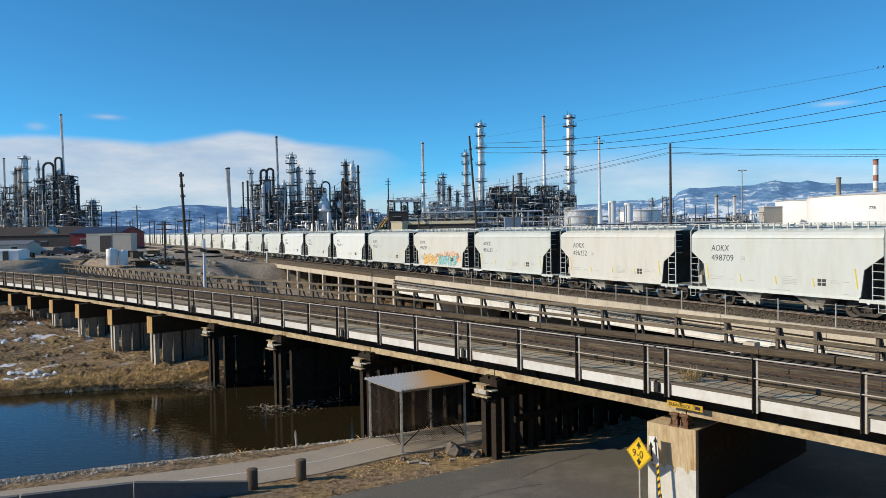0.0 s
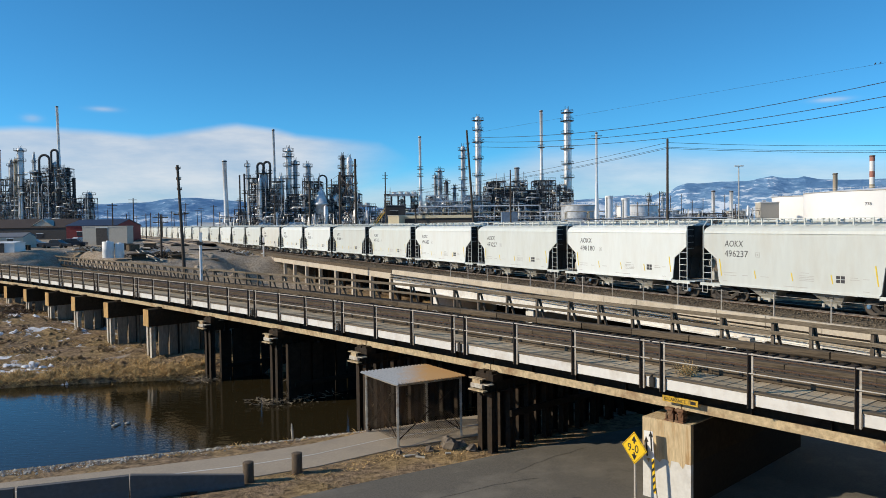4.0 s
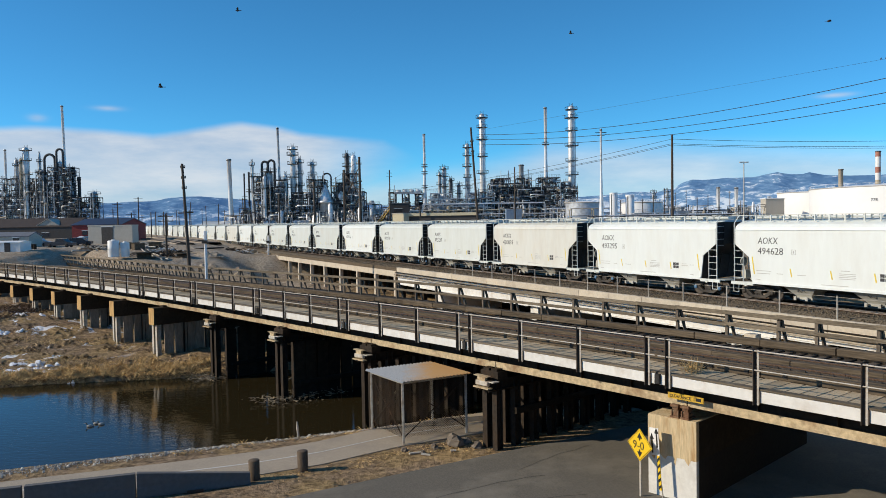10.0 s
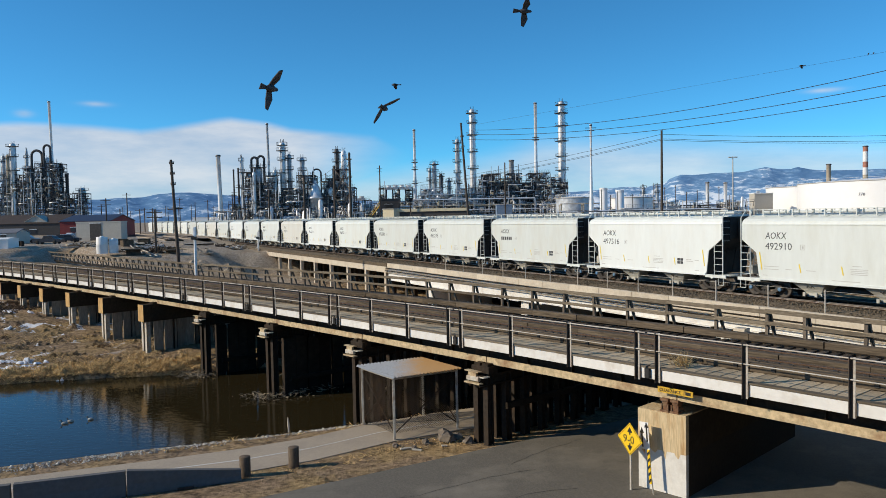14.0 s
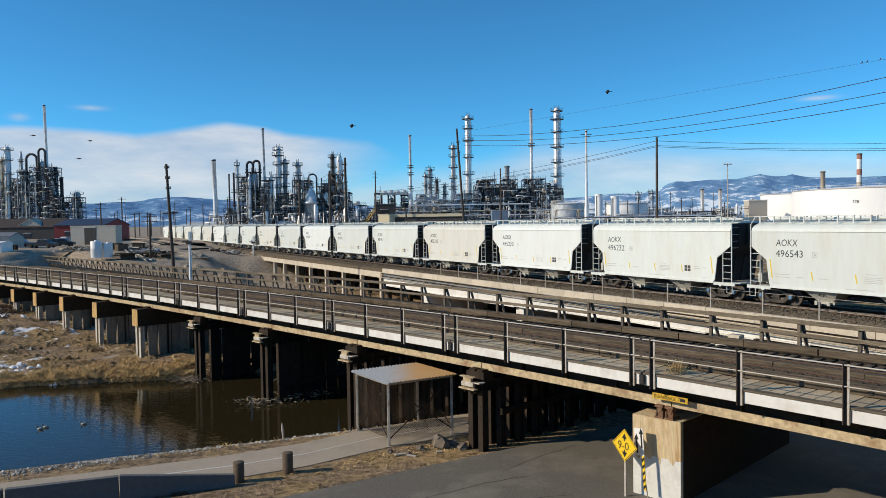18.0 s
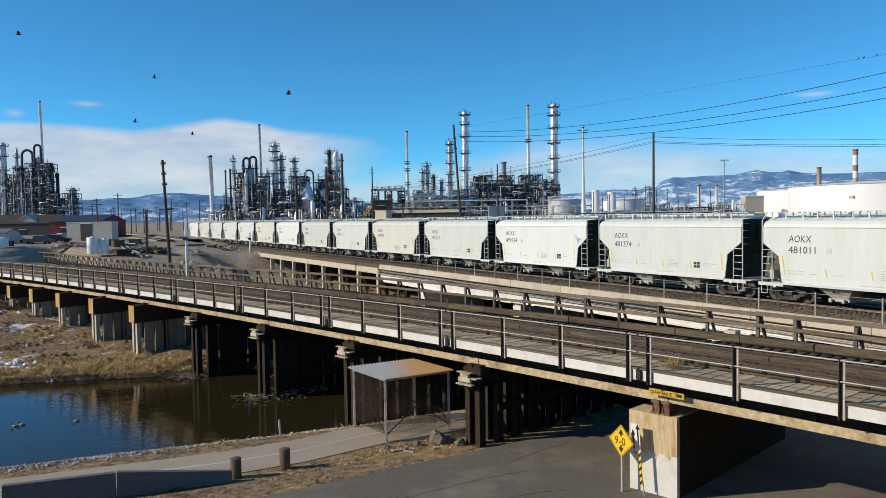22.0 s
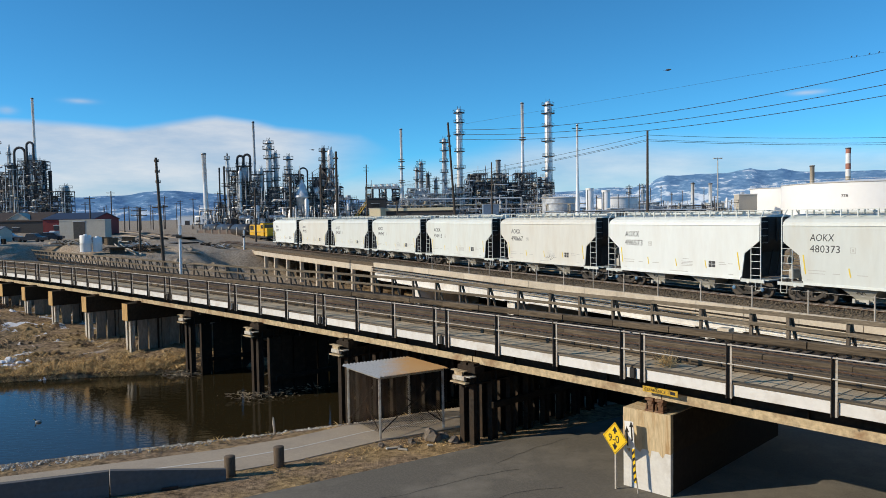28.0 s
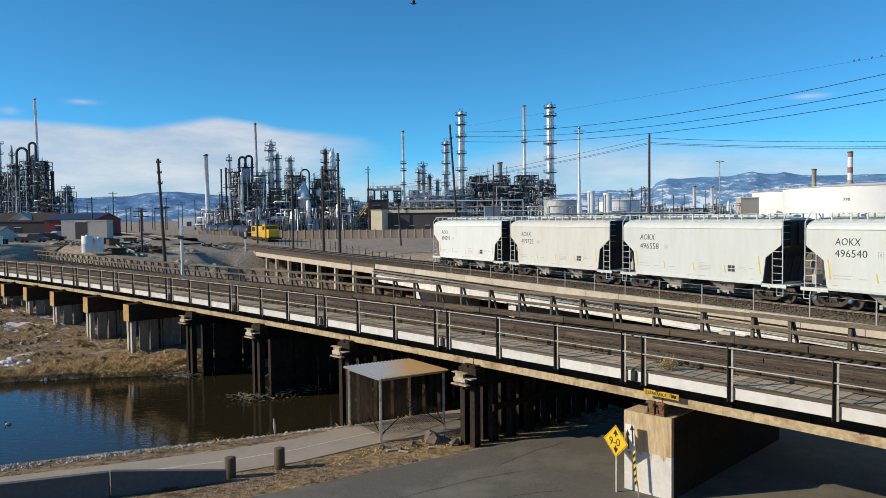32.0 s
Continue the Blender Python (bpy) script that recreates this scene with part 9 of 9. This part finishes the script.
# ---- birds and ducks ----
FLIGHTS = (
    ((8.5, 7.0, 54.9, 18.4), (9, -3.5, 55.2, 18.7), (9.5, -9.2, 54.4, 19.4), (10, -19.3, 52.0, 17.8)),
    ((8.5, 10.9, 66.1, 23.8), (9, 0.3, 67.1, 23.2), (9.5, -8.3, 66.3, 24.5), (10, -17.1, 64.1, 26.3)),
    ((8.5, -3.1, 60.8, 22.4), (9, -12.4, 59.2, 23.9), (9.5, -20.2, 56.8, 24.9)),
    ((8, 34.4, 65.0, 22.9), (9, 23.2, 70.0, 22.2), (10, 12.3, 71.9, 25.8)),
    ((8, 27.7, 57.1, 22.4), (9, 28.4, 56.6, 22.8), (11, 29.3, 56.3, 22.4), (13, 29.3, 56.9, 20.0), (14.5, 27.7, 57.9, 18.8)),
    ((12.5, -13.2, 24.1, 13.5), (13, -8.8, 25.7, 15.1), (13.5, -3.8, 26.5, 16.5)),
    ((12.5, 12.7, 34.5, 17.8), (13, 8.8, 36.0, 16.9), (13.5, 4.5, 37.0, 15.6), (14, -1.8, 37.4, 14.8)),
    ((13.7, -5.79, 11.51, 10.38), (13.9, -3.84, 12.75, 10.48), (14, -2.84, 13.43, 10.61), (14.1, -1.97, 14.72, 10.94), (14.2, -1.2, 16.36, 11.34), (14.3, -0.46, 18.21, 11.83), (14.5, 1.05, 24.26, 13.36), (16.5, 8.74, 29.26, 15.12), (17, 10.45, 28.69, 15.69)),
    ((13.5, -4.3, 8.7, 11.8), (13.7, -2.79, 11.42, 10.72), (13.9, -1.53, 13.74, 10.53), (14, -1.0, 15.81, 10.57), (14.1, -0.38, 17.84, 10.69), (14.2, 0.17, 20.33, 10.96), (14.5, 1.91, 27.72, 11.77)),
    ((13.7, 0.12, 19.25, 14.04), (13.9, 1.57, 19.25, 13.51), (14, 2.38, 19.19, 13.42), (14.2, 3.45, 19.07, 13.22), (14.5, 4.28, 20.26, 13.07), (15.5, 8.0, 22.75, 14.92)),
    ((16.5, 11.6, 53.1, 22.7), (17, 4.5, 54.6, 21.3), (17.5, -4.1, 55.2, 18.5), (18, -5.6, 55.5, 15.4), (19, -15.7, 53.7, 14.0), (20, -22.6, 51.3, 13.1)),
    ((17, 21.4, 50.2, 21.9), (17.5, 17.1, 52.3, 20.0), (18, 12.9, 54.0, 17.4), (19, 2.0, 55.7, 16.0), (20, -10.4, 54.9, 14.8)),
    ((18, -34.3, 66.2, 16.3), (19, -30.4, 67.9, 17.4), (20, -29.8, 67.8, 20.2), (21, -21.3, 70.8, 21.0), (23, -27.8, 68.3, 21.8), (25, -32.9, 65.5, 24.3)),
    ((18, -30.3, 68.2, 16.0), (19, -26.3, 69.6, 17.7), (21, -26.0, 69.9, 16.3), (23, -26.9, 69.3, 18.6), (25, -20.8, 71.5, 17.0), (27.5, -12.2, 73.8, 14.2)),
    ((18, -31.2, 67.9, 14.4), (19, -27.9, 69.2, 16.1), (21, -24.1, 70.7, 15.4), (23, -19.5, 71.8, 17.5), (25, -10.2, 73.5, 19.0)),
    ((21, -32.2, 52.2, 20.3), (23, -24.6, 55.6, 22.9), (25, -15.5, 58.8, 22.7), (27.5, 4.9, 60.0, 25.0)),
    ((21, -13.4, 47.6, 15.5), (23, -3.9, 49.1, 17.1), (25, 7.8, 48.1, 19.5), (27.5, 10.2, 48.6, 14.2), (28, 15.5, 46.7, 17.1), (28.5, 16.9, 45.5, 20.4), (29, 18.1, 44.3, 22.8)),
    ((30.5, -14.2, 46.6, 19.5), (31, -9.1, 47.6, 20.7), (31.5, -4.8, 47.9, 21.7), (32, -0.4, 48.1, 21.8)),
)
SWIMS = (
    ((0, -14.32, 34.42), (3, -15.03, 34.84), (6, -15.9, 34.91), (9, -16.48, 34.59), (13, -17.21, 34.74), (19, -18.33, 34.64), (25, -19.86, 34.57), (32, -21.27, 34.22)),
    ((0, -14.35, 35.4), (3, -14.99, 35.18), (6, -15.9, 35.21), (9, -16.41, 35.08), (13, -17.08, 35.07), (19, -18.22, 34.92), (25, -19.59, 34.74), (32, -21.02, 34.39)),
    ((0, -13.69, 35.16), (3, -14.54, 35.26), (6, -15.49, 35.18), (9, -16.12, 34.87), (13, -16.45, 35.32), (19, -16.45, 35.37), (25, -17.1, 35.12), (32, -19.18, 34.73)),
)


def flight_pose(points, t, roll=12):
    """Where a bird is at t seconds and which way it heads; straight on and higher up before and after its stretch."""
    ts = [p[0] for p in points]

    def spot(u):
        if u < ts[0]:
            a, b = points[0], points[1]
        elif u > ts[-1]:
            a, b = points[-2], points[-1]
        else:
            return Vector([float(np.interp(u, ts, [p[k] for p in points])) for k in (1, 2, 3)])
        f = (u - a[0]) / (b[0] - a[0])
        away = max(ts[0] - u, u - ts[-1])
        return Vector(a[1:]) + (Vector(b[1:]) - Vector(a[1:])) * f + Vector((0, 0, min(40.0, 5.0 * away * away)))

    p, q = spot(t), spot(t + 0.3)
    d = q - p
    p.z = max(p.z, 9.0)
    turn = math.degrees(math.atan2(d.y, d.x))
    return Matrix.Translation(p) @ pose(0, 0, 0, roll, 0, turn)


def bird_meshes():
    body = Shape().lathe([(0.005, -0.17), (0.05, -0.10), (0.065, 0.0), (0.05, 0.08), (0.035, 0.12), (0.035, 0.15), (0.01, 0.19)], 8, (0, 0, 0), "x")
    tail = Shape().prism(((-0.30, -0.06), (-0.13, -0.03), (-0.13, 0.03), (-0.30, 0.06)), -0.006, 0.006, "xy")
    wings = []
    for s in (1, -1):
        poly = [(0.06, 0.0), (0.11, s * 0.16), (0.02, s * 0.36), (-0.05, s * 0.33), (-0.07, s * 0.16), (-0.06, 0.0)]
        wings.append(Shape().prism(poly, -0.008, 0.008, "xy").mesh("wing", FEATHER))
    return body.mesh("body", FEATHER), tail.mesh("tail", FEATHER), wings


BIRD_BODY, BIRD_TAIL, BIRD_WINGS = bird_meshes()
BIRDS, WING_PARTS, DUCKS = [], [], []
for i, points in enumerate(FLIGHTS):
    roll = {7: -62, 8: -40, 9: -55}.get(i, 12)  # three close ones wheel on their sides
    bird = thing("pigeon", "dark pigeon banking with raised wings" if roll < 0 else "dark pigeon flying with spread wings", "bird", flight_pose(points, 0.0, roll), group="flying pigeons")
    part("body", BIRD_BODY, None, bird)
    part("tail", BIRD_TAIL, None, bird)
    for side, me in zip((1, -1), BIRD_WINGS):
        WING_PARTS.append((side, part("wing", me, None, bird, m=pose(0, 0.04 * side, 0.03))))
    BIRDS.append((points, bird, roll))
for f in (0.610, 0.6155, 0.629, 0.639):
    px, py, pz = PERCH_A.lerp(PERCH_B, f)
    bird = thing("perched_pigeon", "small dark pigeon perched on a cable", "bird", pose(px, py, pz + 0.01, 0, 0, 40), group="perched pigeons")
    part("body", BIRD_BODY, None, bird, m=pose(0, 0, 0.1, 0, -35, 0))
    part("tail", BIRD_TAIL, None, bird, m=pose(0, 0, 0.08, 0, -30, 0))
for row in SWIMS:
    duck = thing("duck", "pale grey duck floating on the creek", "duck", pose(row[0][1], row[0][2], WATER_Z, 0, 0, 200), group="ducks")
    part("body", Shape().lathe([(0.006, -0.15), (0.05, -0.11), (0.075, -0.03), (0.068, 0.05), (0.03, 0.11), (0.006, 0.125)], 10, (0, 0, 0.035), "x"), FEATHER_PALE, duck)
    part("head", Shape().tube((0.085, 0, 0.06), (0.12, 0, 0.145), 0.02, n=7).lathe([(0.006, -0.03), (0.027, -0.012), (0.027, 0.018), (0.006, 0.036)], 8, (0.126, 0, 0.156), "x"), FEATHER, duck)
    part("bill", Shape().box((0.175, 0, 0.15), (0.036, 0.018, 0.01)), SIGN_YELLOW, duck)
    DUCKS.append((row, duck))


def share_keys(ob, first):
    """Parts that move as one use the same keys."""
    ob.rotation_mode = "QUATERNION"
    ob.animation_data_create()
    ob.animation_data.action = first.animation_data.action
    ob.animation_data.action_slot = first.animation_data.action_slot


def motions():
    """All that moves: the cars of the train, their wheels, the birds and the ducks."""
    times = [0.5 * k for k in range(65)]
    for i, car in HOPPER_CARS:
        walk(car, [(t, car_at(i, t)) for t in times])
    lead = {}
    for ws, a in WHEELSETS:
        if a in lead:
            share_keys(ws, lead[a])
        else:
            lead[a] = ws
            walk(ws, [(k / FPS, pose(a, 0, 0.455, 0, math.degrees(travelled(k / FPS) / 0.455), 0)) for k in range(32 * FPS + 1)])
    for points, bird, roll in BIRDS:
        walk(bird, [(t, flight_pose(points, t, roll)) for t in sorted(set(times) | {p[0] for p in points})])
    for side, wing in WING_PARTS:
        if side in lead:
            share_keys(wing, lead[side])
        else:
            lead[side] = wing
            walk(wing, [(0.1 * k, pose(0, 0.04 * side, 0.03, side * (12 + 32 * math.sin(2 * math.pi * 0.1 * k * 2.7)), 0, 0)) for k in range(321)])
    for row, duck in DUCKS:
        walk(duck, [(t, pose(x, y, WATER_Z, 0, 0, 195)) for t, x, y in row])


motions()
